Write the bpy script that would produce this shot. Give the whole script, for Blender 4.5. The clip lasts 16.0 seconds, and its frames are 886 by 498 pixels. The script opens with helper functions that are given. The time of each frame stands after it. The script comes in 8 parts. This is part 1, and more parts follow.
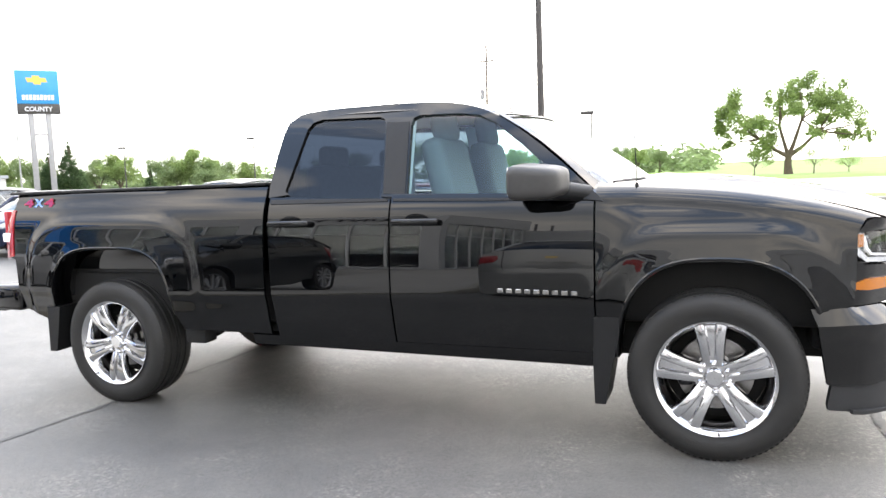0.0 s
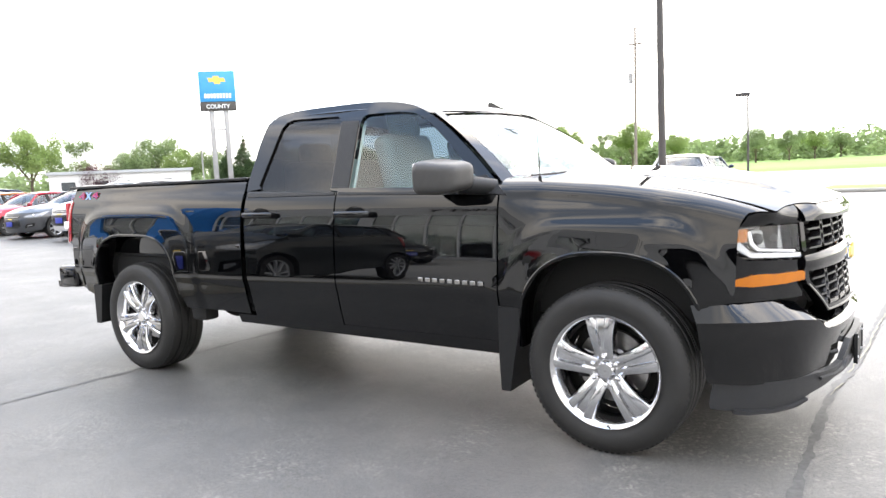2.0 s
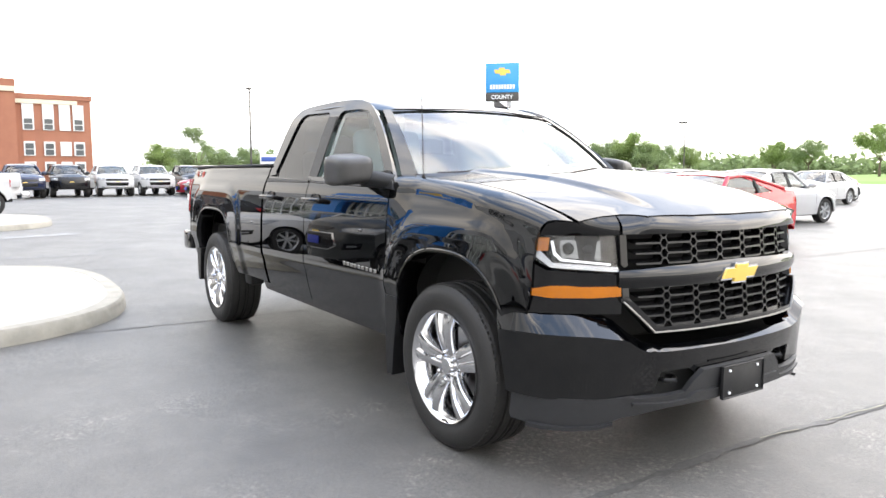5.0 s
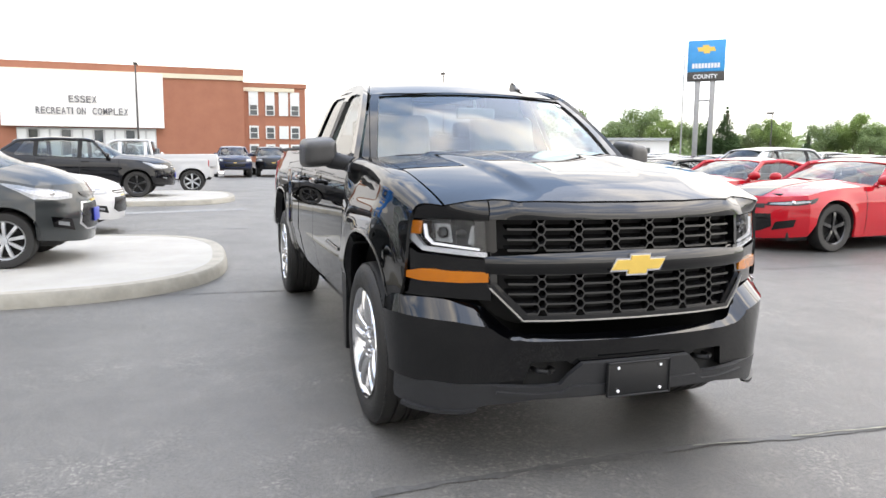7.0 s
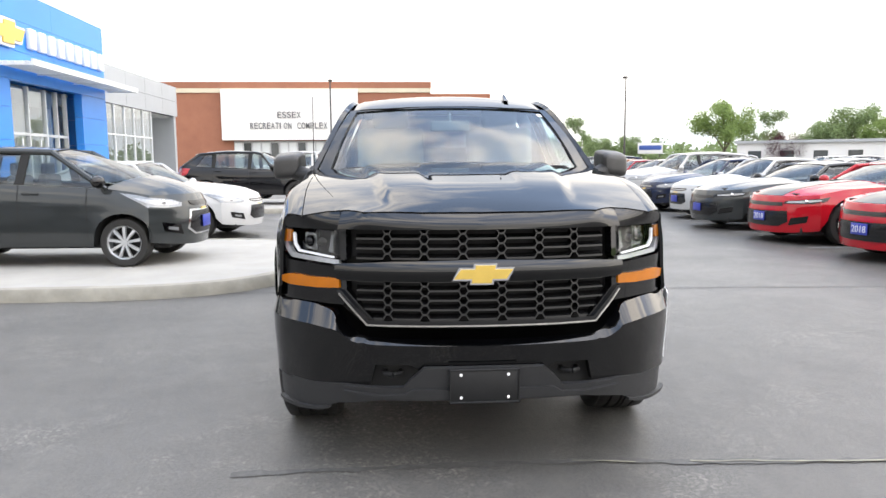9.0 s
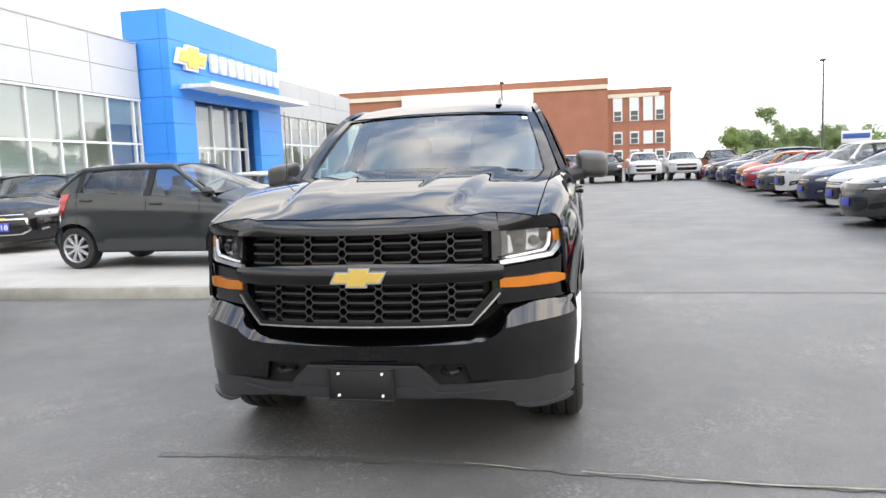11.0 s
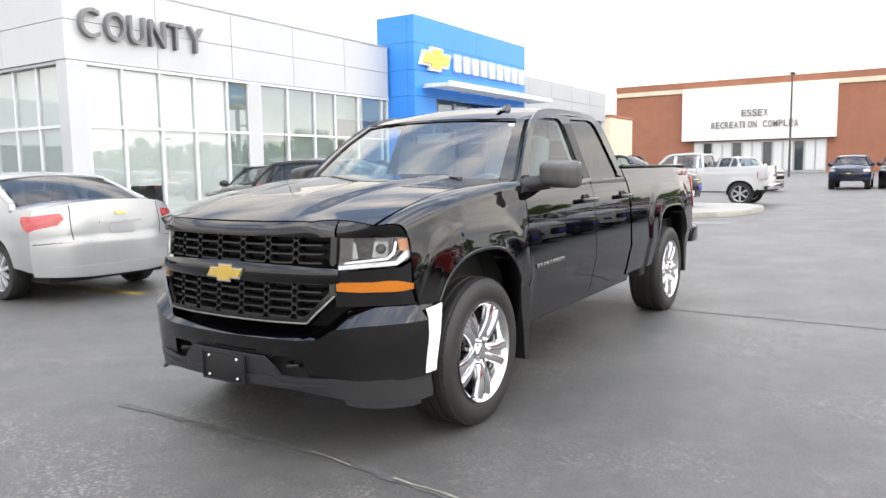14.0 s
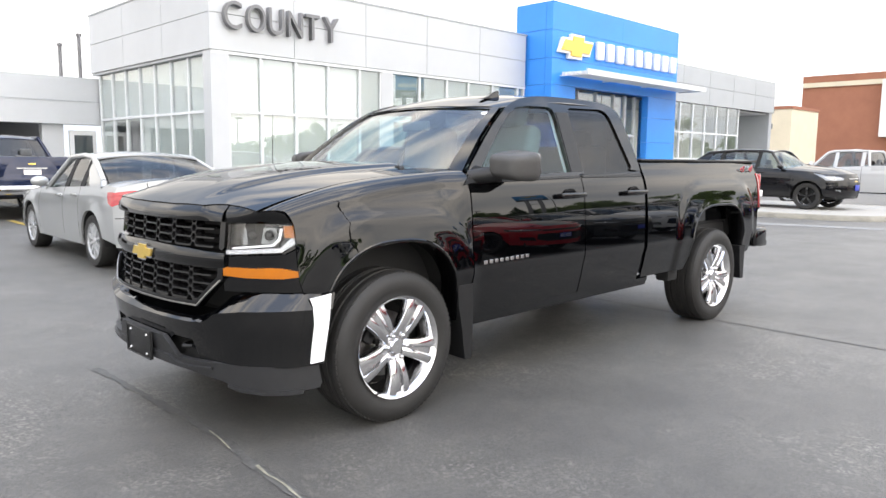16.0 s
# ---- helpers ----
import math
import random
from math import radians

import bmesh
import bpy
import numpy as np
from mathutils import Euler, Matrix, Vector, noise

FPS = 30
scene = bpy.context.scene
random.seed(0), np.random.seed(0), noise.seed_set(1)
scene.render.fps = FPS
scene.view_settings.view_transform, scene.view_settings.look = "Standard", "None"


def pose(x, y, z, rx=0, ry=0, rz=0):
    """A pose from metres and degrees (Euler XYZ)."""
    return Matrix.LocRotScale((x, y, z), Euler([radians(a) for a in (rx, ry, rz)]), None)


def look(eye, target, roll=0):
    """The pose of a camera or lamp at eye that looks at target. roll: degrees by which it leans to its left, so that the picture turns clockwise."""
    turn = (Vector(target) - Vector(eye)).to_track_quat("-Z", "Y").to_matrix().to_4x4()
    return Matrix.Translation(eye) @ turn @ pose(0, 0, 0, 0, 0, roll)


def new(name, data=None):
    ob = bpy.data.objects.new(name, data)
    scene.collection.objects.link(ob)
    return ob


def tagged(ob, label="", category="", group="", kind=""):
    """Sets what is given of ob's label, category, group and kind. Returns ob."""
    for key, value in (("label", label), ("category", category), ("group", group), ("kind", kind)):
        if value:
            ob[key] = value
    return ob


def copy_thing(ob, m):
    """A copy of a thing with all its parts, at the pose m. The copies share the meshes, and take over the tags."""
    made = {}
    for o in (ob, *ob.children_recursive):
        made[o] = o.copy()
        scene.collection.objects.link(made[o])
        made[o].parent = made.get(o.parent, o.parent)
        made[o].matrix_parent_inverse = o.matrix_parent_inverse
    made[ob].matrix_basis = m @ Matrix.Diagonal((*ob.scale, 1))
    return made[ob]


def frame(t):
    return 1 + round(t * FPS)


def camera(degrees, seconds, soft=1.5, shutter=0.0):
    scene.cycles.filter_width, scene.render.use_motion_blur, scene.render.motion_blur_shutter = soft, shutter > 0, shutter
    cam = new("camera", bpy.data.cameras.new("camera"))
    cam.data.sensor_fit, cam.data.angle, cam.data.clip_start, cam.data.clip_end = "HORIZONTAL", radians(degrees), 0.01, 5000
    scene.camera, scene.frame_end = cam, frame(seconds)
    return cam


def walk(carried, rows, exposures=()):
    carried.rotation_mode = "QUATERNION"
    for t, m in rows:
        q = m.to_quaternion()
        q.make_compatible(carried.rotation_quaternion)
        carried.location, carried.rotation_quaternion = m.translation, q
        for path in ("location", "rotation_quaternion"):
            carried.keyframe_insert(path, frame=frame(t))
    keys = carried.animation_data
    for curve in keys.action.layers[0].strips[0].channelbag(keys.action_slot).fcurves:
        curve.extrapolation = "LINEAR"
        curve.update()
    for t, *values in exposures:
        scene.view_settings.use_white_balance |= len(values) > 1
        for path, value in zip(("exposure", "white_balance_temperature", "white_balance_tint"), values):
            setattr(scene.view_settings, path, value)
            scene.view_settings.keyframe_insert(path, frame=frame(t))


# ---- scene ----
cam = camera(62.8, 16.0)

PATH = [
    (0, (0.069, -4.456, 1.362), (-0.667, -2.606, 1.174), -2.2),
    (0.5, (0.375, -4.415, 1.357), (-0.45, -2.603, 1.165), -2.3),
    (1, (0.649, -4.298, 1.36), (-0.269, -2.532, 1.159), -2.3),
    (1.5, (0.979, -4.22, 1.351), (-0.046, -2.514, 1.154), -2.7),
    (2, (1.262, -4.094, 1.346), (0.145, -2.448, 1.144), -2.7),
    (2.5, (1.531, -3.908, 1.347), (0.32, -2.329, 1.144), -1.6),
    (3, (1.859, -3.748, 1.342), (0.547, -2.252, 1.138), -1.3),
    (3.5, (2.099, -3.535, 1.322), (0.693, -2.129, 1.107), -0.9),
    (4, (2.301, -3.292, 1.334), (0.812, -1.976, 1.104), -0.5),
    (4.2, (2.415, -3.208, 1.326), (0.897, -1.924, 1.105), -0.5),
    (6.3, (3.285, -2.124, 1.315), (1.459, -1.344, 1.079), 0.6),
    (6.5, (3.333, -1.999, 1.312), (1.491, -1.256, 1.074), 0.5),
    (7, (3.478, -1.695, 1.323), (1.596, -1.069, 1.069), 0.4),
    (7.5, (3.663, -1.376, 1.343), (1.742, -0.88, 1.089), -0.0),
    (8, (3.724, -1.03, 1.336), (1.779, -0.628, 1.093), 0.4),
    (8.5, (3.811, -0.689, 1.335), (1.845, -0.409, 1.099), 0.1),
    (9, (3.916, -0.355, 1.35), (1.933, -0.232, 1.115), -0.4),
    (11.3, (3.95, 1.187, 1.356), (2.015, 0.731, 1.138), -1.8),
    (11.5, (3.948, 1.335, 1.361), (2.027, 0.822, 1.145), -1.4),
    (12, (3.889, 1.65, 1.366), (2.011, 1.001, 1.138), -1.5),
    (12.5, (3.77, 1.953, 1.37), (1.937, 1.186, 1.142), -0.8),
    (13, (3.688, 2.296, 1.374), (1.909, 1.409, 1.158), -0.8),
    (13.5, (3.558, 2.58, 1.371), (1.826, 1.605, 1.149), -1.3),
    (14, (3.35, 2.833, 1.376), (1.675, 1.762, 1.159), -0.9),
    (14.5, (3.165, 3.13, 1.368), (1.553, 1.967, 1.148), -0.8),
    (15, (2.953, 3.367, 1.363), (1.412, 2.113, 1.128), -0.2),
    (15.5, (2.685, 3.53, 1.372), (1.214, 2.197, 1.127), 0.3),
    (16, (2.433, 3.737, 1.372), (1.04, 2.322, 1.127), 0.6),
]
EXPOSURE = [(t, stops, 7150, 12) for t, stops in ((0, 0.69), (2, 0.69), (4.2, 0.66), (6.3, 0.17), (9, 0.10), (12, 0.07), (16, 0.07))]
walk(cam, [(t, look(eye, target, roll)) for t, eye, target, roll in PATH], EXPOSURE)

# ---- world, sun, light ----
world = bpy.data.worlds.new("overcast_sky")
scene.world = world
world.use_nodes = True
wn, wl = world.node_tree.nodes, world.node_tree.links
wn.clear()
sky = wn.new("ShaderNodeTexSky")
sky.sky_type, sky.sun_disc = "NISHITA", False
sky.sun_elevation, sky.sun_rotation = radians(49), radians(15)
sky.air_density, sky.dust_density, sky.ozone_density = 1.0, 3.0, 1.0
tc = wn.new("ShaderNodeTexCoord")
mp = wn.new("ShaderNodeMapping")
mp.inputs["Scale"].default_value = (1.0, 1.0, 2.6)
wl.new(tc.outputs["Generated"], mp.inputs["Vector"])
cl = wn.new("ShaderNodeTexNoise")
cl.inputs["Scale"].default_value, cl.inputs["Detail"].default_value, cl.inputs["Roughness"].default_value = 2.6, 7.0, 0.55
wl.new(mp.outputs["Vector"], cl.inputs["Vector"])
cr = wn.new("ShaderNodeValToRGB")
cr.color_ramp.elements[0].position, cr.color_ramp.elements[0].color = 0.34, (22.5, 25.0, 28.5, 1)
cr.color_ramp.elements[1].position, cr.color_ramp.elements[1].color = 0.62, (42.0, 42.0, 41.5, 1)
wl.new(cl.outputs["Fac"], cr.inputs["Fac"])
mixs = wn.new("ShaderNodeMix")
mixs.data_type = "RGBA"
mixs.inputs["Factor"].default_value = 0.9
wl.new(sky.outputs["Color"], mixs.inputs[6])
# blue gaps between the clouds high up
cb = wn.new("ShaderNodeValToRGB")
cb.color_ramp.elements[0].position, cb.color_ramp.elements[0].color = 0.44, (12.5, 18.0, 28.5, 1)
cb.color_ramp.elements[1].position, cb.color_ramp.elements[1].color = 0.66, (55.0, 54.5, 53.5, 1)
wl.new(cl.outputs["Fac"], cb.inputs["Fac"])
sp = wn.new("ShaderNodeSeparateXYZ")
wl.new(tc.outputs["Generated"], sp.inputs["Vector"])
hi = wn.new("ShaderNodeMapRange")
hi.inputs["From Min"].default_value, hi.inputs["From Max"].default_value = 0.30, 0.62
wl.new(sp.outputs["Z"], hi.inputs["Value"])
upper = wn.new("ShaderNodeMix")
upper.data_type = "RGBA"
wl.new(hi.outputs["Result"], upper.inputs["Factor"])
wl.new(cr.outputs["Color"], upper.inputs[6])
wl.new(cb.outputs["Color"], upper.inputs[7])
wl.new(upper.outputs[2], mixs.inputs[7])
bg = wn.new("ShaderNodeBackground")
bg.inputs["Strength"].default_value = 0.108
# an overcast sky: bright overhead, dimmer towards the horizon, brighter on the sun's side
dot = wn.new("ShaderNodeVectorMath")
dot.operation = "DOT_PRODUCT"
dot.inputs[1].default_value = (0.12, 0.45, 0.885)
wl.new(tc.outputs["Generated"], dot.inputs[0])
mr = wn.new("ShaderNodeMapRange")
mr.inputs["From Min"].default_value, mr.inputs["From Max"].default_value = -0.1, 1.0
mr.inputs["To Min"].default_value, mr.inputs["To Max"].default_value = 0.43, 1.04
wl.new(dot.outputs["Value"], mr.inputs["Value"])
grad = wn.new("ShaderNodeMix")
grad.data_type, grad.blend_type = "RGBA", "MULTIPLY"
grad.inputs["Factor"].default_value = 1.0
wl.new(mixs.outputs[2], grad.inputs[6])
wl.new(mr.outputs["Result"], grad.inputs[7])
wl.new(grad.outputs[2], bg.inputs["Color"])
wo = wn.new("ShaderNodeOutputWorld")
wl.new(bg.outputs["Background"], wo.inputs["Surface"])

sun = new("sun", bpy.data.lights.new("sun", "SUN"))
sun.data.energy, sun.data.angle, sun.data.color = 1.5, radians(100), (1.0, 0.94, 0.87)
sun.matrix_world = look((3, 11, 13), (0, 0, 0))


# ---- materials ----
def material(name, color, rough=0.5, metal=0.0, coat=0.0, spec=0.5, scale=0.0, vary=0.0, bump=0.0, bump_scale=60.0, color2=None, trans=0.0, alpha=1.0, emit=None, coat_rough=0.03, coat_ior=1.5):
    """A principled material with colour variation at two scales and fine relief."""
    m = bpy.data.materials.new(name)
    m.use_nodes = True
    n, l = m.node_tree.nodes, m.node_tree.links
    p = n["Principled BSDF"]
    p.inputs["Base Color"].default_value = (*color, 1)
    p.inputs["Roughness"].default_value, p.inputs["Metallic"].default_value = rough, metal
    p.inputs["Coat Weight"].default_value, p.inputs["Coat Roughness"].default_value = coat, coat_rough
    p.inputs["Specular IOR Level"].default_value = spec
    p.inputs["Coat IOR"].default_value = coat_ior
    p.inputs["Transmission Weight"].default_value = trans
    p.inputs["Alpha"].default_value = alpha
    if emit:
        p.inputs["Emission Color"].default_value, p.inputs["Emission Strength"].default_value = (*emit[0], 1), emit[1]
    t = n.new("ShaderNodeTexCoord")
    if vary or color2:
        a = n.new("ShaderNodeTexNoise")
        a.inputs["Scale"].default_value, a.inputs["Detail"].default_value, a.inputs["Roughness"].default_value = scale or 3.0, 8.0, 0.65
        l.new(t.outputs["Object"], a.inputs["Vector"])
        r = n.new("ShaderNodeValToRGB")
        c2 = color2 or tuple(max(0, c * (1 - vary)) for c in color)
        c1 = color if color2 else tuple(min(1, c * (1 + vary)) for c in color)
        r.color_ramp.elements[0].position, r.color_ramp.elements[1].position = 0.32, 0.68
        r.color_ramp.elements[0].color, r.color_ramp.elements[1].color = (*c2, 1), (*c1, 1)
        l.new(a.outputs["Fac"], r.inputs["Fac"])
        l.new(r.outputs["Color"], p.inputs["Base Color"])
        q = n.new("ShaderNodeMapRange")
        q.inputs["To Min"].default_value, q.inputs["To Max"].default_value = max(0.0, rough - 0.5 * vary * rough), min(1.0, rough + 0.5 * vary * rough)
        l.new(a.outputs["Fac"], q.inputs["Value"])
        l.new(q.outputs["Result"], p.inputs["Roughness"])
    if bump:
        b = n.new("ShaderNodeTexNoise")
        b.inputs["Scale"].default_value, b.inputs["Detail"].default_value = bump_scale, 4.0
        l.new(t.outputs["Object"], b.inputs["Vector"])
        u = n.new("ShaderNodeBump")
        u.inputs["Strength"].default_value, u.inputs["Distance"].default_value = bump, 0.01
        l.new(b.outputs["Fac"], u.inputs["Height"])
        l.new(u.outputs["Normal"], p.inputs["Normal"])
    return m


def glass_material(name, tint, through_share, rough=0.0, face=0.11):
    """Thin tinted glass: a clear tinted pass with a mirror on top that grows at a glance."""
    m = bpy.data.materials.new(name)
    m.use_nodes = True
    n, l = m.node_tree.nodes, m.node_tree.links
    n.remove(n["Principled BSDF"])
    out = n["Material Output"]
    tr, gl, mx, lw = n.new("ShaderNodeBsdfTransparent"), n.new("ShaderNodeBsdfGlossy"), n.new("ShaderNodeMixShader"), n.new("ShaderNodeLayerWeight")
    tr.inputs["Color"].default_value = (*[c * through_share for c in tint], 1)
    gl.inputs["Roughness"].default_value = rough
    lw.inputs["Blend"].default_value = 0.5
    pw, ml = n.new("ShaderNodeMath"), n.new("ShaderNodeMath")
    pw.operation, ml.operation = "POWER", "MULTIPLY_ADD"
    pw.inputs[1].default_value = 4.6 if face > 0.08 else 5.0
    ml.inputs[1].default_value, ml.inputs[2].default_value = 0.97 - face, face
    l.new(lw.outputs["Facing"], pw.inputs[0])
    l.new(pw.outputs["Value"], ml.inputs[0])
    l.new(ml.outputs["Value"], mx.inputs["Fac"])
    l.new(tr.outputs["BSDF"], mx.inputs[1])
    l.new(gl.outputs["BSDF"], mx.inputs[2])
    l.new(mx.outputs["Shader"], out.inputs["Surface"])
    return m


M = {}
M["black_paint"] = material("black_paint", (0.0008, 0.0009, 0.0012), 0.35, 0.0, 1.0, 0.0, coat_rough=0.008, coat_ior=1.54)
M["black_gloss"] = material("black_gloss", (0.002, 0.002, 0.0024), 0.3, coat=1.0, spec=0.0, coat_ior=1.5)
M["grille_plastic"] = material("grille_plastic", (0.006, 0.006, 0.0065), 0.25, spec=0.5, vary=0.2, scale=30)
M["dark_plastic"] = material("dark_plastic", (0.009, 0.0092, 0.0098), 0.45, spec=0.35, vary=0.15, scale=25, bump=0.15, bump_scale=500)
M["mirror_cap"] = material("mirror_cap", (0.035, 0.034, 0.033), 0.4, vary=0.1, scale=30, bump=0.1, bump_scale=600)
M["underbody"] = material("underbody", (0.012, 0.012, 0.012), 0.8, vary=0.3, scale=8)
M["chrome"] = material("chrome", (0.66, 0.66, 0.67), 0.13, 1.0, vary=0.05, scale=20)
M["lamp_silver"] = material("lamp_silver", (0.55, 0.56, 0.57), 0.25, 0.6, coat=1.0, vary=0.05, scale=30)
M["steel"] = material("steel", (0.35, 0.34, 0.33), 0.35, 1.0, vary=0.2, scale=30)
M["tyre"] = material("tyre", (0.0135, 0.0128, 0.0118), 0.58, vary=0.25, scale=14, bump=0.25, bump_scale=180)
M["gold"] = material("gold", (0.72, 0.5, 0.12), 0.30, 0.6, vary=0.04, scale=20)
M["amber"] = material("amber", (0.40, 0.115, 0.0), 0.2, coat=0.4, vary=0.10, scale=9, bump=0.08, bump_scale=60)
M["red_lens"] = material("red_lens", (0.36, 0.008, 0.014), 0.12, coat=1.0, vary=0.25, scale=40)
M["led_white"] = material("led_white", (0.85, 0.86, 0.88), 0.18, coat=1.0, emit=((1, 1, 1), 0.25))
M["white_film"] = material("white_film", (0.86, 0.86, 0.88), 0.4, vary=0.04, scale=20)
M["glass_clear"] = glass_material("glass_clear", (0.82, 0.97, 0.96), 0.88, face=0.14)
M["glass_tint"] = glass_material("glass_tint", (0.6, 0.75, 0.95), 0.16, face=0.05)
M["glass_side"] = glass_material("glass_side", (0.76, 0.97, 0.98), 0.86, face=0.06)
M["lamp_glass"] = glass_material("lamp_glass", (0.97, 0.98, 1.0), 0.9, face=0.045)
M["seat_cloth"] = material("seat_cloth", (0.15, 0.165, 0.17), 0.9, vary=0.15, scale=30, bump=0.3, bump_scale=500)
M["dash"] = material("dash", (0.10, 0.108, 0.11), 0.7, vary=0.1, scale=20)
M["lamp_bowl"] = material("lamp_bowl", (0.26, 0.27, 0.27), 0.22, 0.85, vary=0.15, scale=30)
M["valance_plastic"] = material("valance_plastic", (0.019, 0.0194, 0.0208), 0.46, vary=0.12, scale=25, bump=0.15, bump_scale=500)
M["headliner"] = material("headliner", (0.6, 0.6, 0.6), 0.95, vary=0.05, scale=20)


# ---- building helpers ----
def link(name, bm, mat, smooth=True):
    me = bpy.data.meshes.new(name)
    bm.normal_update()
    bm.to_mesh(me)
    bm.free()
    for f in me.polygons:
        f.use_smooth = smooth
    if smooth:
        me.set_sharp_from_angle(angle=radians(34))
    me.materials.append(M[mat] if isinstance(mat, str) else mat)
    return new(name, me)


def part(name, bm, mat, parent, label="", smooth=True):
    ob = link(name, bm, mat, smooth)
    ob.parent = parent
    return tagged(ob, label)


def holder(name, label, category, group="", m=None):
    ob = new(name)
    ob.empty_display_size = 0.2
    if m is not None:
        ob.matrix_basis = m
    return tagged(ob, label, category, group)


def box(bm, lo, hi, bevel=0.0, segs=2, m=None):
    """An axis-aligned block with bevelled edges, added to bm."""
    lo, hi = Vector(lo), Vector(hi)
    mat = Matrix.Translation((lo + hi) / 2) @ Matrix.Diagonal((*(hi - lo), 1))
    r = bmesh.ops.create_cube(bm, size=1, matrix=mat)
    vs = r["verts"]
    if bevel:
        es = list({e for v in vs for e in v.link_edges})
        r = bmesh.ops.bevel(bm, geom=es, offset=bevel, segments=segs, profile=0.5, affect="EDGES")
        vs = list({v for f in r["faces"] for v in f.verts} | {v for v in vs if v.is_valid})
    if m is not None:
        bmesh.ops.transform(bm, matrix=m, verts=vs)
    return vs


def tube(bm, a, b, r, r2=None, segs=14, caps=True):
    """A tapered round bar from a to b."""
    a, b = Vector(a), Vector(b)
    d = b - a
    m = Matrix.Translation((a + b) / 2) @ d.to_track_quat("Z", "Y").to_matrix().to_4x4()
    return bmesh.ops.create_cone(bm, cap_ends=caps, segments=segs, radius1=r, radius2=r if r2 is None else r2, depth=d.length, matrix=m)["verts"]


def lathe(bm, profile, segs=40, closed=False):
    """Turns a profile of (radius, y) about the y axis."""
    rings = []
    for i in range(segs):
        a = 2 * math.pi * i / segs
        rings.append([bm.verts.new((r * math.cos(a), y, r * math.sin(a))) for r, y in profile])
    n = len(profile)
    for i in range(segs):
        p, q = rings[i], rings[(i + 1) % segs]
        for j in range(n if closed else n - 1):
            bm.faces.new((p[j], q[j], q[(j + 1) % n], p[(j + 1) % n]))


def lerp_table(table, u):
    xs = [r[0] for r in table]
    return [float(np.interp(u, xs, [r[k] for r in table])) for k in range(1, len(table[0]))]


def smooth_table(table, u):
    """Smooth (Catmull-Rom) interpolation in a table of rows (u, a, b, ...)."""
    u = min(max(u, table[0][0]), table[-1][0])
    i = 0
    while i < len(table) - 2 and u > table[i + 1][0]:
        i += 1
    a, b = table[i], table[i + 1]
    p, n = table[max(i - 1, 0)], table[min(i + 2, len(table) - 1)]
    h = b[0] - a[0]
    t = (u - a[0]) / h
    out = []
    for k in range(1, len(a)):
        ma = (b[k] - p[k]) / (b[0] - p[0]) * h if b[0] != p[0] else 0
        mb = (n[k] - a[k]) / (n[0] - a[0]) * h
        out.append((2 * t**3 - 3 * t**2 + 1) * a[k] + (t**3 - 2 * t**2 + t) * ma + (-2 * t**3 + 3 * t**2) * b[k] + (t**3 - t**2) * mb)
    return out


def clamp(v, lo=0.0, hi=1.0):
    return max(lo, min(hi, v))


def sstep(a, b, v):
    t = clamp((v - a) / (b - a))
    return t * t * (3 - 2 * t)


def sheet(outline, fmap, step=(0.05, 0.05), lip=0.015, centre=(-1.8, 0, 0.8)):
    """A panel: the outline in (u, v), cut into a grid and bent by fmap into space; its rim is turned inwards by lip."""
    bm = bmesh.new()
    bm.faces.new([bm.verts.new((u, v, 0)) for u, v in outline])
    us, vs = [p[0] for p in outline], [p[1] for p in outline]
    for k, (lo, hi, st) in enumerate(((min(us), max(us), step[0]), (min(vs), max(vs), step[1]))):
        n = int((hi - lo) / st)
        for i in range(1, n + 1):
            c = lo + (hi - lo) * i / (n + 1)
            co = (c, 0, 0) if k == 0 else (0, c, 0)
            no = (1, 0, 0) if k == 0 else (0, 1, 0)
            bmesh.ops.bisect_plane(bm, geom=bm.verts[:] + bm.edges[:] + bm.faces[:], dist=1e-5, plane_co=co, plane_no=no)
    for v in bm.verts:
        v.co = Vector(fmap(v.co.x, v.co.y))
    bm.normal_update()
    c = Vector(centre)
    if sum(f.normal.dot(f.calc_center_median() - c) * f.calc_area() for f in bm.faces) < 0:
        bmesh.ops.reverse_faces(bm, faces=bm.faces[:])
        bm.normal_update()
    if lip:
        rim = [e for e in bm.edges if e.is_boundary]
        nor = {v: v.normal.copy() for e in rim for v in e.verts}
        new_geom = bmesh.ops.extrude_edge_only(bm, edges=rim)["geom"]
        for v in new_geom:
            if isinstance(v, bmesh.types.BMVert):
                old = min((e.other_vert(v) for e in v.link_edges if e.other_vert(v) in nor), key=lambda o: (o.co - v.co).length, default=None)
                if old is not None:
                    v.co = old.co - nor[old] * lip
        for e in rim:
            e.smooth = False
    return bm


def arc(cx, cz, a, b, k, t0, t1, n=18):
    """Points of a superellipse of half axes a, b and power k, from angle t0 to t1 in degrees."""
    pts = []
    for i in range(n + 1):
        t = radians(t0 + (t1 - t0) * i / n)
        c, s = math.cos(t), math.sin(t)
        pts.append((cx + a * math.copysign(abs(c) ** (2 / k), c), cz + b * math.copysign(abs(s) ** (2 / k), s)))
    return pts


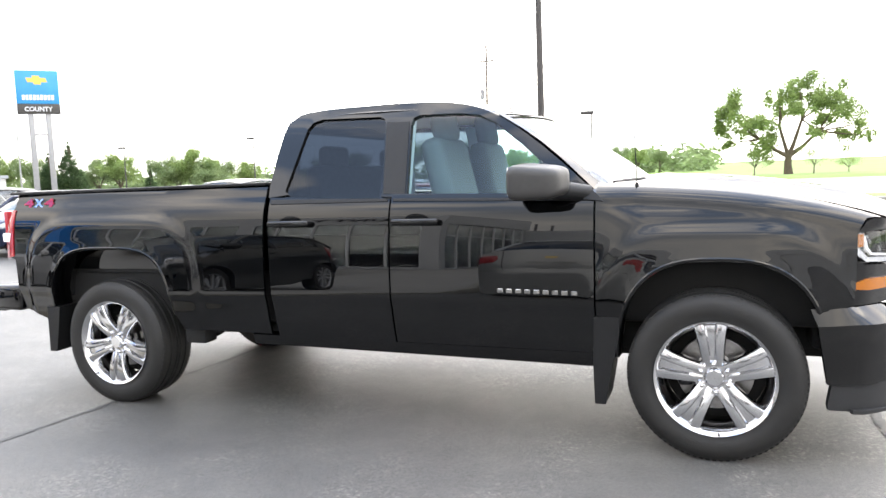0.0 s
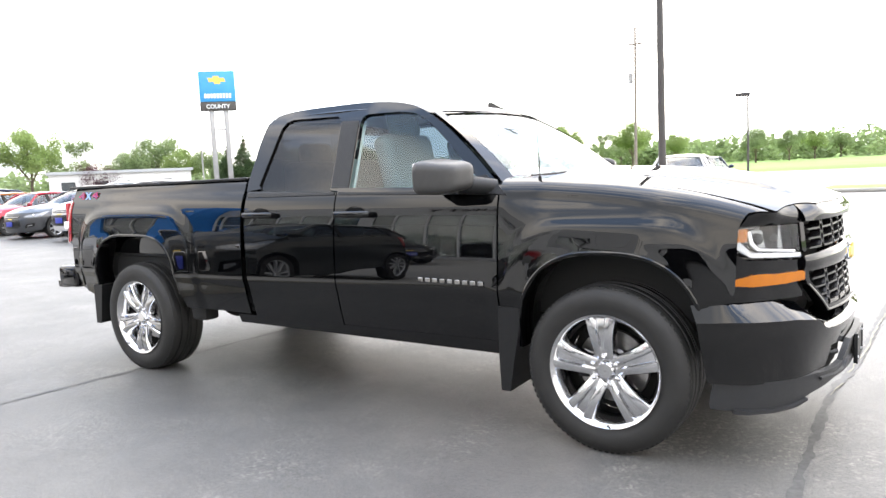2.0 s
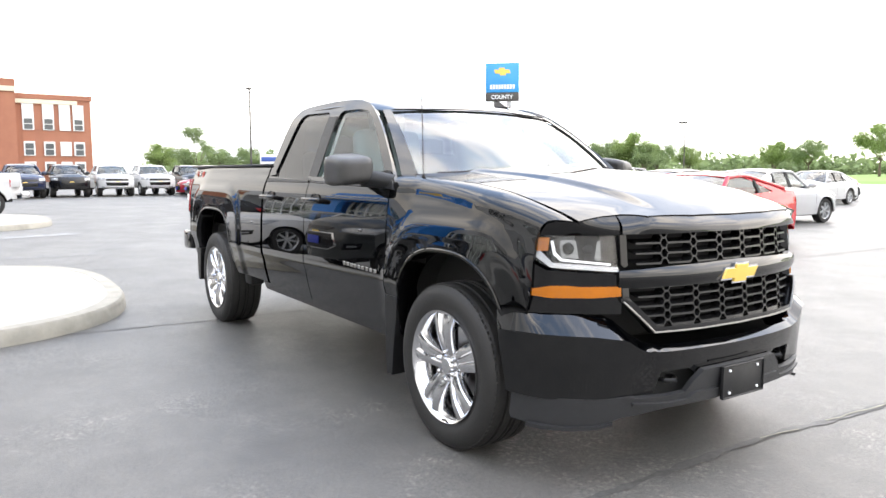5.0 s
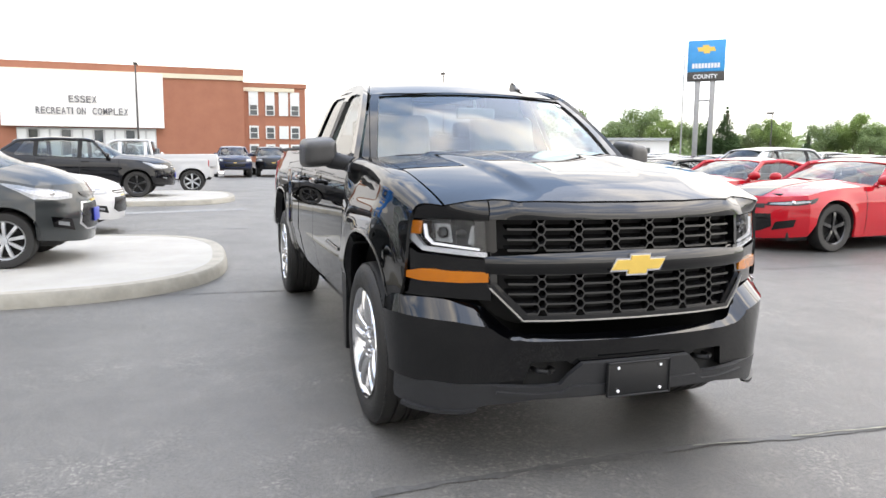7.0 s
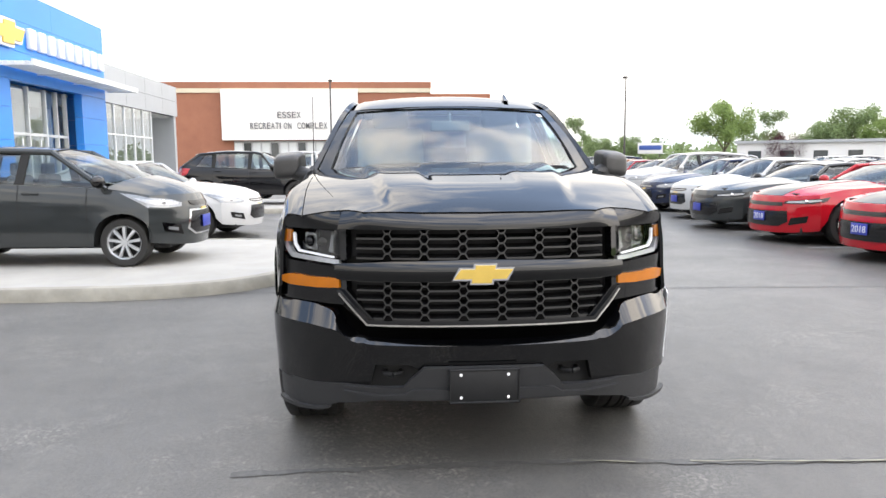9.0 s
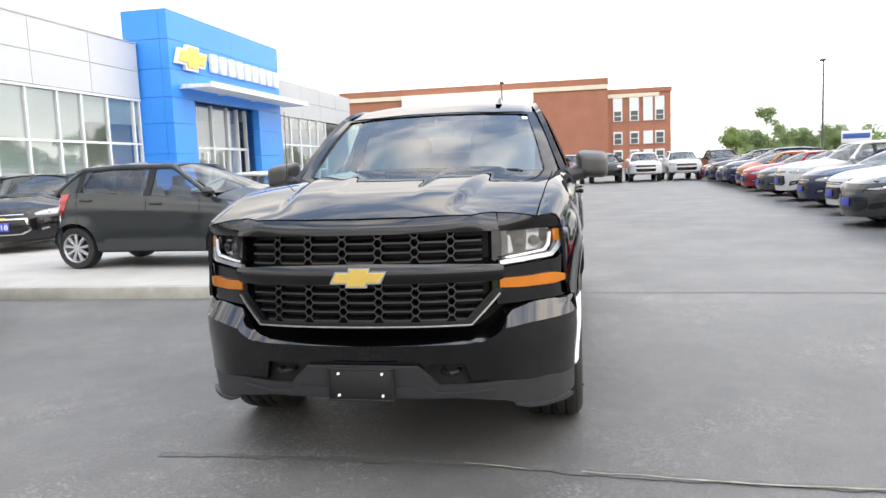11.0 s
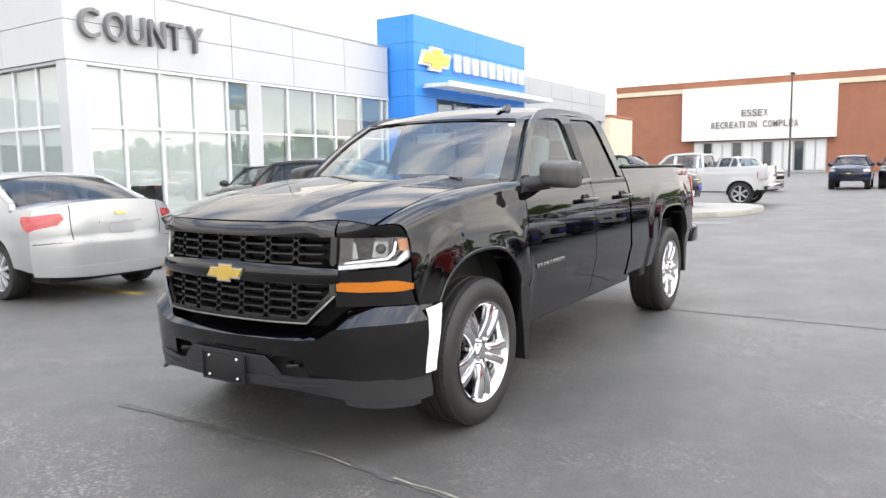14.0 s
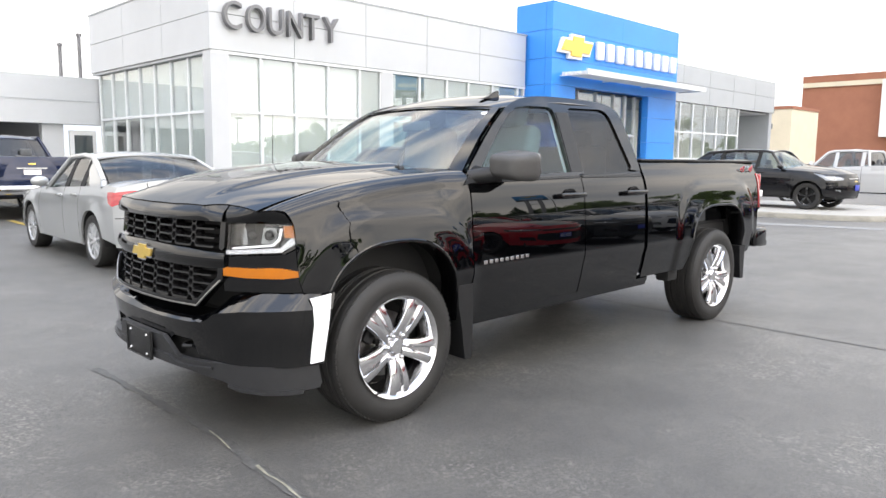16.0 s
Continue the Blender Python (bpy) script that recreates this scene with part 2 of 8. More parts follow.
# ---- the pickup truck: forward is +x, the front axle stands over the origin ----
SIDE = [(0.36, 0.845), (0.44, 0.890), (0.52, 0.914), (0.62, 0.937), (0.70, 0.951), (0.73, 0.962), (0.80, 0.962), (0.95, 0.957), (1.10, 0.946), (1.20, 0.930), (1.27, 0.905), (1.31, 0.885), (1.50, 0.805), (1.70, 0.718), (1.80, 0.655)]
SHOULDER = [(-0.60, 1.265), (-0.2, 1.238), (0.1, 1.212), (0.35, 1.172), (0.6, 1.105), (0.75, 1.05)]
ARCH = {"front": (0.015, 0.39, 0.455, 0.56, 2.7), "rear": (-3.63, 0.39, 0.505, 0.615, 3.6)}


def side_y(x, z):
    """Half width of the body at length x and height z, with the wheel flares."""
    y = smooth_table(SIDE, z)[0]
    y -= 0.075 * sstep(0.18, 0.72, x) + 0.02 * sstep(-3.9, -4.65, x)
    d = (abs((x + 3.64) / 0.74) ** 5 + abs(max(z - 0.39, 0) / 0.84) ** 5) ** 0.2
    y += 0.017 * (1 - sstep(0.92, 1.01, d))
    for (xc, zc, a, b, k), w, top in ((ARCH["front"], 0.010, 1.10), (ARCH["rear"], 0.0, 1.20)):
        d = (abs((x - xc) / (a * 1.0)) ** k + abs(max(z - zc, 0) / b) ** k) ** (1 / k)
        y += w * (1 - sstep(1.27, 1.40, d)) * (1 - sstep(top - 0.025, top + 0.02, z)) + 0.004 * (1 - sstep(1.0, 1.10, d))
    return y


def side_map(s, inset=0.0, roll=None, radius=0.05):
    """(x, z) on the body's side into space; above the line roll(x) the panel bends over onto the top."""
    def f(x, z):
        zs = roll(x) if roll else 99
        if z <= zs:
            return (x, s * (side_y(x, z) - inset), z)
        over = z - zs
        y = side_y(x, zs)
        a = min(over / radius, 1.35)
        rest = max(0.0, over - 1.35 * radius)
        return (x, s * (y - inset - radius * (1 - math.cos(a)) - rest * math.sin(1.35)), zs + radius * math.sin(a) + rest * math.cos(1.35))
    return f


HOOD_Y = [(-0.60, 0.80), (-0.50, 0.80), (-0.10, 0.805), (0.40, 0.79), (0.715, 0.77), (0.80, 0.76)]
FENDER_TOP = [(-0.60, 1.404), (-0.535, 1.40), (-0.2, 1.376), (0.1, 1.35), (0.35, 1.31), (0.70, 1.215), (0.8, 1.19)]


def fender_map(s):
    """Fender: the side, then a rounded turn over onto the hood's edge."""
    def f(x, z):
        zs = smooth_table(SHOULDER, x)[0] - 0.03
        lean = 0.030 * sstep(-0.55, -0.30, x) * clamp((min(z, zs) - 0.97) / 0.24) ** 1.6
        if z <= zs:
            return (x, s * (side_y(x, z) - lean), z)
        k = clamp((z - zs) / (lerp_table(FENDER_TOP, x)[0] - zs)) * math.pi / 2
        y0, y1, z1 = side_y(x, zs) - lean, lerp_table(HOOD_Y, x)[0] + 0.005, smooth_table(SHOULDER, x)[0] + 0.057
        return (x, s * (y0 - (y0 - y1) * (1 - math.cos(k))), zs + (z1 - zs) * math.sin(k) ** 0.9)
    return f


UPPER = [(0.0, 0.0, 0.905), (0.28, 0.28, 0.888), (0.54, 0.525, 0.832), (0.66, 0.63, 0.78), (0.80, 0.745, 0.70), (0.93, 0.843, 0.62), (1.03, 0.900, 0.53), (1.15, 0.935, 0.42)]
LOWER = [(0.0, 0.0, 0.962), (0.28, 0.28, 0.95), (0.54, 0.525, 0.905), (0.78, 0.73, 0.805), (0.98, 0.872, 0.665), (1.10, 0.928, 0.56), (1.21, 0.953, 0.452), (1.35, 0.957, 0.31)]


def front_map(table, out=0.0, lean=0.0, z0=0.9, bulge=0.0, span=0.1):
    """(u, z) on the nose into space: u runs across along the plan curve. lean: metres back per metre of height."""
    def f(u, z):
        y, x = smooth_table(table, abs(u))
        ya, xa = smooth_table(table, abs(u) + 0.01)
        yb, xb = smooth_table(table, max(abs(u) - 0.01, 0))
        t = Vector((xa - xb, ya - yb)).normalized()
        o = out + bulge * (1 - ((z - z0) / span) ** 2)
        x, y = x + t.y * o, y - t.x * o
        return (x - lean * (z - z0), math.copysign(y, u), z)
    return f


def strip(zlo, zhi, ulo, uhi):
    return [(ulo, zlo), (uhi, zlo), (uhi, zhi), (ulo, zhi)]


def roof_y(x):
    return smooth_table([(-2.45, 0.68), (-2.2, 0.705), (-1.6, 0.70), (-1.15, 0.665), (-0.9, 0.66)], x)[0]


def build_truck():
    root = holder("pickup_truck", "black double-cab pickup truck, glossy paint, chrome five-spoke wheels", "pickup truck")

    def P(name, bm, mat, parent=root, label="", smooth=True):
        return part(name, bm, mat, parent, label, smooth)

    fx, fz, fa, fb, fk = ARCH["front"]
    rx, rz, ra, rb, rk = ARCH["rear"]
    sh = lambda x: lerp_table(SHOULDER, x)[0]
    for s in (-1, 1):
        # front fender with its wheel opening
        o = [(-0.535, 1.40), (-0.535, 0.60), (-0.50, 0.47), (-0.44, 0.47)]
        o += arc(fx, fz, fa, fb, fk, 172, 6)
        o += [(0.472, 0.735), (0.56, 0.748), (0.575, 0.80), (0.585, 1.06), (0.60, 1.10), (0.62, 1.145), (0.68, 1.19), (0.70, 1.215), (0.35, 1.31), (0.1, 1.35), (-0.2, 1.376)]
        fender = P("fender", sheet(o, fender_map(s), (0.03, 0.02)), "black_paint")
        # wheel opening trim
        bm = bmesh.new()
        prev = None
        for x, z in arc(fx, fz, fa, fb, fk, 176, 4, 40):
            y = side_y(x, z)
            dx, dz = (x - fx), (z - fz)
            l = math.hypot(dx, dz)
            ring = [bm.verts.new((x + dx / l * a, s * (y + b), z + dz / l * a)) for a, b in ((0.018, -0.001), (0.012, 0.003), (0.002, 0.002), (-0.003, -0.008), (-0.005, -0.12))]
            if prev:
                for i in range(4):
                    bm.faces.new((prev[i], prev[i + 1], ring[i + 1], ring[i]))
            prev = ring
        bmesh.ops.recalc_face_normals(bm, faces=bm.faces[:])
        P("arch_lip", bm, "black_paint", fender)
        # doors
        for name, x0, x1, hx in (("front_door", -1.632, -0.545, -1.475), ("rear_door", -2.415, -1.642, -2.255)):
            o = [(x0 + (0.02 if name == "rear_door" else 0), 0.49), (x1 + (-0.02 if name == "front_door" else 0), 0.485), (x1, 0.60), (x1, 1.275), (x0, 1.30)]
            d = P(name, sheet(o, side_map(s), (0.04, 0.03), 0.02), "black_paint")
            h = bmesh.new()
            yy = side_y(hx, 1.15)
            vs = box(h, (hx - 0.135, s * yy + (0.018 if s > 0 else -0.048), 1.133), (hx + 0.135, s * yy + (0.048 if s > 0 else -0.018), 1.168), 0.013, 3)
            box(h, (hx - 0.125, min(s * yy - s * 0.01, s * yy + s * 0.03), 1.137), (hx - 0.085, max(s * yy - s * 0.01, s * yy + s * 0.03), 1.163), 0.008)
            box(h, (hx + 0.085, min(s * yy - s * 0.01, s * yy + s * 0.03), 1.137), (hx + 0.125, max(s * yy - s * 0.01, s * yy + s * 0.03), 1.163), 0.008)
            P("door_handle", h, "black_gloss", d)
            c = bmesh.new()
            lathe(c, [(0.001, -0.012), (0.035, -0.010), (0.052, 0.0), (0.058, 0.003)], 24)
            for v in c.verts:
                v.co = Vector((hx + v.co.x * 1.3, s * (yy + v.co.y * 0.3 + 0.0025), 1.15 + v.co.z * 0.75))
            P("handle_cup", c, "black_gloss", d)
            bm = sheet([(x0 + 0.012, 1.262), (x1 - 0.012, 1.24 if name == "front_door" else 1.262), (x1 - 0.012, 1.254 if name == "front_door" else 1.276), (x0 + 0.012, 1.288 if name == "rear_door" else 1.276)], side_map(s, -0.006), (0.1, 0.02), 0.008)
            P("belt_moulding", bm, "dark_plastic", d)
        # body-side badge: plain bars in place of the letters
        for i in range(9):
            b = bmesh.new()
            x0 = -1.035 + i * 0.047
            yy = max(side_y(x0 + dx, 0.775 + dz) for dx in (0, 0.036) for dz in (0, 0.03)) + 0.002
            zt = 0.81 - 0.02 * (x0 + 1.03)
            box(b, (x0 + 0.003, min(s * yy, s * (yy + 0.006)), zt - 0.026), (x0 + 0.034, max(s * yy, s * (yy + 0.006)), zt - 0.004), 0.003, 1)
            P("badge_bar", b, "steel", root)
        # cab side frame, an arch over two windows
        zb = 1.268
        o = [(-2.43, 1.30), (-2.437, 1.36), (-2.42, 1.56), (-2.40, 1.68)]
        o += [(x, smooth_table([(-2.385, 1.735), (-2.30, 1.79), (-1.8, 1.806), (-1.45, 1.796), (-1.25, 1.765), (-1.1, 1.708), (-0.93, 1.602), (-0.73, 1.445), (-0.55, 1.285)], x)[0]) for x in [-2.385 + 1.835 * i / 30 for i in range(31)]] + [(-0.545, 1.262)]
        o += [(-0.63, 1.250), (-0.66, 1.30), (-0.74, 1.37), (-0.95, 1.555), (-1.08, 1.655), (-1.18, 1.705), (-1.30, 1.722), (-1.53, 1.728), (-1.565, 1.715), (-1.575, 1.68), (-1.548, zb + 0.01)]
        o += [(-1.70, zb + 0.02), (-1.735, 1.69), (-1.75, 1.722), (-1.78, 1.735), (-2.16, 1.745), (-2.215, 1.73), (-2.245, 1.69), (-2.32, 1.36), (-2.325, 1.335), (-2.30, zb + 0.045)]
        P("cab_frame", sheet(o, side_map(s, 0.004), (0.05, 0.04), 0.03), "black_paint")
        # glass
        fg = [(-1.555, zb - 0.01), (-0.62, 1.245), (-0.655, 1.30), (-0.735, 1.375), (-0.945, 1.56), (-1.075, 1.66), (-1.175, 1.71), (-1.30, 1.728), (-1.58, 1.735)]
        P("front_window", sheet(fg, side_map(s, 0.018), (0.1, 0.05), 0), "glass_side")
        rg = [(-2.33, zb + 0.03), (-1.69, zb), (-1.73, 1.735), (-2.22, 1.75), (-2.25, 1.70), (-2.33, 1.36)]
        P("rear_window", sheet(rg, side_map(s, 0.018), (0.1, 0.05), 0), "glass_tint")
        # gloss-free cover on the pillar between the windows
        P("pillar_cover", sheet([(-1.558, zb + 0.03), (-1.690, zb + 0.035), (-1.728, 1.70), (-1.588, 1.695)], side_map(s, 0.0), (0.1, 0.05), 0.003), "dark_plastic")
        # rocker panel
        P("rocker", sheet([(-2.60, 0.425), (-0.50, 0.40), (-0.50, 0.478), (-2.60, 0.486)], side_map(s, 0.02), (0.1, 0.03), 0.05), "black_paint")
        # pickup box side
        o = [(-2.448, 1.43), (-2.448, 0.50), (-3.08, 0.505)]
        o += arc(rx, rz, ra, rb, rk, 12, 166, 26)
        o += [(-4.19, 0.52), (-4.45, 0.60), (-4.475, 0.93), (-4.515, 0.95), (-4.515, 1.27), (-4.50, 1.43)]
        P("box_side", sheet(o, side_map(s, 0, lambda x: 1.335 - 0.012 * (x + 2.4), 0.035), (0.024, 0.022)), "black_paint")
        bm = bmesh.new()
        prev = None
        for x, z in arc(rx, rz, ra, rb, rk, 172, 8, 44):
            y = side_y(x, z)
            dx, dz = (x - rx), (z - rz)
            l = math.hypot(dx, dz)
            ring = [bm.verts.new((x + dx / l * a, s * (y + b), z + dz / l * a)) for a, b in ((0.018, -0.001), (0.012, 0.003), (0.002, 0.002), (-0.003, -0.008), (-0.005, -0.14))]
            if prev:
                for i in range(4):
                    bm.faces.new((prev[i], prev[i + 1], ring[i + 1], ring[i]))
            prev = ring
        bmesh.ops.recalc_face_normals(bm, faces=bm.faces[:])
        P("arch_lip", bm, "black_paint")
        # rail cap and inner wall of the box
        bm = bmesh.new()
        box(bm, (-4.56, min(s * 0.80, s * 0.872), 1.372), (-2.46, max(s * 0.80, s * 0.872), 1.392), 0.008)
        P("rail_cap", bm, "dark_plastic")
        bm = bmesh.new()
        box(bm, (-4.54, min(s * 0.79, s * 0.82), 0.86), (-2.48, max(s * 0.79, s * 0.82), 1.375), 0.006)
        P("box_inner_wall", bm, "black_paint")
        # tail lamp
        o = [(-4.465, 0.96), (-4.56, 0.94), (-4.57, 1.27), (-4.47, 1.27)]
        def tail(x, z):
            return (x - 0.02, s * (side_y(-4.46, z) + 0.006 - 0.5 * max(0, -4.50 - x)), z)
        t = P("tail_lamp", sheet(o, tail, (0.03, 0.04), 0.03), "red_lens", root, "red tail lamp")
        b = bmesh.new()
        box(b, (-4.60, min(s * 0.80, s * 0.905), 0.95), (-4.565, max(s * 0.80, s * 0.905), 1.265), 0.01)
        P("rear_lens", b, "red_lens", t)
        b = bmesh.new()
        yy = side_y(-4.5, 1.1)
        box(b, (-4.59, min(s * (yy - 0.03), s * (yy + 0.006)), 1.055), (-4.50, max(s * (yy - 0.03), s * (yy + 0.006)), 1.115), 0.006)
        P("reversing_lens", b, "led_white", t)
        # mud flaps
        for o in ([(-0.548, 0.675), (-0.425, 0.675), (-0.435, 0.56), (-0.468, 0.42), (-0.50, 0.238), (-0.552, 0.238), (-0.556, 0.42)], [(-4.20, 0.62), (-4.085, 0.62), (-4.12, 0.46), (-4.155, 0.315), (-4.215, 0.315)]):
            P("mud_flap", sheet(o, lambda x, z: (x, s * (0.958 - 0.03 * (0.65 - z)), z), (0.05, 0.05), 0.24), "dark_plastic")
        # wheel house liner
        for xc, zc, a, bb, k in (ARCH["front"], ARCH["rear"]):
            b = bmesh.new()
            prev = None
            for x, z in arc(xc, zc, a + 0.015, bb + 0.015, k, 166, 14, 24):
                ring = [b.verts.new((x, s * y, z)) for y in (side_y(x, z) - 0.035, 0.45)]
                if prev:
                    b.faces.new((prev[0], prev[1], ring[1], ring[0]))
                prev = ring
            P("wheel_liner", b, "underbody")
        # wing mirror: arm, dark cap, glass
        m = bmesh.new()
        bmesh.ops.create_uvsphere(m, u_segments=36, v_segments=24, radius=1)
        for v in m.verts:
            c = v.co.copy()
            e = 5.0
            c = c / (abs(c.x) ** e + abs(c.y) ** e + abs(c.z) ** e) ** (1 / e)
            k = 0.5 + 0.5 * c.x
            x = -0.785 + 0.125 * c.x - 0.025 * c.y
            v.co = Vector((x, s * (1.042 + (0.105 - 0.02 * k) * c.y), 1.343 + (0.092 - 0.022 * k) * c.z - 0.008 * c.y - 0.010 * k))
        mir = P("wing_mirror", m, "mirror_cap", root, "dark grey mirror housing")
        m = bmesh.new()
        box(m, (-0.918, min(s * 0.965, s * 1.125), 1.275), (-0.908, max(s * 0.965, s * 1.125), 1.41), 0.003)
        P("mirror_glass", m, "chrome", mir)
        m = bmesh.new()
        tube(m, (-0.60, s * 0.875, 1.272), (-0.72, s * 0.985, 1.298), 0.042, 0.05, 18)
        for v in m.verts:
            v.co.x = -0.66 + (v.co.x + 0.66) * 1.25
        P("mirror_arm", m, "dark_plastic", mir)
        o = [(-0.50, 1.235), (-0.66, 1.255), (-0.70, 1.33), (-0.63, 1.34), (-0.53, 1.27)]
        P("mirror_sail", sheet(o, side_map(s, -0.012), (0.04, 0.04), 0.02), "dark_plastic", mir)
        # head lamp
        z0, z1 = 0.915, 1.066
        sg = lambda pts: [(s * u, z) for u, z in pts]
        lamp = P("headlamp", sheet(sg([(0.645, z0 + 0.004), (0.93, z0 + 0.030), (0.985, z0 + 0.05), (0.99, z1 - 0.015), (0.97, z1), (0.645, z1 - 0.002)]), front_map(UPPER, 0.006, 0.12), (0.04, 0.04), 0.02), "lamp_glass", root, "clear headlamp")
        P("lamp_housing", sheet(sg(strip(z0 - 0.01, z1 + 0.01, 0.63, 1.0)), front_map(UPPER, -0.05, 0.12), (0.05, 0.05), 0), "black_gloss", lamp)
        P("lamp_bowl", sheet(sg([(0.70, 0.962), (0.87, 0.972), (0.87, 1.045), (0.70, 1.04)]), front_map(UPPER, -0.042, 0.12), (0.05, 0.05), 0.02), "lamp_bowl", lamp)
        for uu in (0.755, 0.835):
            b = bmesh.new()
            bmesh.ops.create_uvsphere(b, u_segments=20, v_segments=12, radius=0.026)
            c = Vector(front_map(UPPER, -0.042, 0.12)(s * uu, 1.008))
            bmesh.ops.translate(b, vec=c, verts=b.verts)
            P("projector", b, "black_gloss", lamp)
        P("chrome_strip", sheet(sg([(0.64, 0.918), (0.92, 0.936), (0.985, 0.985), (0.985, 1.003), (0.955, 1.003), (0.91, 0.956), (0.64, 0.938)]), front_map(UPPER, 0.0, 0.12), (0.04, 0.03), 0.02), "lamp_silver", lamp, "bright silver lower strip")
        P("running_light", sheet(sg([(0.67, 0.944), (0.875, 0.962), (0.905, 0.99), (0.912, 1.045), (0.900, 1.045), (0.893, 0.998), (0.868, 0.972), (0.67, 0.953)]), front_map(UPPER, -0.002, 0.12), (0.04, 0.03), 0.01), "led_white", lamp, "white light guide")
        P("side_marker", sheet(sg([(0.925, 1.004), (0.985, 1.002), (0.988, 1.058), (0.915, 1.058)]), front_map(UPPER, 0.002, 0.12), (0.03, 0.03), 0.01), "amber", lamp, "amber side marker")
        # black panel below the lamp, amber turn lamp
        P("lamp_surround", sheet(sg([(0.615, 0.742), (1.0, 0.745), (1.0, 0.955), (0.94, 0.925), (0.645, 0.908), (0.625, 0.905)]), front_map(UPPER, 0.004, -0.10), (0.05, 0.04), 0.03), "black_paint")
        tl = P("turn_lamp", sheet(sg([(0.632, 0.820), (0.75, 0.812), (0.92, 0.812), (0.995, 0.820), (0.995, 0.846), (0.92, 0.862), (0.86, 0.863), (0.80, 0.858), (0.632, 0.860)]), front_map(UPPER, 0.012, 0.0), (0.04, 0.03), 0.015), "amber", root, "amber turn lamp")

    # hood with its raised middle
    def hood_z(x, y):
        a = abs(y)
        zc = smooth_table([(-0.5, 1.348), (-0.2, 1.332), (0.2, 1.298), (0.5, 1.252), (0.7, 1.207), (0.80, 1.178), (0.88, 1.142)], x)[0]
        ze = smooth_table(SHOULDER, x)[0] + 0.058
        z = ze + (zc - ze) * (1 - (a / 0.80) ** 2.6)
        t = clamp((0.82 - x) / 1.1)
        ridge = 0.40 + 0.13 * t
        z += 0.020 * (1 - sstep(ridge - 0.035, ridge + 0.035, a)) * sstep(0.84, 0.55, x)
        dip = 0.20 + 0.05 * t
        z -= 0.010 * (1 - sstep(dip - 0.03, dip + 0.03, a)) * sstep(0.72, 0.35, x) * sstep(-0.30, 0.25, x)
        return z
    hood = [(-0.50, -0.80), (-0.10, -0.805), (0.40, -0.79), (0.715, -0.77), (0.735, -0.66), (0.765, -0.585), (0.835, -0.50), (0.868, -0.25), (0.874, 0.0)]
    hood = hood + [(x, -y) for x, y in reversed(hood[:-1])] + [(-0.36, 0.62), (-0.28, 0.3), (-0.26, 0), (-0.28, -0.3), (-0.36, -0.62)]
    P("hood", sheet(hood, lambda x, y: (x, y, hood_z(x, y)), (0.035, 0.014), 0.02, (0, 0, 0)), "black_paint")
    P("cowl", sheet([(-0.58, -0.80), (-0.40, -0.74), (-0.30, -0.3), (-0.29, 0), (-0.30, 0.3), (-0.40, 0.74), (-0.58, 0.80)], lambda x, y: (x + 0.06, y, 1.29 - 0.02 * (abs(y) / 0.8) ** 2), (0.06, 0.06), 0, (0, 0, 0)), "dark_plastic")
    # panels that close the nose between the hood's edge and the grille and lamps
    HX = [(0.0, 0.874), (0.25, 0.868), (0.50, 0.835), (0.585, 0.765), (0.66, 0.735), (0.77, 0.715), (0.80, 0.70)]

    rim = sorted((abs(p[1]), p[0], p[2]) for p in (fender_map(1)(*q) for q in ((0.70, 1.215), (0.69, 1.20), (0.68, 1.19), (0.66, 1.175), (0.64, 1.16), (0.62, 1.145), (0.61, 1.12), (0.60, 1.10))))
    FX, FZ = [(y, x) for y, x, z in rim], [(y, z) for y, x, z in rim]

    def u_at(y):
        lo, hi = 0.0, 1.15
        for _ in range(24):
            mid = (lo + hi) / 2
            lo, hi = (mid, hi) if smooth_table(UPPER, mid)[0] < y else (lo, mid)
        return lo

    def nose_map(out, zlow, edge):
        def f(y, t):
            a = abs(y)
            u = u_at(a)
            lowp = Vector(front_map(UPPER, out, 0.12)(u, zlow))
            hx = lerp_table(HX, min(a, 0.80))[0]
            top = Vector((hx - 0.002, a, hood_z(hx, min(a, 0.77)) - 0.006))
            k = sstep(0.755, 0.79, a)
            top = top.lerp(Vector((lerp_table(FX, a)[0] + 0.004, a, lerp_table(FZ, a)[0] - 0.006)), k)
            p = lowp.lerp(top, t)
            p.x += edge * math.sin(math.pi * min(t * 1.0, 1.0)) * (1 - 0.7 * k)
            return (p.x, math.copysign(p.y, y), p.z)
        return f
    P("grille_header", sheet([(-0.598, 0), (0.598, 0), (0.598, 1), (-0.598, 1)], nose_map(0.032, 1.074, 0.012), (0.03, 0.12), 0.02), "black_paint")
    for s in (-1, 1):
        P("lamp_upper", sheet([(s * 0.604, 0), (s * 0.858, 0), (s * 0.860, 0.5), (s * 0.858, 1), (s * 0.604, 1)], nose_map(0.008, 1.068, 0.012), (0.03, 0.12), 0.02), "black_paint")
    P("nose_inner", sheet(strip(1.06, 1.15, -0.80, 0.80), front_map(UPPER, -0.10, 0.62, 1.06), (0.06, 0.05), 0), "black_gloss")
    for s in (-1, 1):
        P("cowl_corner", sheet([(-0.66, s * 0.70), (-0.49, s * 0.70), (-0.49, s * 0.86), (-0.66, s * 0.885)], lambda x, y: (x, y, 1.318 - 0.55 * max(0, abs(y) - 0.79)), (0.05, 0.04), 0, (-0.5, 0, 0.5)), "black_paint")
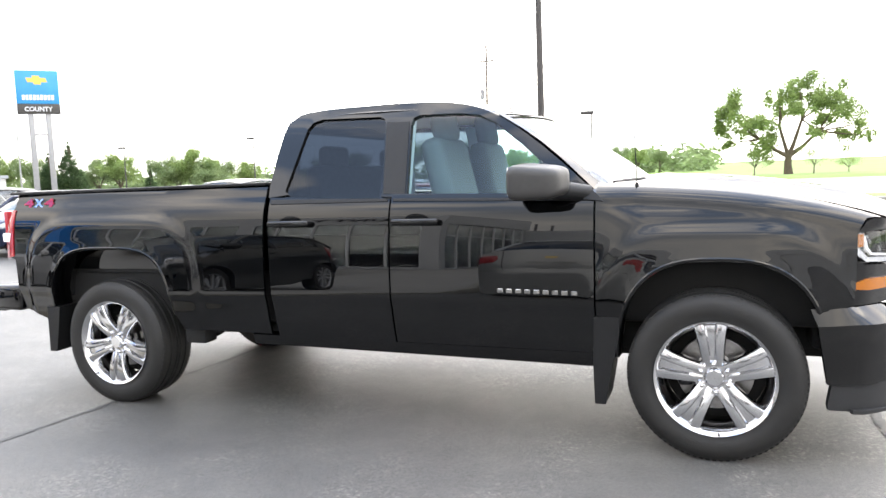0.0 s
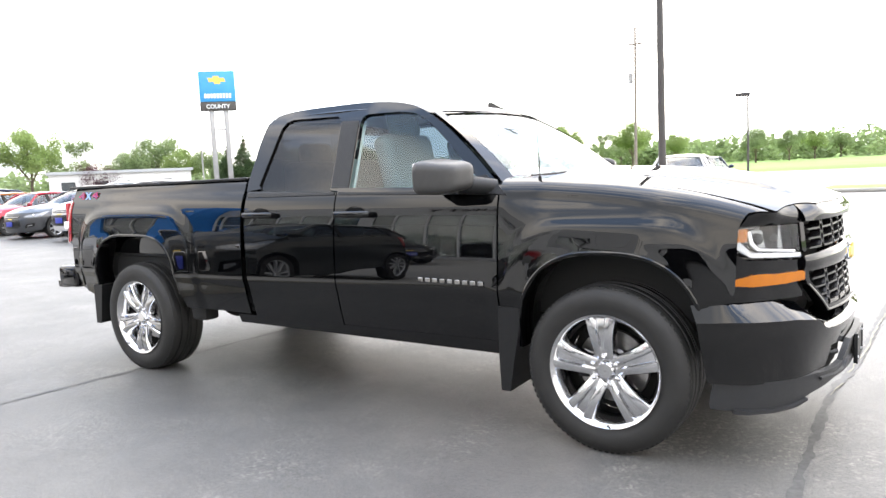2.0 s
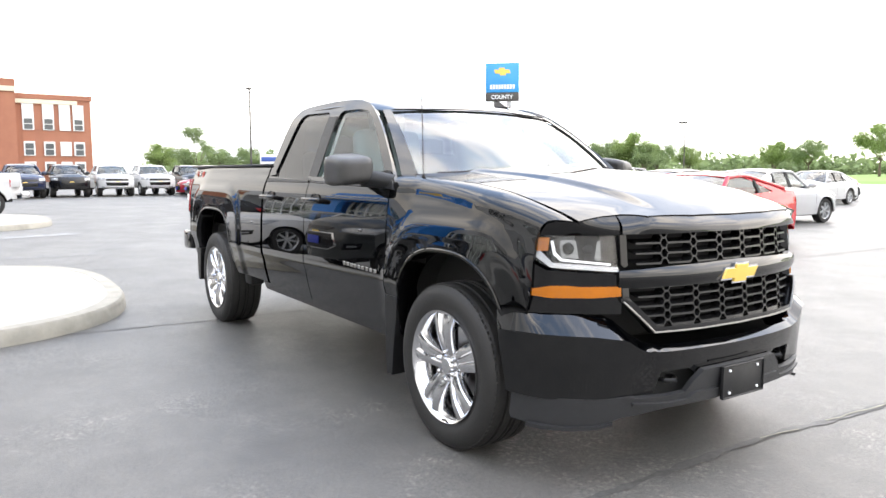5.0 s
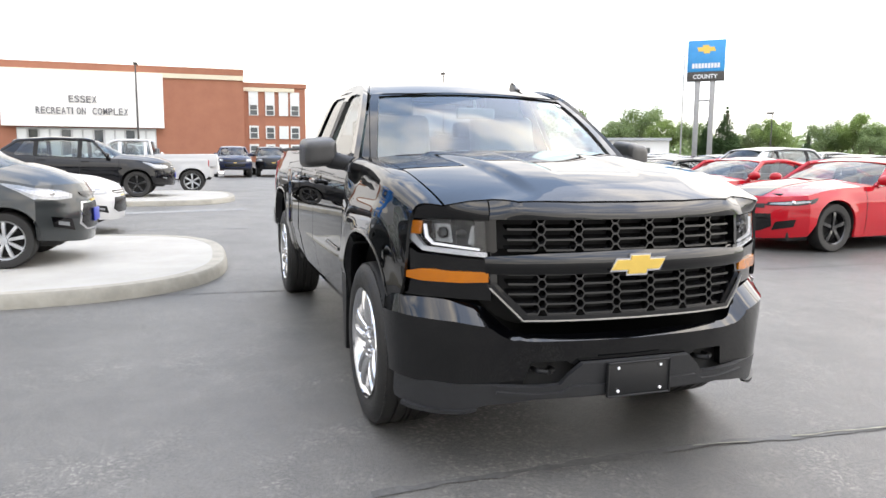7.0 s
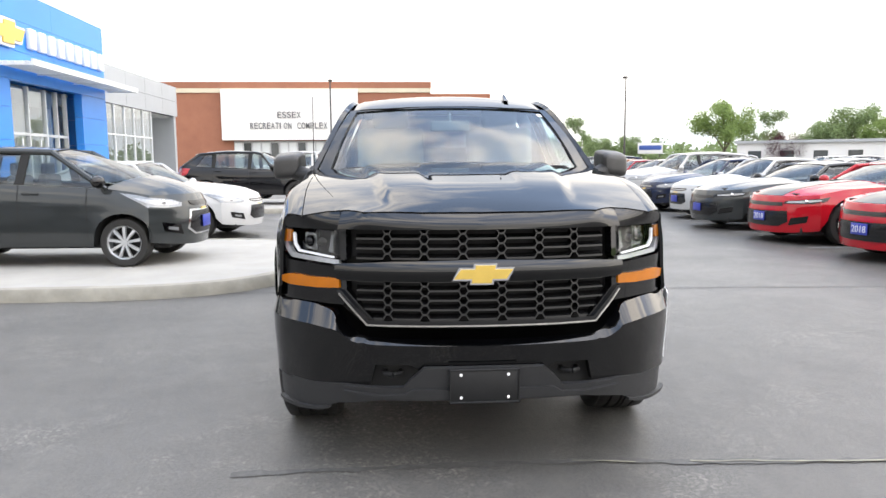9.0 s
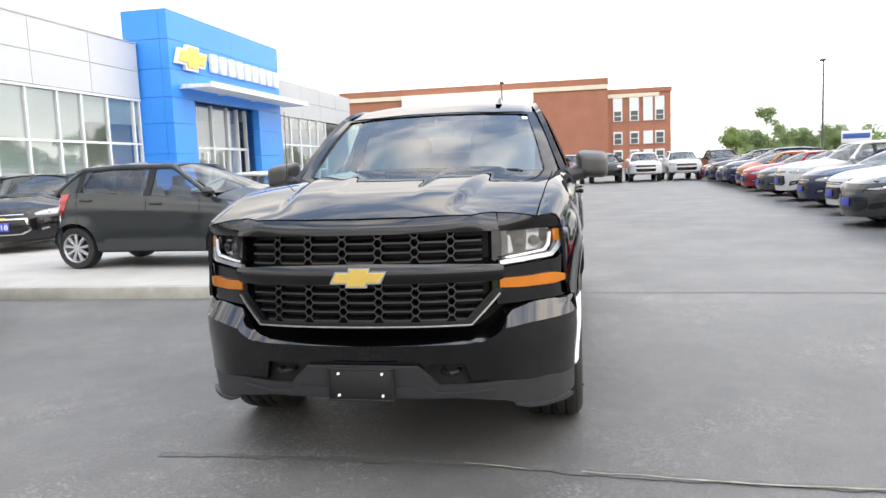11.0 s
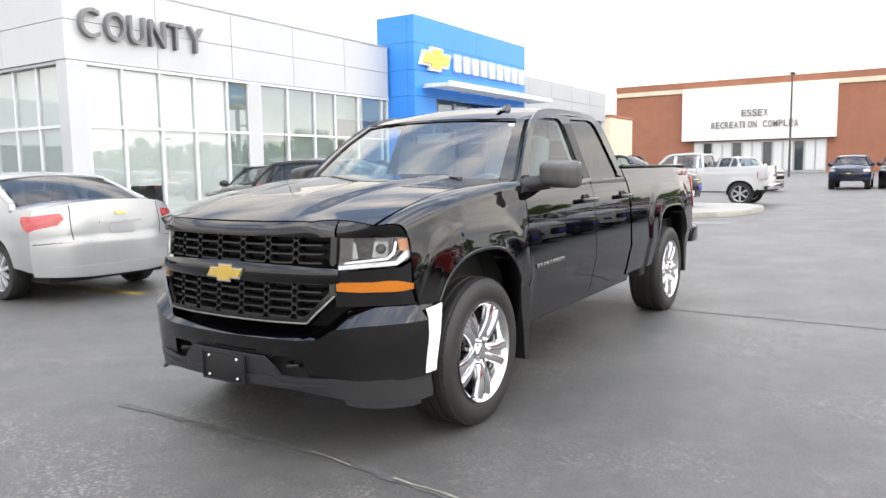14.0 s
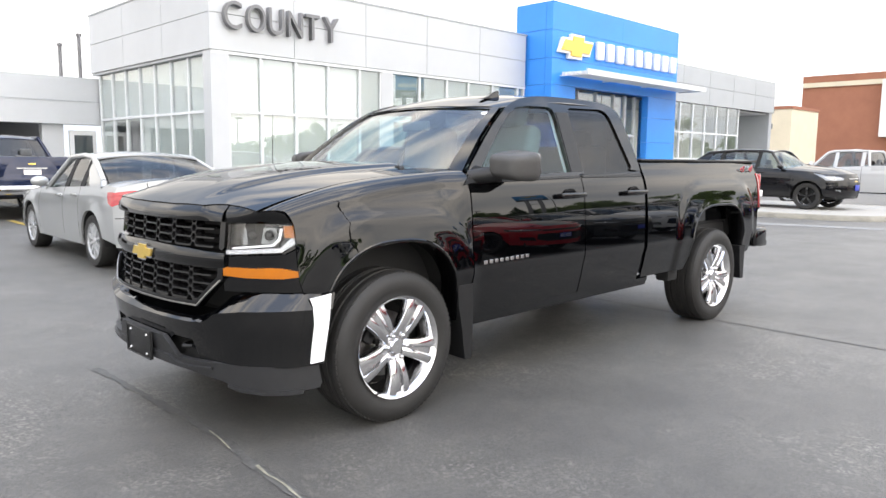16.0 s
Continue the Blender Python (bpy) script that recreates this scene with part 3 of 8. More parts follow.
    # grille: dark recess, slats and slanted dividers
    for z0, z1, cut in ((0.948, 1.074, 0.0), (0.692, 0.852, 0.12)):
        h = z1 - z0
        outl = [(-0.61 + cut, z0), (0.61 - cut, z0), (0.615, z0 + 0.75 * h if cut else z0), (0.615, z1), (-0.615, z1), (-0.615, z0 + 0.75 * h if cut else z0)]
        g = P("grille", sheet(outl, front_map(UPPER, -0.07, 0.1), (0.06, 0.06), 0), "underbody")
        edge = lambda z: 0.605 - (cut * clamp(1 - (z - z0) / (0.75 * h)) if cut else 0)
        n = 4 if cut else 3
        fm = front_map(UPPER, -0.010, 0.10)
        posts = [-0.575 + 0.1643 * i for i in range(8)]

        def lattice(name, quads, depth=0.045):
            """Thin bars: each quad of the front face is carried back by depth."""
            bm = bmesh.new()
            for q in quads:
                f = [bm.verts.new(fm(u, z)) for u, z in q]
                k = [bm.verts.new(Vector(fm(u, z)) - Vector((depth, 0, -0.012))) for u, z in q]
                bm.faces.new(f)
                for i in range(4):
                    bm.faces.new((f[i], k[i], k[(i + 1) % 4], f[(i + 1) % 4]))
            bmesh.ops.recalc_face_normals(bm, faces=bm.faces[:])
            P(name, bm, "grille_plastic", g, smooth=False)
        t2 = 0.0042
        for i in range(n + 1):
            zz = z0 + h * i / n
            w = edge(zz)
            for ua, ub in zip([-0.70] + posts, posts + [0.70]):
                ua, ub = max(ua + 0.020, -w), min(ub - 0.020, w)
                if ub - ua < 0.02:
                    continue
                k = max(1, int((ub - ua) / 0.045))
                us = [ua + (ub - ua) * j / k for j in range(k + 1)]
                lattice("slat", [[(p, zz - t2), (q, zz - t2), (q, zz + t2), (p, zz + t2)] for p, q in zip(us, us[1:])])
        for uc in posts:
            for j in range(n):
                za, zc = z0 + h * j / n, z0 + h * (j + 1) / n
                if abs(uc) > edge(za) - 0.035:
                    continue
                zm = (za + zc) / 2
                quads = [[(uc - 0.009, zm - t2), (uc + 0.009, zm - t2), (uc + 0.009, zm + t2), (uc - 0.009, zm + t2)]]
                for sd in (-1, 1):
                    for ze in (za, zc):
                        quads.append([(uc + sd * 0.006, zm), (uc + sd * 0.012, zm), (uc + sd * 0.024, ze), (uc + sd * 0.018, ze)])
                lattice("divider", quads)
        for sgn in (-1, 1):
            e = [(sgn * (0.615 - cut), z0 - 0.012), (sgn * 0.628, z0 + 0.75 * h if cut else z0), (sgn * 0.628, z1), (sgn * 0.60, z1), (sgn * 0.60, z0 + 0.75 * h if cut else z0), (sgn * (0.595 - cut), z0)]
            P("grille_frame", sheet(e, front_map(UPPER, 0.0, 0.1), (0.1, 0.05), 0.04), "black_gloss", g)
    P("grille_bar", sheet([(-0.645, 0.853), (0.645, 0.853), (0.645, 0.925), (0.40, 0.938), (0, 0.946), (-0.40, 0.938), (-0.645, 0.925)], front_map(UPPER, 0.004, 0.0, 0.895, 0.022, 0.05), (0.05, 0.012), 0.04), "black_paint")
    P("grille_lower_trim", sheet([(-0.505, 0.665), (0.505, 0.665), (0.64, 0.80), (0.64, 0.815), (0.62, 0.812), (0.49, 0.69), (-0.49, 0.69), (-0.62, 0.812), (-0.64, 0.815), (-0.64, 0.80)], front_map(UPPER, 0.016, 0.1), (0.05, 0.04), 0.04), "black_gloss")
    P("trim_line", sheet([(-0.500, 0.668), (0.500, 0.668), (0.632, 0.798), (0.625, 0.801), (0.497, 0.674), (-0.497, 0.674), (-0.625, 0.801), (-0.632, 0.798)], front_map(UPPER, 0.021, 0.1), (0.05, 0.04), 0.006), "steel", root, "thin bright line under the grille")
    # bow-tie badge, plain in gold with a chrome rim
    for grow, out, mat, nm in ((0.008, 0.030, "chrome", "badge_rim"), (0.0, 0.036, "gold", "badge_face")):
        a, b2, c, d = 0.108 + grow, 0.037 + grow, 0.040 + grow, 0.020 + grow
        k = 0.014
        o = [(-a - k, -d), (-c - k * 0.5, -d), (-c - k * 0.6, -b2), (c - k * 0.6, -b2), (c - k * 0.4, -d), (a - k, -d), (a + k, d), (c + k * 0.4, d), (c + k * 0.6, b2), (-c + k * 0.6, b2), (-c + k * 0.4, d), (-a + k, d)]
        P(nm, sheet([(u, 0.888 + v) for u, v in o], front_map(UPPER, out, 0.0), (0.05, 0.03), 0.03 if grow else 0.008), mat)
    # bumper, its upper shelf, lower valance
    bt = [(0.0, 0.606), (0.49, 0.612), (0.56, 0.632), (0.615, 0.685), (0.655, 0.722), (0.80, 0.738), (1.10, 0.742), (1.235, 0.735)]
    bb = [(1.195, 0.400), (1.0, 0.393), (0.62, 0.410), (0.50, 0.408), (0.472, 0.500), (0.315, 0.502), (0.27, 0.474), (0.25, 0.472), (0.0, 0.475)]
    facet = lambda u: 0.022 + 0.052 * sstep(0.50, 0.66, abs(u))
    low = [(u, lerp_table(bt, u)[0] - facet(u)) for u in [1.235 * k / 40 for k in range(41)]]
    o = [(-u, z) for u, z in reversed(low)] + low[1:] + bb + [(-u, z) for u, z in reversed(bb[:-1])]

    def bump_map(out):
        base = front_map(LOWER, out)
        def f(u, z):
            x, y, zz = base(u, z)
            return (x - 0.18 * max(0, 0.66 - z) * (1 - 0.75 * sstep(0.50, 0.80, abs(u)) - 0.25 * sstep(0.95, 1.15, abs(u))), y * (1 - 0.012 * sstep(0.62, 0.42, z)), zz)
        return f
    bumper = P("front_bumper", sheet(o, bump_map(0.0), (0.045, 0.03), 0.03), "black_paint")

    def facet_map(u, t):
        """The sloping upper face of the bumper: t from its lower edge (0) to its back edge (1)."""
        zt, h = lerp_table(bt, abs(u))[0], facet(u)
        x, y, z = bump_map(0.0)(u, zt - h)
        return (x - 1.3 * h * t * (1 - 0.7 * sstep(0.95, 1.12, abs(u))), y * (1 - 0.02 * t * sstep(0.9, 1.2, abs(u))), z + h * t)
    P("bumper_top", sheet([(-1.235, 0), (0, 0), (1.235, 0), (1.235, 1), (0, 1), (-1.235, 1)], facet_map, (0.03, 0.5), 0.02), "black_paint", bumper)

    def shelf_map(u, t):
        x, y, z = facet_map(u, 1.0)
        return (x - t, y * (1 - 0.25 * t), z - 0.002 + 0.12 * t)
    P("bumper_shelf", sheet([(-1.05, 0.0), (1.05, 0.0), (1.05, 0.09), (0.6, 0.14), (-0.6, 0.14), (-1.05, 0.09)], shelf_map, (0.04, 0.04), 0, (0.5, 0, 0)), "black_paint", bumper)
    vt = [(0.0, 0.494), (0.255, 0.492), (0.31, 0.445), (0.345, 0.404), (0.44, 0.400), (0.60, 0.402), (0.64, 0.407), (1.0, 0.399), (1.165, 0.403)]
    vb = [(1.165, 0.305), (1.155, 0.280), (1.05, 0.272), (0.88, 0.272), (0.76, 0.282), (0.66, 0.318), (0.45, 0.345), (0.0, 0.347)]
    o = [(-u, z) for u, z in reversed(vt)] + vt[1:] + vb + [(-u, z) for u, z in reversed(vb[:-1])]
    P("bumper_inner", sheet([(-0.80, 0.34), (0.80, 0.34), (0.80, 0.60), (-0.80, 0.60)], front_map(LOWER, -0.10), (0.08, 0.1), 0.02), "underbody", bumper)
    def val_map(u, z):
        x, y, zz = front_map(LOWER, -0.008, -0.18, 0.45)(u, z)
        return (x, y * (1 - 0.018 * sstep(0.9, 1.1, abs(u))), zz)
    val = P("lower_valance", sheet(o, val_map, (0.045, 0.03), 0.025), "valance_plastic", root, "dark grey textured plastic valance")
    for s in (-1, 1):
        P("valance_lip", sheet([(s * u, z) for u, z in ((1.06, 0.284), (1.0, 0.279), (0.88, 0.278), (0.76, 0.288), (0.70, 0.303), (0.70, 0.292), (0.76, 0.274), (0.88, 0.262), (1.0, 0.262), (1.06, 0.268))], front_map(LOWER, 0.004, -0.2, 0.42), (0.05, 0.02), 0.02), "valance_plastic", val)
    P("valance_rib", sheet([(-0.62, 0.383), (-0.44, 0.372), (-0.34, 0.376), (-0.30, 0.40), (0.30, 0.40), (0.34, 0.376), (0.44, 0.372), (0.62, 0.383), (0.62, 0.371), (0.44, 0.359), (-0.44, 0.359), (-0.62, 0.371)], front_map(LOWER, 0.006, -0.18, 0.45), (0.05, 0.03), 0.02), "valance_plastic", val)
    for s in (-1, 1):
        b = bmesh.new()
        pts = [(0.80, -0.035, 0.456), (0.875, -0.035, 0.456), (0.905, 0.0, 0.456), (0.875, 0.035, 0.456), (0.80, 0.035, 0.456)]
        for p, q in zip(pts, pts[1:]):
            tube(b, (p[0], s * 0.385 + p[1], p[2]), (q[0], s * 0.385 + q[1], q[2]), 0.011, segs=10)
        P("tow_hook", b, "dark_plastic", val)
    b = bmesh.new()
    box(b, (0.955, -0.150, 0.345), (0.968, 0.150, 0.492), 0.006)
    plate = P("plate_bracket", b, "dark_plastic", val, "empty black plate bracket")
    b = bmesh.new()
    for lo, hi in (((0.966, -0.15, 0.484), (0.974, 0.15, 0.492)), ((0.966, -0.15, 0.345), (0.974, 0.15, 0.352)), ((0.966, -0.15, 0.345), (0.974, -0.143, 0.492)), ((0.966, 0.143, 0.345), (0.974, 0.15, 0.492))):
        box(b, lo, hi, 0.002, 1)
    P("bracket_rim", b, "dark_plastic", plate)
    for yy, zz in ((-0.1, 0.468), (0.1, 0.468), (-0.1, 0.37), (0.1, 0.37)):
        b = bmesh.new()
        tube(b, (0.966, yy, zz), (0.974, yy, zz), 0.006, segs=10)
        P("screw", b, "white_film", plate)
    # white protective film on the driver's corner of the bumper
    P("protective_film", sheet([(1.12, 0.722), (1.228, 0.738), (1.215, 0.60), (1.192, 0.412), (1.125, 0.408), (1.14, 0.60), (1.135, 0.68)], lambda u, z: bump_map(0.004)(u, z), (0.03, 0.03), 0.004), "white_film", bumper, "white protective film on the corner")

    # roof, windshield, back wall
    def roof_z(x, y):
        zc = smooth_table([(-2.42, 1.785), (-2.2, 1.832), (-1.8, 1.845), (-1.4, 1.824), (-1.15, 1.774), (-0.98, 1.724)], x)[0]
        return zc - 0.052 * (abs(y) / 0.68) ** 2.2 - 0.03 * sstep(0.6, 0.70, abs(y))
    o = [(-2.37, -0.665), (-1.8, -0.685), (-1.3, -0.672), (-1.08, -0.645), (-1.005, -0.40), (-0.985, 0), (-1.005, 0.40), (-1.08, 0.645), (-1.3, 0.672), (-1.8, 0.685), (-2.37, 0.665), (-2.41, 0.4), (-2.42, 0), (-2.41, -0.4)]
    P("roof", sheet(o, lambda x, y: (x, y, roof_z(x, y)), (0.06, 0.05), 0.008), "black_paint")
    def ws_map(u, v):
        """u across from -1 to 1, v from the cowl (0) to the roof (1)."""
        xb = -0.30 - 0.24 * abs(u) ** 2.2
        xt = -0.995 - 0.085 * abs(u) ** 2.2
        x = xb + (xt - xb) * v
        y = u * (0.80 + (0.645 - 0.80) * v)
        z = 1.285 + (1.718 - 1.285 - 0.024 * abs(u) ** 2) * v + 0.03 * math.sin(math.pi * v)
        return (x, y, z)
    ws = [(-0.975, 0.0), (0.975, 0.0), (0.975, 0.975), (-0.975, 0.975)]
    P("windshield", sheet(ws, ws_map, (0.12, 0.1), 0), "glass_clear")
    for s in (-1, 1):
        P("pillar_trim", sheet([(s * 0.955, -0.02), (s * 1.05, -0.02), (s * 1.03, 1.02), (s * 0.955, 1.02)], lambda u, v: tuple(Vector(ws_map(u, v)) + Vector((0.012, 0, 0.006))), (0.05, 0.05), 0.03), "black_paint")
    P("header_trim", sheet([(-1.0, 0.972), (1.0, 0.972), (1.0, 1.02), (-1.0, 1.02)], lambda u, v: tuple(Vector(ws_map(u, v)) + Vector((0.006, 0, 0.006))), (0.06, 0.05), 0.02), "black_paint")
    P("windshield_sticker", sheet([(0.89, 0.86), (0.94, 0.86), (0.94, 0.92), (0.89, 0.92)], lambda u, v: tuple(Vector(ws_map(u, v)) + Vector((0.003, 0, 0.002))), (0.1, 0.1), 0), "white_film")
    for y0, y1 in ((-0.66, -0.08), (0.02, 0.62)):
        b = bmesh.new()
        tube(b, (-0.36 - 0.18 * (abs(y0) / 0.8) ** 2, y0, 1.318), (-0.335, (y0 + y1) / 2, 1.334), 0.010, 0.008, 8)
        tube(b, (-0.335, (y0 + y1) / 2, 1.334), (-0.315, y1, 1.326), 0.008, 0.006, 8)
        tube(b, (-0.31, y1, 1.326), (-0.27, y1 + 0.01, 1.31), 0.011, 0.014, 8)
        P("wiper", b, "dark_plastic")
    # radio mast on the fender's edge
    b = bmesh.new()
    tube(b, (-0.35, -0.835, 1.28), (-0.35, -0.835, 1.315), 0.012, 0.008, 10)
    tube(b, (-0.35, -0.835, 1.31), (-0.365, -0.835, 1.735), 0.0028, 0.0018, 8)
    P("radio_mast", b, "dark_plastic")
    # shark-fin antenna
    b = bmesh.new()
    fin = [(-1.16, 0), (-1.23, 0.012), (-1.32, 0.06), (-1.355, 0.062), (-1.35, 0)]
    zr = roof_z(-1.26, 0.41) - 0.006
    L = [b.verts.new((x, 0.41 - 0.022 * (1 - z / 0.075), zr + z)) for x, z in fin]
    R = [b.verts.new((x, 0.41 + 0.022 * (1 - z / 0.075), zr + z)) for x, z in fin]
    b.faces.new(L)
    b.faces.new(list(reversed(R)))
    for i in range(len(fin)):
        b.faces.new((L[i], R[i], R[(i + 1) % 5], L[(i + 1) % 5]))
    bmesh.ops.recalc_face_normals(b, faces=b.faces[:])
    bmesh.ops.bevel(b, geom=b.edges[:], offset=0.006, segments=2, affect="EDGES")
    P("antenna_fin", b, "black_gloss")
    bm = sheet([(-0.86, 0.43), (0.86, 0.43), (0.87, 1.28), (0.64, 1.735), (0, 1.775), (-0.64, 1.735), (-0.87, 1.28)], lambda y, z: (-2.43 + 0.16 * max(0, z - 1.30), y, z), (0.1, 0.1), 0)
    for f in list(bm.faces):
        c = f.calc_center_median()
        if abs(c.y) < 0.60 and 1.34 < c.z < 1.69:
            bm.faces.remove(f)
    P("cab_back", bm, "black_paint")
    P("back_window", sheet([(-0.62, 1.31), (0.62, 1.31), (0.60, 1.71), (-0.60, 1.71)], lambda y, z: (-2.418 + 0.16 * max(0, z - 1.30), y, z), (0.3, 0.1), 0), "glass_tint")
    # pickup box floor, front wall, tailgate, bumper
    b = bmesh.new()
    box(b, (-4.54, -0.80, 0.84), (-2.47, 0.80, 0.88))
    P("box_floor", b, "dark_plastic")
    b = bmesh.new()
    box(b, (-2.51, -0.80, 0.86), (-2.47, 0.80, 1.36), 0.01)
    P("box_front_wall", b, "black_paint")
    b = bmesh.new()
    box(b, (-4.60, -0.79, 0.80), (-4.53, 0.79, 1.385), 0.02, 3)
    gate = P("tailgate", b, "black_paint")
    b = bmesh.new()
    box(b, (-4.615, -0.10, 1.18), (-4.598, 0.10, 1.26), 0.01)
    P("gate_handle", b, "black_gloss", gate)
    b = bmesh.new()
    box(b, (-4.78, -0.80, 0.56), (-4.60, 0.80, 0.74), 0.03, 3)
    for s in (-1, 1):
        box(b, (-4.72, min(s * 0.78, s * 0.95), 0.58), (-4.46, max(s * 0.78, s * 0.95), 0.755), 0.03, 3)
        box(b, (-4.78, min(s * 0.80, s * 0.93), 0.57), (-4.64, max(s * 0.80, s * 0.93), 0.63), 0.015, 2)
    P("rear_bumper", b, "black_gloss", root, "black rear bumper")
    # chassis and closed inner body
    b = bmesh.new()
    box(b, (-2.40, -0.86, 0.47), (-0.56, 0.86, 0.75), 0.02)
    P("cab_floor", b, "underbody")
    b = bmesh.new()
    for s in (-1, 1):
        box(b, (-4.6, s * 0.45 - 0.05, 0.42), (0.75, s * 0.45 + 0.05, 0.58), 0.01)
    box(b, (-1.6, -0.35, 0.34), (-0.2, 0.35, 0.6), 0.05)
    P("chassis", b, "underbody")
    b = bmesh.new()
    tube(b, (0, -0.8, 0.39), (0, 0.8, 0.39), 0.05)
    tube(b, (-3.645, -0.8, 0.39), (-3.645, 0.8, 0.39), 0.06)
    bmesh.ops.create_uvsphere(b, u_segments=16, v_segments=10, radius=0.16, matrix=Matrix.Translation((-3.645, 0, 0.39)))
    P("axles", b, "underbody")
    b = bmesh.new()
    box(b, (-0.53, -0.72, 0.6), (0.70, 0.72, 1.10), 0.05)
    box(b, (0.42, -0.66, 0.48), (0.68, 0.66, 0.70), 0.05)
    P("engine_bay", b, "underbody")
    b = bmesh.new()
    box(b, (-4.50, -0.78, 0.55), (-2.5, 0.78, 0.84), 0.02)
    P("box_underside", b, "underbody")
    b = bmesh.new()
    tube(b, (-4.4, -0.62, 0.44), (-1.2, -0.40, 0.44), 0.035)
    P("exhaust", b, "underbody")
    for s in (-1, 1):
        b = bmesh.new()
        box(b, (-3.14, s * 0.80 - 0.06, 0.40), (-2.98, s * 0.80 + 0.06, 0.52), 0.02)
        P("box_bracket", b, "underbody")
    # interior
    for y in (-0.40, 0.40):
        b = bmesh.new()
        box(b, (-1.40, y - 0.25, 0.92), (-0.86, y + 0.25, 1.06), 0.05, 3)
        vs = box(b, (-0.07, -0.24, 0.0), (0.07, 0.24, 0.62), 0.055, 4)
        bmesh.ops.transform(b, matrix=Matrix.Translation((-1.38, y, 1.0)) @ Matrix.Rotation(radians(-13), 4, "Y"), verts=[v for v in vs if v.is_valid])
        vs = box(b, (-0.05, -0.13, 0.60), (0.05, 0.13, 0.80), 0.045, 4)
        bmesh.ops.transform(b, matrix=Matrix.Translation((-1.37, y, 1.0)) @ Matrix.Rotation(radians(-11), 4, "Y"), verts=[v for v in vs if v.is_valid])
        P("front_seat", b, "seat_cloth")
    b = bmesh.new()
    box(b, (-2.18, -0.68, 0.92), (-1.75, 0.68, 1.06), 0.05, 3)
    box(b, (-2.32, -0.68, 1.0), (-2.17, 0.68, 1.48), 0.05, 3)
    for y in (-0.42, 0.42):
        box(b, (-2.30, y - 0.13, 1.46), (-2.20, y + 0.13, 1.60), 0.04, 3)
    P("rear_bench", b, "seat_cloth")
    P("dashboard", sheet([(-0.92, -0.76), (-0.36, -0.72), (-0.28, 0), (-0.36, 0.72), (-0.92, 0.76)], lambda x, y: (x, y, 1.262 - 0.5 * max(0, -0.74 - x)), (0.06, 0.1), 0.2, (-0.6, 0, 0.3)), "dash")
    b = bmesh.new()
    lathe(b, [(0.19 + 0.016 * math.cos(a), 0.016 * math.sin(a)) for a in [2 * math.pi * i / 10 for i in range(10)]], 36, True)
    tube(b, (-0.18, 0, 0), (0.18, 0, 0), 0.018, segs=8)
    tube(b, (0, 0, -0.18), (0, 0, 0), 0.022, segs=8)
    bmesh.ops.transform(b, matrix=Matrix.Translation((-0.95, 0.40, 1.16)) @ Matrix.Rotation(radians(90), 4, "Z") @ Matrix.Rotation(radians(-25), 4, "X"), verts=b.verts)
    P("steering_wheel", b, "dash")
    b = bmesh.new()
    box(b, (-0.99, -0.13, 1.56), (-0.96, 0.13, 1.63), 0.012, 3)
    tube(b, (-0.98, 0, 1.62), (-1.0, 0, 1.68), 0.012)
    P("rear_view_mirror", b, "dash")
    P("headliner", sheet([(-2.36, -0.62), (-1.2, -0.61), (-1.15, 0), (-1.2, 0.61), (-2.36, 0.62)], lambda x, y: (x, y, roof_z(x, y) - 0.04), (0.1, 0.1), 0), "headliner")
    for s in (-1, 1):
        b = sheet([(-2.36, 0.75), (-0.55, 0.75), (-0.6, 1.25), (-2.36, 1.26)], side_map(s, 0.09), (0.2, 0.1), 0)
        P("door_card", b, "dash")
        b = sheet([(-1.73, 1.25), (-1.54, 1.25), (-1.57, 1.74), (-1.75, 1.74)], side_map(s, 0.05), (0.2, 0.1), 0.0)
        P("pillar_inner", b, "headliner")
    # wheels
    build_wheel(P, root)
    return root


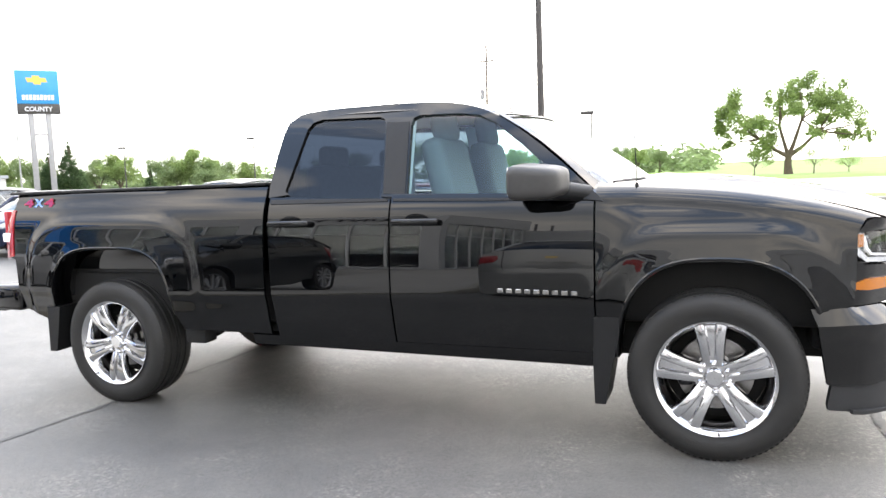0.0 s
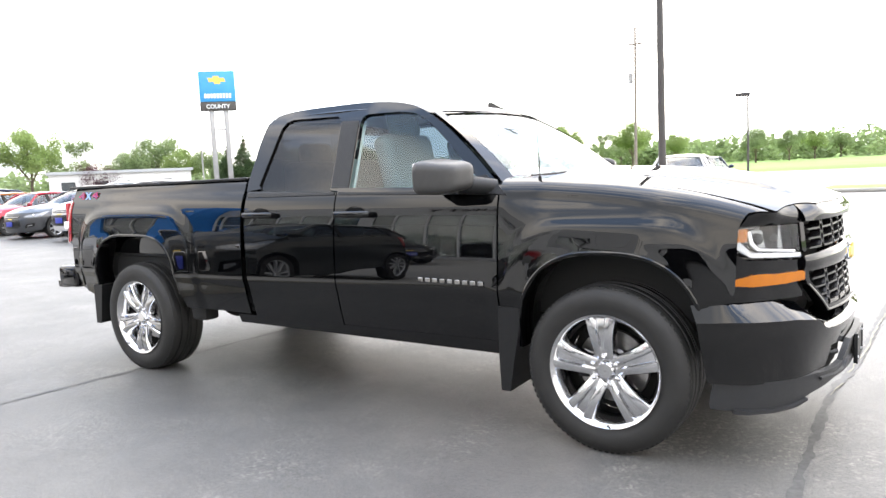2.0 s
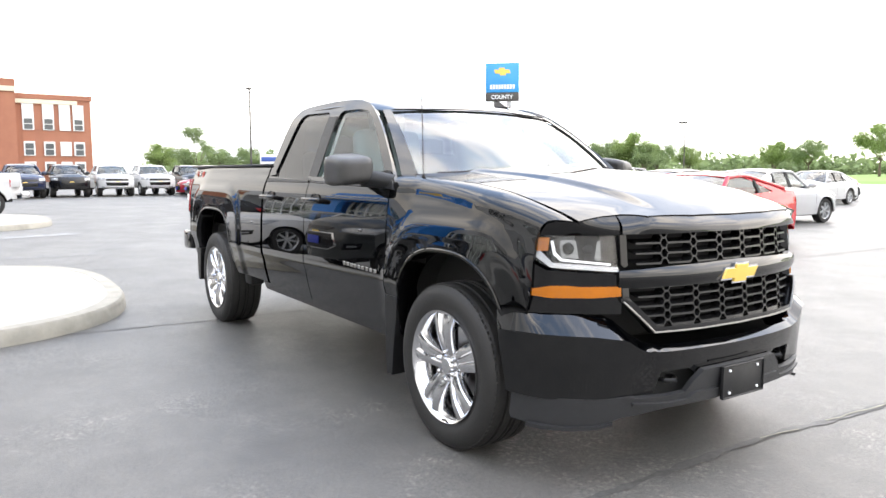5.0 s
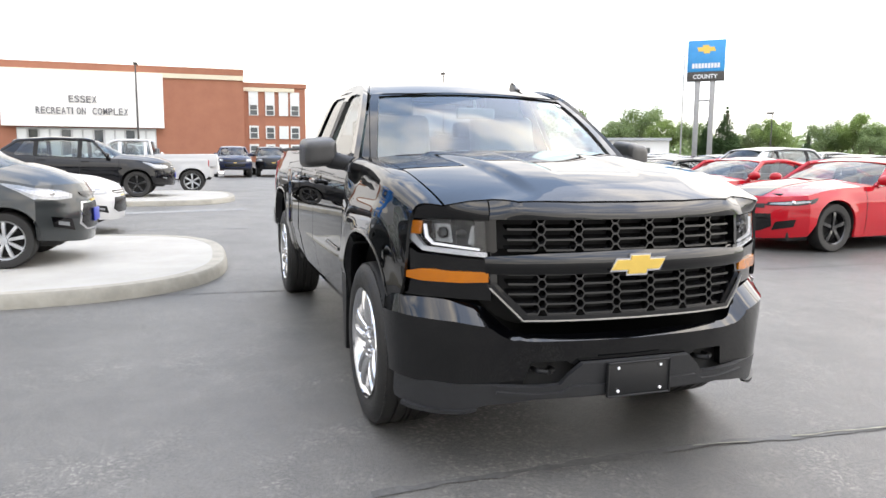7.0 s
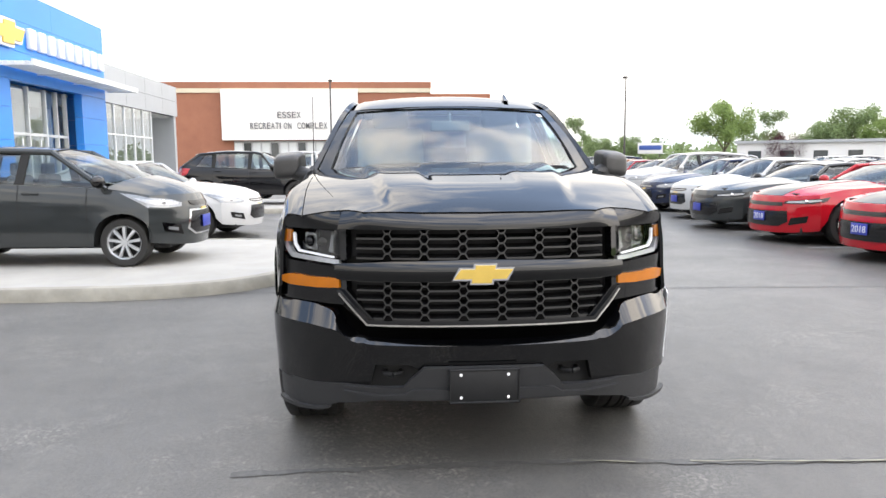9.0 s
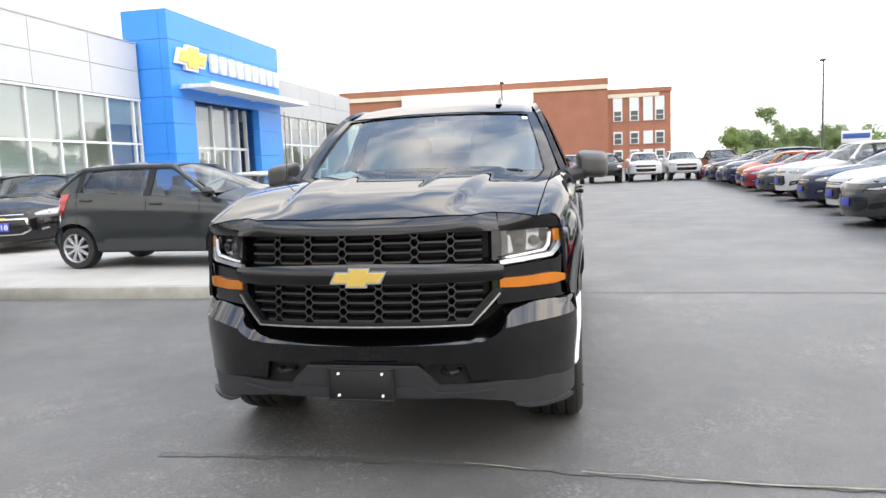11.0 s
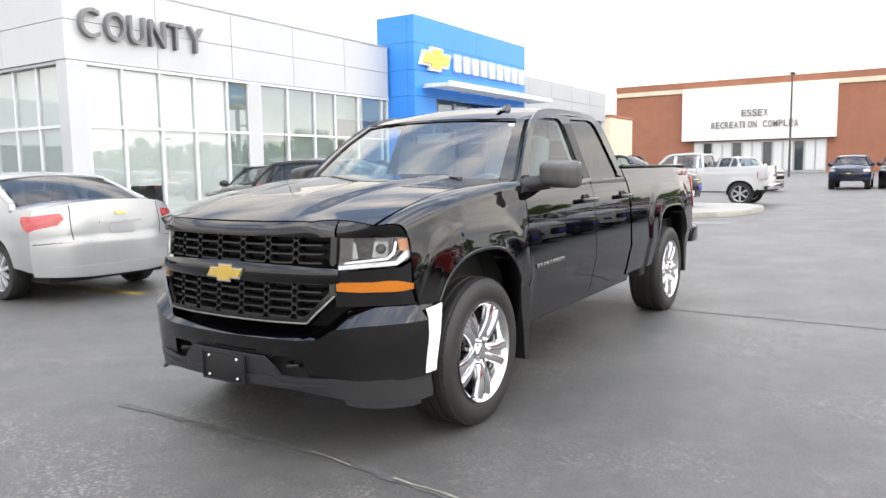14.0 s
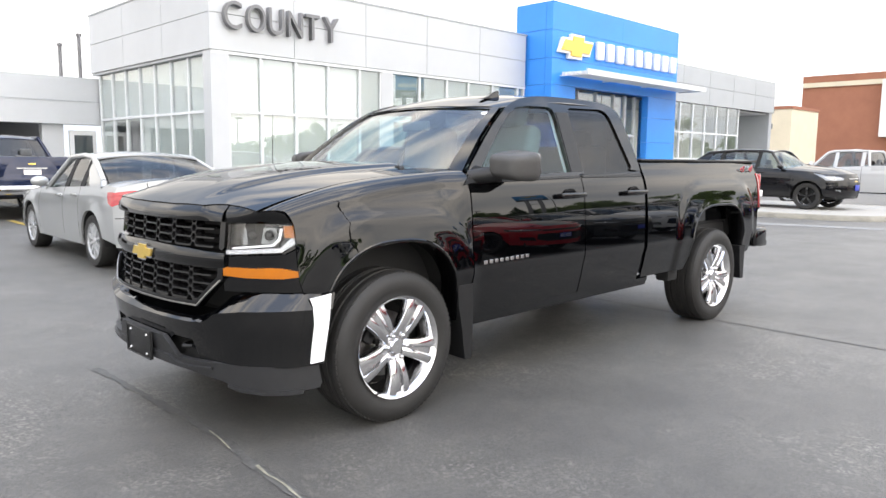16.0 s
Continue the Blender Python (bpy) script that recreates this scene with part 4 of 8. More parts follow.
def build_wheel(P, root):
    """Four chrome five-spoke wheels with tyres; outside is -y for the right-hand side."""
    R, r = 0.402, 0.274
    prof = [(0.262, 0.135), (0.285, 0.140), (0.30, 0.148), (0.345, 0.152), (0.378, 0.140), (0.394, 0.122)]
    full = [(a, -y) for a, y in prof]
    groove = [(0.400, -0.113), (0.402, -0.098), (0.402, -0.072), (0.393, -0.069), (0.393, -0.060), (0.403, -0.057), (0.404, -0.020), (0.394, -0.017), (0.394, -0.007), (0.404, -0.004)]
    half = full + groove
    tp = half + [(a, -y) for a, y in reversed(half)]
    bm = bmesh.new()
    lathe(bm, tp, 72)
    bmesh.ops.recalc_face_normals(bm, faces=bm.faces[:])
    tyre = link("tyre", bm, "tyre")
    # shoulder blocks
    bm = bmesh.new()
    for i in range(84):
        a = 2 * math.pi * i / 84
        for sy in (-1, 1):
            box(bm, (-0.0085, 0.098, 0.380), (0.0085, 0.126, 0.3975), 0, m=Matrix.Rotation(a, 4, "Y") @ Matrix.Diagonal((1, sy, 1, 1)))
    bmesh.ops.recalc_face_normals(bm, faces=bm.faces[:])
    tread_ob = tagged(link("tread", bm, "tyre", False), kind="stuff")
    # rim: barrel with lip
    bm = bmesh.new()
    lathe(bm, [(0.250, 0.12), (0.235, 0.05), (0.225, -0.06), (0.240, -0.10), (0.252, -0.128), (0.262, -0.142), (0.272, -0.148), (0.274, -0.140), (0.268, -0.130)], 64)
    bmesh.ops.recalc_face_normals(bm, faces=bm.faces[:])
    rim = link("rim", bm, "chrome")
    # five broad twin spokes, each with a recessed valley between two raised ribs
    bm = bmesh.new()
    for i in range(5):
        a0 = 2 * math.pi * i / 5
        rows = []
        for k in range(11):
            t = k / 10
            rad = 0.052 + t * 0.208
            w = 0.046 + 0.026 * t + 0.010 * t ** 3
            yy = -0.110 - 0.022 * math.sin(math.pi * min(t * 0.85, 1)) - 0.012 * t
            v = 0.013 * sstep(0.15, 0.45, t)
            g = 0.10 + 0.16 * t
            sec = [(-w, yy + 0.05), (-w * 0.985, yy + 0.012), (-w * 0.90, yy + 0.003), (-w * (g + 0.30), yy - 0.005), (-w * (g + 0.12), yy - 0.003), (-w * g, yy + v), (w * g, yy + v), (w * (g + 0.12), yy - 0.003), (w * (g + 0.30), yy - 0.005), (w * 0.90, yy + 0.003), (w * 0.985, yy + 0.012), (w, yy + 0.05)]
            rows.append([bm.verts.new(Matrix.Rotation(-a0, 4, "Y") @ Vector((x, y, rad))) for x, y in sec])
        for p, q in zip(rows, rows[1:]):
            for j in range(11):
                bm.faces.new((p[j], p[j + 1], q[j + 1], q[j]))
    bmesh.ops.recalc_face_normals(bm, faces=bm.faces[:])
    spokes = link("spokes", bm, "chrome")
    bm = bmesh.new()
    lathe(bm, [(0.002, -0.128), (0.036, -0.128), (0.042, -0.122), (0.046, -0.108), (0.090, -0.106), (0.098, -0.09), (0.10, -0.04)], 6 * 6)
    bmesh.ops.recalc_face_normals(bm, faces=bm.faces[:])
    hub = link("hub_cap", bm, "chrome")
    bm = bmesh.new()
    tube(bm, (0, -0.105, 0), (0, -0.128, 0), 0.0125, 0.0115, 6)
    bmesh.ops.create_uvsphere(bm, u_segments=10, v_segments=6, radius=0.0112, matrix=Matrix.Translation((0, -0.128, 0)))
    nut = link("lug_nut", bm, "chrome")
    bm = bmesh.new()
    lathe(bm, [(0.07, -0.02), (0.175, -0.02), (0.175, 0.01), (0.07, 0.01)], 40, True)
    bmesh.ops.recalc_face_normals(bm, faces=bm.faces[:])
    disc = link("brake_disc", bm, "steel")
    bm = bmesh.new()
    box(bm, (-0.17, -0.055, -0.055), (-0.10, 0.04, 0.07), 0.015)
    calip = link("brake_caliper", bm, "dark_plastic")
    bm = bmesh.new()
    lathe(bm, [(0.001, 0.06), (0.236, 0.06)], 32)
    back = link("brake_shield", bm, "underbody")
    bm = bmesh.new()
    tube(bm, (0, -0.134, -0.262), (0, -0.158, -0.255), 0.005, segs=8)
    valve = link("tyre_valve", bm, "underbody")
    proto = [tyre, tread_ob, rim, spokes, hub, disc, calip, back, valve]
    first = True
    for x, y, turn, spin in ((0, -0.807, 0, -4), (-3.645, -0.807, 0, 36), (0, 0.807, 180, 33), (-3.645, 0.807, 180, 34)):
        w = new("wheel")
        w.parent = root
        w.matrix_basis = pose(x, y, 0.398, 0, 0, turn) @ pose(0, 0, 0, 0, spin, 0)
        for o in proto:
            c = o if first else new(o.name.split(".")[0], o.data)
            c.parent = w
            if o is tread_ob:
                tagged(c, kind="stuff")
        for i in range(6):
            a = math.pi * i / 3 + 0.52
            c = nut if (first and i == 0) else new("lug_nut", nut.data)
            c.parent = w
            c.location = (0.066 * math.cos(a), 0, 0.066 * math.sin(a))
        first = False


truck = build_truck()


# ---- ground: asphalt, cracks, islands, lines, field ----
def asphalt_material():
    m = bpy.data.materials.new("asphalt")
    m.use_nodes = True
    n, l = m.node_tree.nodes, m.node_tree.links
    p = n["Principled BSDF"]
    t = n.new("ShaderNodeTexCoord")

    def noise_node(scale, detail=6.0, rough=0.6):
        a = n.new("ShaderNodeTexNoise")
        a.inputs["Scale"].default_value, a.inputs["Detail"].default_value, a.inputs["Roughness"].default_value = scale, detail, rough
        l.new(t.outputs["Object"], a.inputs["Vector"])
        return a

    def ramp(src, a, b, ca, cb):
        r = n.new("ShaderNodeValToRGB")
        r.color_ramp.elements[0].position, r.color_ramp.elements[1].position = a, b
        r.color_ramp.elements[0].color, r.color_ramp.elements[1].color = (*ca, 1), (*cb, 1)
        l.new(src, r.inputs["Fac"])
        return r

    def mult(a, b):
        x = n.new("ShaderNodeMix")
        x.data_type, x.blend_type = "RGBA", "MULTIPLY"
        x.inputs["Factor"].default_value = 1.0
        l.new(a, x.inputs[6])
        l.new(b, x.inputs[7])
        return x.outputs[2]

    big = ramp(noise_node(0.22, 5).outputs["Fac"], 0.35, 0.66, (0.078, 0.0765, 0.073), (0.110, 0.107, 0.1015))
    mid = ramp(noise_node(1.3, 8, 0.75).outputs["Fac"], 0.36, 0.62, (0.84, 0.84, 0.842), (1.08, 1.08, 1.07))
    patch = ramp(noise_node(7.0, 5, 0.7).outputs["Fac"], 0.40, 0.66, (0.92, 0.92, 0.92), (1.10, 1.095, 1.08))
    fine = ramp(noise_node(62, 3, 0.75).outputs["Fac"], 0.36, 0.66, (0.72, 0.72, 0.72), (1.28, 1.275, 1.26))
    v = n.new("ShaderNodeTexVoronoi")
    v.inputs["Scale"].default_value = 55
    l.new(t.outputs["Object"], v.inputs["Vector"])
    stone = ramp(v.outputs["Distance"], 0.05, 0.28, (1.12, 1.115, 1.10), (1.0, 1.0, 1.0))
    # scattered pale stones laid bare in the binder
    v2 = n.new("ShaderNodeTexVoronoi")
    v2.inputs["Scale"].default_value = 70
    l.new(t.outputs["Object"], v2.inputs["Vector"])
    chip = ramp(v2.outputs["Color"], 0.62, 0.80, (0.90, 0.90, 0.90), (2.0, 1.97, 1.9))
    # pale patches where the binder has worn off
    worn = ramp(noise_node(0.55, 9, 0.75).outputs["Fac"], 0.60, 0.72, (1.0, 1.0, 1.0), (1.2, 1.195, 1.18))
    c = mult(mult(mult(mult(mult(big.outputs["Color"], mid.outputs["Color"]), fine.outputs["Color"]), stone.outputs["Color"]), worn.outputs["Color"]), patch.outputs["Color"])
    bare = ramp(noise_node(0.9, 6, 0.7).outputs["Fac"], 0.46, 0.62, (0, 0, 0), (1, 1, 1))
    x = n.new("ShaderNodeMix")
    x.data_type = "RGBA"
    x.inputs[6].default_value = (1, 1, 1, 1)
    l.new(bare.outputs["Color"], x.inputs["Factor"])
    l.new(chip.outputs["Color"], x.inputs[7])
    c = mult(c, x.outputs[2])
    l.new(c, p.inputs["Base Color"])
    q = n.new("ShaderNodeMapRange")
    q.inputs["To Min"].default_value, q.inputs["To Max"].default_value = 0.34, 0.58
    l.new(noise_node(1.1, 6).outputs["Fac"], q.inputs["Value"])
    l.new(q.outputs["Result"], p.inputs["Roughness"])
    u = n.new("ShaderNodeBump")
    u.inputs["Strength"].default_value, u.inputs["Distance"].default_value = 0.5, 0.008
    l.new(noise_node(120, 4, 0.7).outputs["Fac"], u.inputs["Height"])
    l.new(u.outputs["Normal"], p.inputs["Normal"])
    return m


M["asphalt"] = asphalt_material()
M["concrete"] = material("concrete", (0.33, 0.318, 0.29), 0.85, vary=0.10, scale=1.5, bump=0.3, bump_scale=120)
M["kerb_concrete"] = material("kerb_concrete", (0.275, 0.26, 0.22), 0.85, vary=0.18, scale=4, bump=0.4, bump_scale=100)
M["crack_fill"] = material("crack_fill", (0.076, 0.075, 0.072), 0.6, vary=0.45, scale=30, bump=0.1)
M["crack_pale"] = material("crack_pale", (0.24, 0.23, 0.18), 0.9, vary=0.4, scale=12, bump=0.4)
M["white_line"] = material("white_line", (0.21, 0.21, 0.205), 0.8, vary=0.35, scale=6, bump=0.3)
M["yellow_line"] = material("yellow_line", (0.27, 0.19, 0.04), 0.8, vary=0.35, scale=6, bump=0.3)
M["grass"] = material("grass", (0.115, 0.205, 0.035), 0.9, color2=(0.17, 0.26, 0.055), scale=0.05, bump=0.6, bump_scale=3)
M["pale_road"] = material("pale_road", (0.27, 0.265, 0.255), 0.85, vary=0.12, scale=0.2, bump=0.3, bump_scale=60)


def field_z(x, y):
    """Height of the open ground: flat near the car park, a gentle rise over the field."""
    return 0.55 * sstep(66, 72, y) + 3.2 * sstep(72, 420, y) + 6 * sstep(420, 900, y) if y > 66 and x > -75 else 0.0


gx = [-1500, -700, -300, -150, -90, -75.5, -74.5, -40, -20, -8, 0, 8, 20, 60, 150, 400, 900, 1500]
gy = [-1500, -600, -200, -60, -20, 0, 20, 50, 66, 67.5, 69, 70.5, 72, 80, 110, 150, 220, 300, 420, 600, 900, 1500]
bm = bmesh.new()
gv = [[bm.verts.new((x, y, field_z(x, y))) for y in gy] for x in gx]
for i in range(len(gx) - 1):
    for j in range(len(gy) - 1):
        f = bm.faces.new((gv[i][j], gv[i + 1][j], gv[i + 1][j + 1], gv[i][j + 1]))
        if gy[j] >= 69 and gx[i] >= -75:
            f.material_index = 1
        elif gy[j] >= 50 and gx[i] >= -75.5:
            f.material_index = 2
ground = link("ground", bm, "asphalt", False)
ground.data.materials.append(M["grass"])
ground.data.materials.append(M["pale_road"])
tagged(ground, "dark grey worn asphalt car park running out to a green field", "ground", kind="structure")


def ribbon(pts, width, wander=0.0, z=0.004, seed=1, step=0.06, ragged=0.5):
    """A thin irregular strip on the ground along pts."""
    rnd = random.Random(seed)
    bm = bmesh.new()
    prev = None
    off = 0.0
    for (x0, y0), (x1, y1) in zip(pts, pts[1:]):
        L = math.hypot(x1 - x0, y1 - y0)
        n = max(1, int(L / step))
        tx, ty = (x1 - x0) / L, (y1 - y0) / L
        for i in range(n + 1):
            t = i / n
            off = off * 0.9 + rnd.uniform(-wander, wander)
            w = width * (1 + ragged * rnd.uniform(-1, 1)) / 2
            cx, cy = x0 + (x1 - x0) * t - ty * off, y0 + (y1 - y0) * t + tx * off
            a, b = bm.verts.new((cx - ty * w, cy + tx * w, z)), bm.verts.new((cx + ty * w, cy - tx * w, z))
            if prev:
                bm.faces.new((prev[0], prev[1], b, a))
            prev = (a, b)
    bmesh.ops.recalc_face_normals(bm, faces=bm.faces[:])
    for f in bm.faces:
        if f.normal.z < 0:
            f.normal_flip()
    return bm


def crack(name, pts, width, mat, wander, seed, label, z=0.004):
    ob = link(name, ribbon(pts, width, wander, z, seed), mat, False)
    tagged(ob, label, "crack", kind="structure")


crack("sealed_joint", [(-3.80, -2.6), (-3.67, -1.0), (-3.66, 0.3), (-3.60, 2.5), (-3.46, 4.9), (-3.4, 12)], 0.026, "crack_fill", 0.006, 3, "dark sealed joint across the asphalt")
crack("sealed_crack", [(0.83, -1.1), (0.79, 0.4), (0.84, 1.0), (0.88, 1.8), (0.95, 3.6), (0.9, 7)], 0.042, "crack_fill", 0.007, 5, "dark filled crack in the asphalt")
crack("pale_crack", [(0.80, 0.42), (0.83, 0.7)], 0.010, "crack_pale", 0.006, 7, "pale ragged crack edge", 0.008)
crack("pale_crack", [(0.84, 0.95), (0.86, 1.25), (0.89, 1.9), (0.93, 3.0)], 0.012, "crack_pale", 0.007, 8, "pale ragged crack edge", 0.008)


def flat(name, outline, z, mat, label, category="marking"):
    bm = bmesh.new()
    bm.faces.new([bm.verts.new((x, y, z)) for x, y in outline])
    ob = link(name, bm, mat, False)
    return tagged(ob, label, category, kind="structure")


def stripe(x0, y0, x1, y1, w, mat, label):
    d = Vector((x1 - x0, y1 - y0)).normalized()
    px, py = -d.y * w / 2, d.x * w / 2
    flat("parking_line", [(x0 - px, y0 - py), (x1 - px, y1 - py), (x1 + px, y1 + py), (x0 + px, y0 + py)], 0.005, mat, label)


stripe(-14.1, -3.4, -14.9, -0.6, 0.55, "white_line", "worn white painted bay marking")
stripe(-10.3, -3.4, -10.1, -0.9, 0.12, "white_line", "worn white parking line")
stripe(-1.75, -4.55, -1.62, -7.0, 0.13, "yellow_line", "worn yellow parking line")
stripe(-1.70, -11.4, -1.75, -13.5, 0.13, "yellow_line", "worn yellow parking line")
for k in range(11):
    stripe(-6.9 - 2.7 * k, 6.0, -6.9 - 2.7 * k, 11.0, 0.1, "white_line", "worn white parking line")


def island(name, outline, height, label):
    """A raised concrete island with a kerb of its own colour round it."""
    bm = bmesh.new()
    n = len(outline)
    cx, cy = sum(p[0] for p in outline) / n, sum(p[1] for p in outline) / n
    rings = []
    for inset, z in ((0.0, 0.0), (0.012, height - 0.03), (0.035, height), (0.17, height)):
        ring = []
        for i, (x, y) in enumerate(outline):
            (xa, ya), (xb, yb) = outline[i - 1], outline[(i + 1) % n]
            t = Vector((xb - xa, yb - ya)).normalized()
            ring.append(bm.verts.new((x - t.y * inset, y + t.x * inset, z)))
        rings.append(ring)
    for p, q in zip(rings, rings[1:]):
        for i in range(n):
            bm.faces.new((p[i], p[(i + 1) % n], q[(i + 1) % n], q[i]))
    ob = link(name, bm, "kerb_concrete")
    tagged(ob, label + " kerb", "kerb", kind="structure")
    bm = bmesh.new()
    pts = []
    for i, (x, y) in enumerate(outline):
        (xa, ya), (xb, yb) = outline[i - 1], outline[(i + 1) % n]
        t = Vector((xb - xa, yb - ya)).normalized()
        pts.append((x - t.y * 0.17, y + t.x * 0.17))
    lo = bm.faces.new([bm.verts.new((x, y, height - 0.002)) for x, y in pts])
    up = link(name.replace("kerb", "slab"), bm, "concrete", False)
    tagged(up, label + " slab", "pavement", kind="structure")


def rounded(x0, x1, ytip, yend, r):
    """Counter-clockwise outline of a strip from yend up to a rounded end at ytip."""
    cx = (x0 + x1) / 2
    a = (x1 - x0) / 2
    pts = [(x1, yend)]
    for i in range(25):
        t = radians(180 * i / 24)
        c, s = math.cos(t), math.sin(t)
        pts.append((cx + a * math.copysign(abs(c) ** 0.72, c), ytip - r + r * abs(s) ** 0.72))
    pts.append((x0, yend))
    return pts


island("island_kerb", rounded(-8.35, -3.42, -1.42, -11.4, 2.3), 0.13, "weathered pale concrete island")
island("far_island_kerb", rounded(-22.5, -16.4, -0.75, -11.4, 2.6), 0.13, "weathered pale concrete island")
flat("walkway", [(-45, -13.86), (-6.58, -13.86), (-6.58, -22.0), (-3.42, -22.0), (-3.42, -11.4), (-45, -11.4)], 0.128, "concrete", "pale concrete walkway along the showroom", "pavement")
bm = bmesh.new()
box(bm, (-45, -11.42, 0), (-3.4, -11.3, 0.127), 0.01)
box(bm, (-3.46, -22.0, 0), (-3.34, -11.43, 0.126), 0.01)
tagged(link("walkway_kerb", bm, "kerb_concrete"), "pale concrete kerb of the walkway", "kerb", kind="structure")
# small grass island with a kerb
bm = bmesh.new()
box(bm, (-2.5, 27, 0), (9, 31, 0.14), 0.05)
tagged(link("verge_kerb", bm, "concrete"), "pale concrete kerb round a grass strip", "kerb", kind="structure")
flat("grass_strip", [(-2.3, 27.2), (8.8, 27.2), (8.8, 30.8), (-2.3, 30.8)], 0.146, "grass", "green mown grass strip", "grass")


# ---- the showroom ----
M["acm_white"] = material("acm_white", (0.475, 0.49, 0.505), 0.38, 0.15, vary=0.04, scale=0.6)
M["acm_silver"] = material("acm_silver", (0.39, 0.41, 0.43), 0.38, 0.3, vary=0.04, scale=0.6)
M["blue_panel"] = material("blue_panel", (0.022, 0.235, 0.72), 0.35, vary=0.06, scale=0.5)
M["white_frame"] = material("white_frame", (0.62, 0.64, 0.65), 0.45, vary=0.04, scale=3)
M["letter_grey"] = material("letter_grey", (0.17, 0.17, 0.175), 0.5, vary=0.1, scale=5)
M["letter_white"] = material("letter_white", (0.70, 0.71, 0.73), 0.4, vary=0.03, scale=5)
M["blind"] = material("blind", (0.62, 0.64, 0.63), 0.9, vary=0.04, scale=2)
M["shop_glass"] = glass_material("shop_glass", (0.975, 1.0, 0.995), 0.985, face=0.16)
M["interior_wall"] = material("interior_wall", (0.45, 0.46, 0.46), 0.9, vary=0.1, scale=0.7)
M["inside_white"] = material("inside_white", (0.72, 0.73, 0.71), 0.9, vary=0.06, scale=0.5)
# grey-green that stands in for the reflections on the panes
M["pane_sheen"] = material("pane_sheen", (0.27, 0.31, 0.30), 0.85, vary=0.08, scale=1.2)
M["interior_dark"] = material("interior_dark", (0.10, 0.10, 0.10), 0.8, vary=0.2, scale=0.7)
M["brick"] = material("brick", (0.34, 0.145, 0.088), 0.9, color2=(0.29, 0.12, 0.075), scale=0.35, bump=0.3, bump_scale=8)
M["brick_trim"] = material("brick_trim", (0.62, 0.55, 0.42), 0.85, vary=0.06, scale=0.4)
M["sign_white"] = material("sign_white", (0.78, 0.76, 0.73), 0.7, vary=0.04, scale=0.15)
M["dark_glass"] = material("dark_glass", (0.03, 0.04, 0.045), 0.05, coat=0.5, vary=0.3, scale=0.8)
M["far_white"] = material("far_white", (0.7, 0.7, 0.69), 0.8, vary=0.06, scale=0.1)
M["roof_dark"] = material("roof_dark", (0.2, 0.2, 0.2), 0.9, vary=0.2, scale=1)
YF = -13.9


def text_mesh(name, body, size, depth, mat, parent, m, width=None, label="", bold=0.0):
    """Raised lettering as a mesh; m puts its lower left corner."""
    cu = bpy.data.curves.new(name, "FONT")
    cu.body, cu.size, cu.extrude, cu.offset = body, size, depth / 2, bold
    tmp = bpy.data.objects.new(name, cu)
    scene.collection.objects.link(tmp)
    me = bpy.data.meshes.new_from_object(tmp.evaluated_get(bpy.context.evaluated_depsgraph_get()))
    bpy.data.objects.remove(tmp)
    me.name = name
    xs = [v.co.x for v in me.vertices]
    k = width / (max(xs) - min(xs)) if width else 1
    x0 = min(xs)
    for v in me.vertices:
        v.co.x = (v.co.x - x0) * k
    me.materials.clear()
    me.materials.append(M[mat])
    ob = new(name, me)
    ob.matrix_basis = m
    ob.parent = parent
    return tagged(ob, label)


def block(name, lo, hi, mat, parent, bevel=0.0, label=""):
    bm = bmesh.new()
    box(bm, lo, hi, bevel, 1)
    return part(name, bm, mat, parent, label, False)


shop = holder("car_showroom", "white panelled showroom with tall glazing and a blue entrance tower", "building")
# upper band of composite panels, front and return
def band(x0, x1, z0, z1, y, n, parent, mat="acm_white", rows=2):
    w = (x1 - x0) / n
    for i in range(n):
        for r in range(rows):
            h = (z1 - z0) / rows
            block("panel", (x0 + i * w + 0.008, y - 0.05, z0 + r * h + 0.008), (x0 + (i + 1) * w - 0.008, y, z0 + (r + 1) * h - 0.008), mat, parent)


block("band_core", (-19.2, YF - 0.6, 4.12), (-6.58, YF - 0.055, 5.93), "interior_dark", shop)
band(-19.15, -6.55, 4.1, 5.95, YF, 5, shop)
block("return_core", (-7.15, -22.3, 4.12), (-6.60, YF - 0.06, 5.93), "interior_dark", shop)
for i in range(3):
    for r in range(2):
        block("panel", (-6.598, -22.3 + i * 2.8 + 0.008, 4.1 + r * 0.925 + 0.008), (-6.55, -22.3 + (i + 1) * 2.8 - 0.008, 4.1 + (r + 1) * 0.925 - 0.008), "acm_white", shop)
block("soffit", (-19.2, YF - 0.5, 4.02), (-6.6, YF - 0.02, 4.10), "white_frame", shop)
block("coping", (-19.2, YF - 0.6, 5.95), (-6.53, YF + 0.02, 6.0), "acm_silver", shop)
block("coping", (-7.15, -22.3, 5.951), (-6.53, YF - 0.6, 5.999), "acm_silver", shop)
block("roof", (-43, -22.2, 5.6), (-7.1, YF - 0.5, 5.7), "roof_dark", shop)
block("back_wall", (-43, -22.32, 0.0), (-6.92, -22.21, 5.6), "acm_silver", shop)
block("soffit", (-7.0, -22.3, 4.026), (-6.60, YF - 0.46, 4.097), "acm_silver", shop)
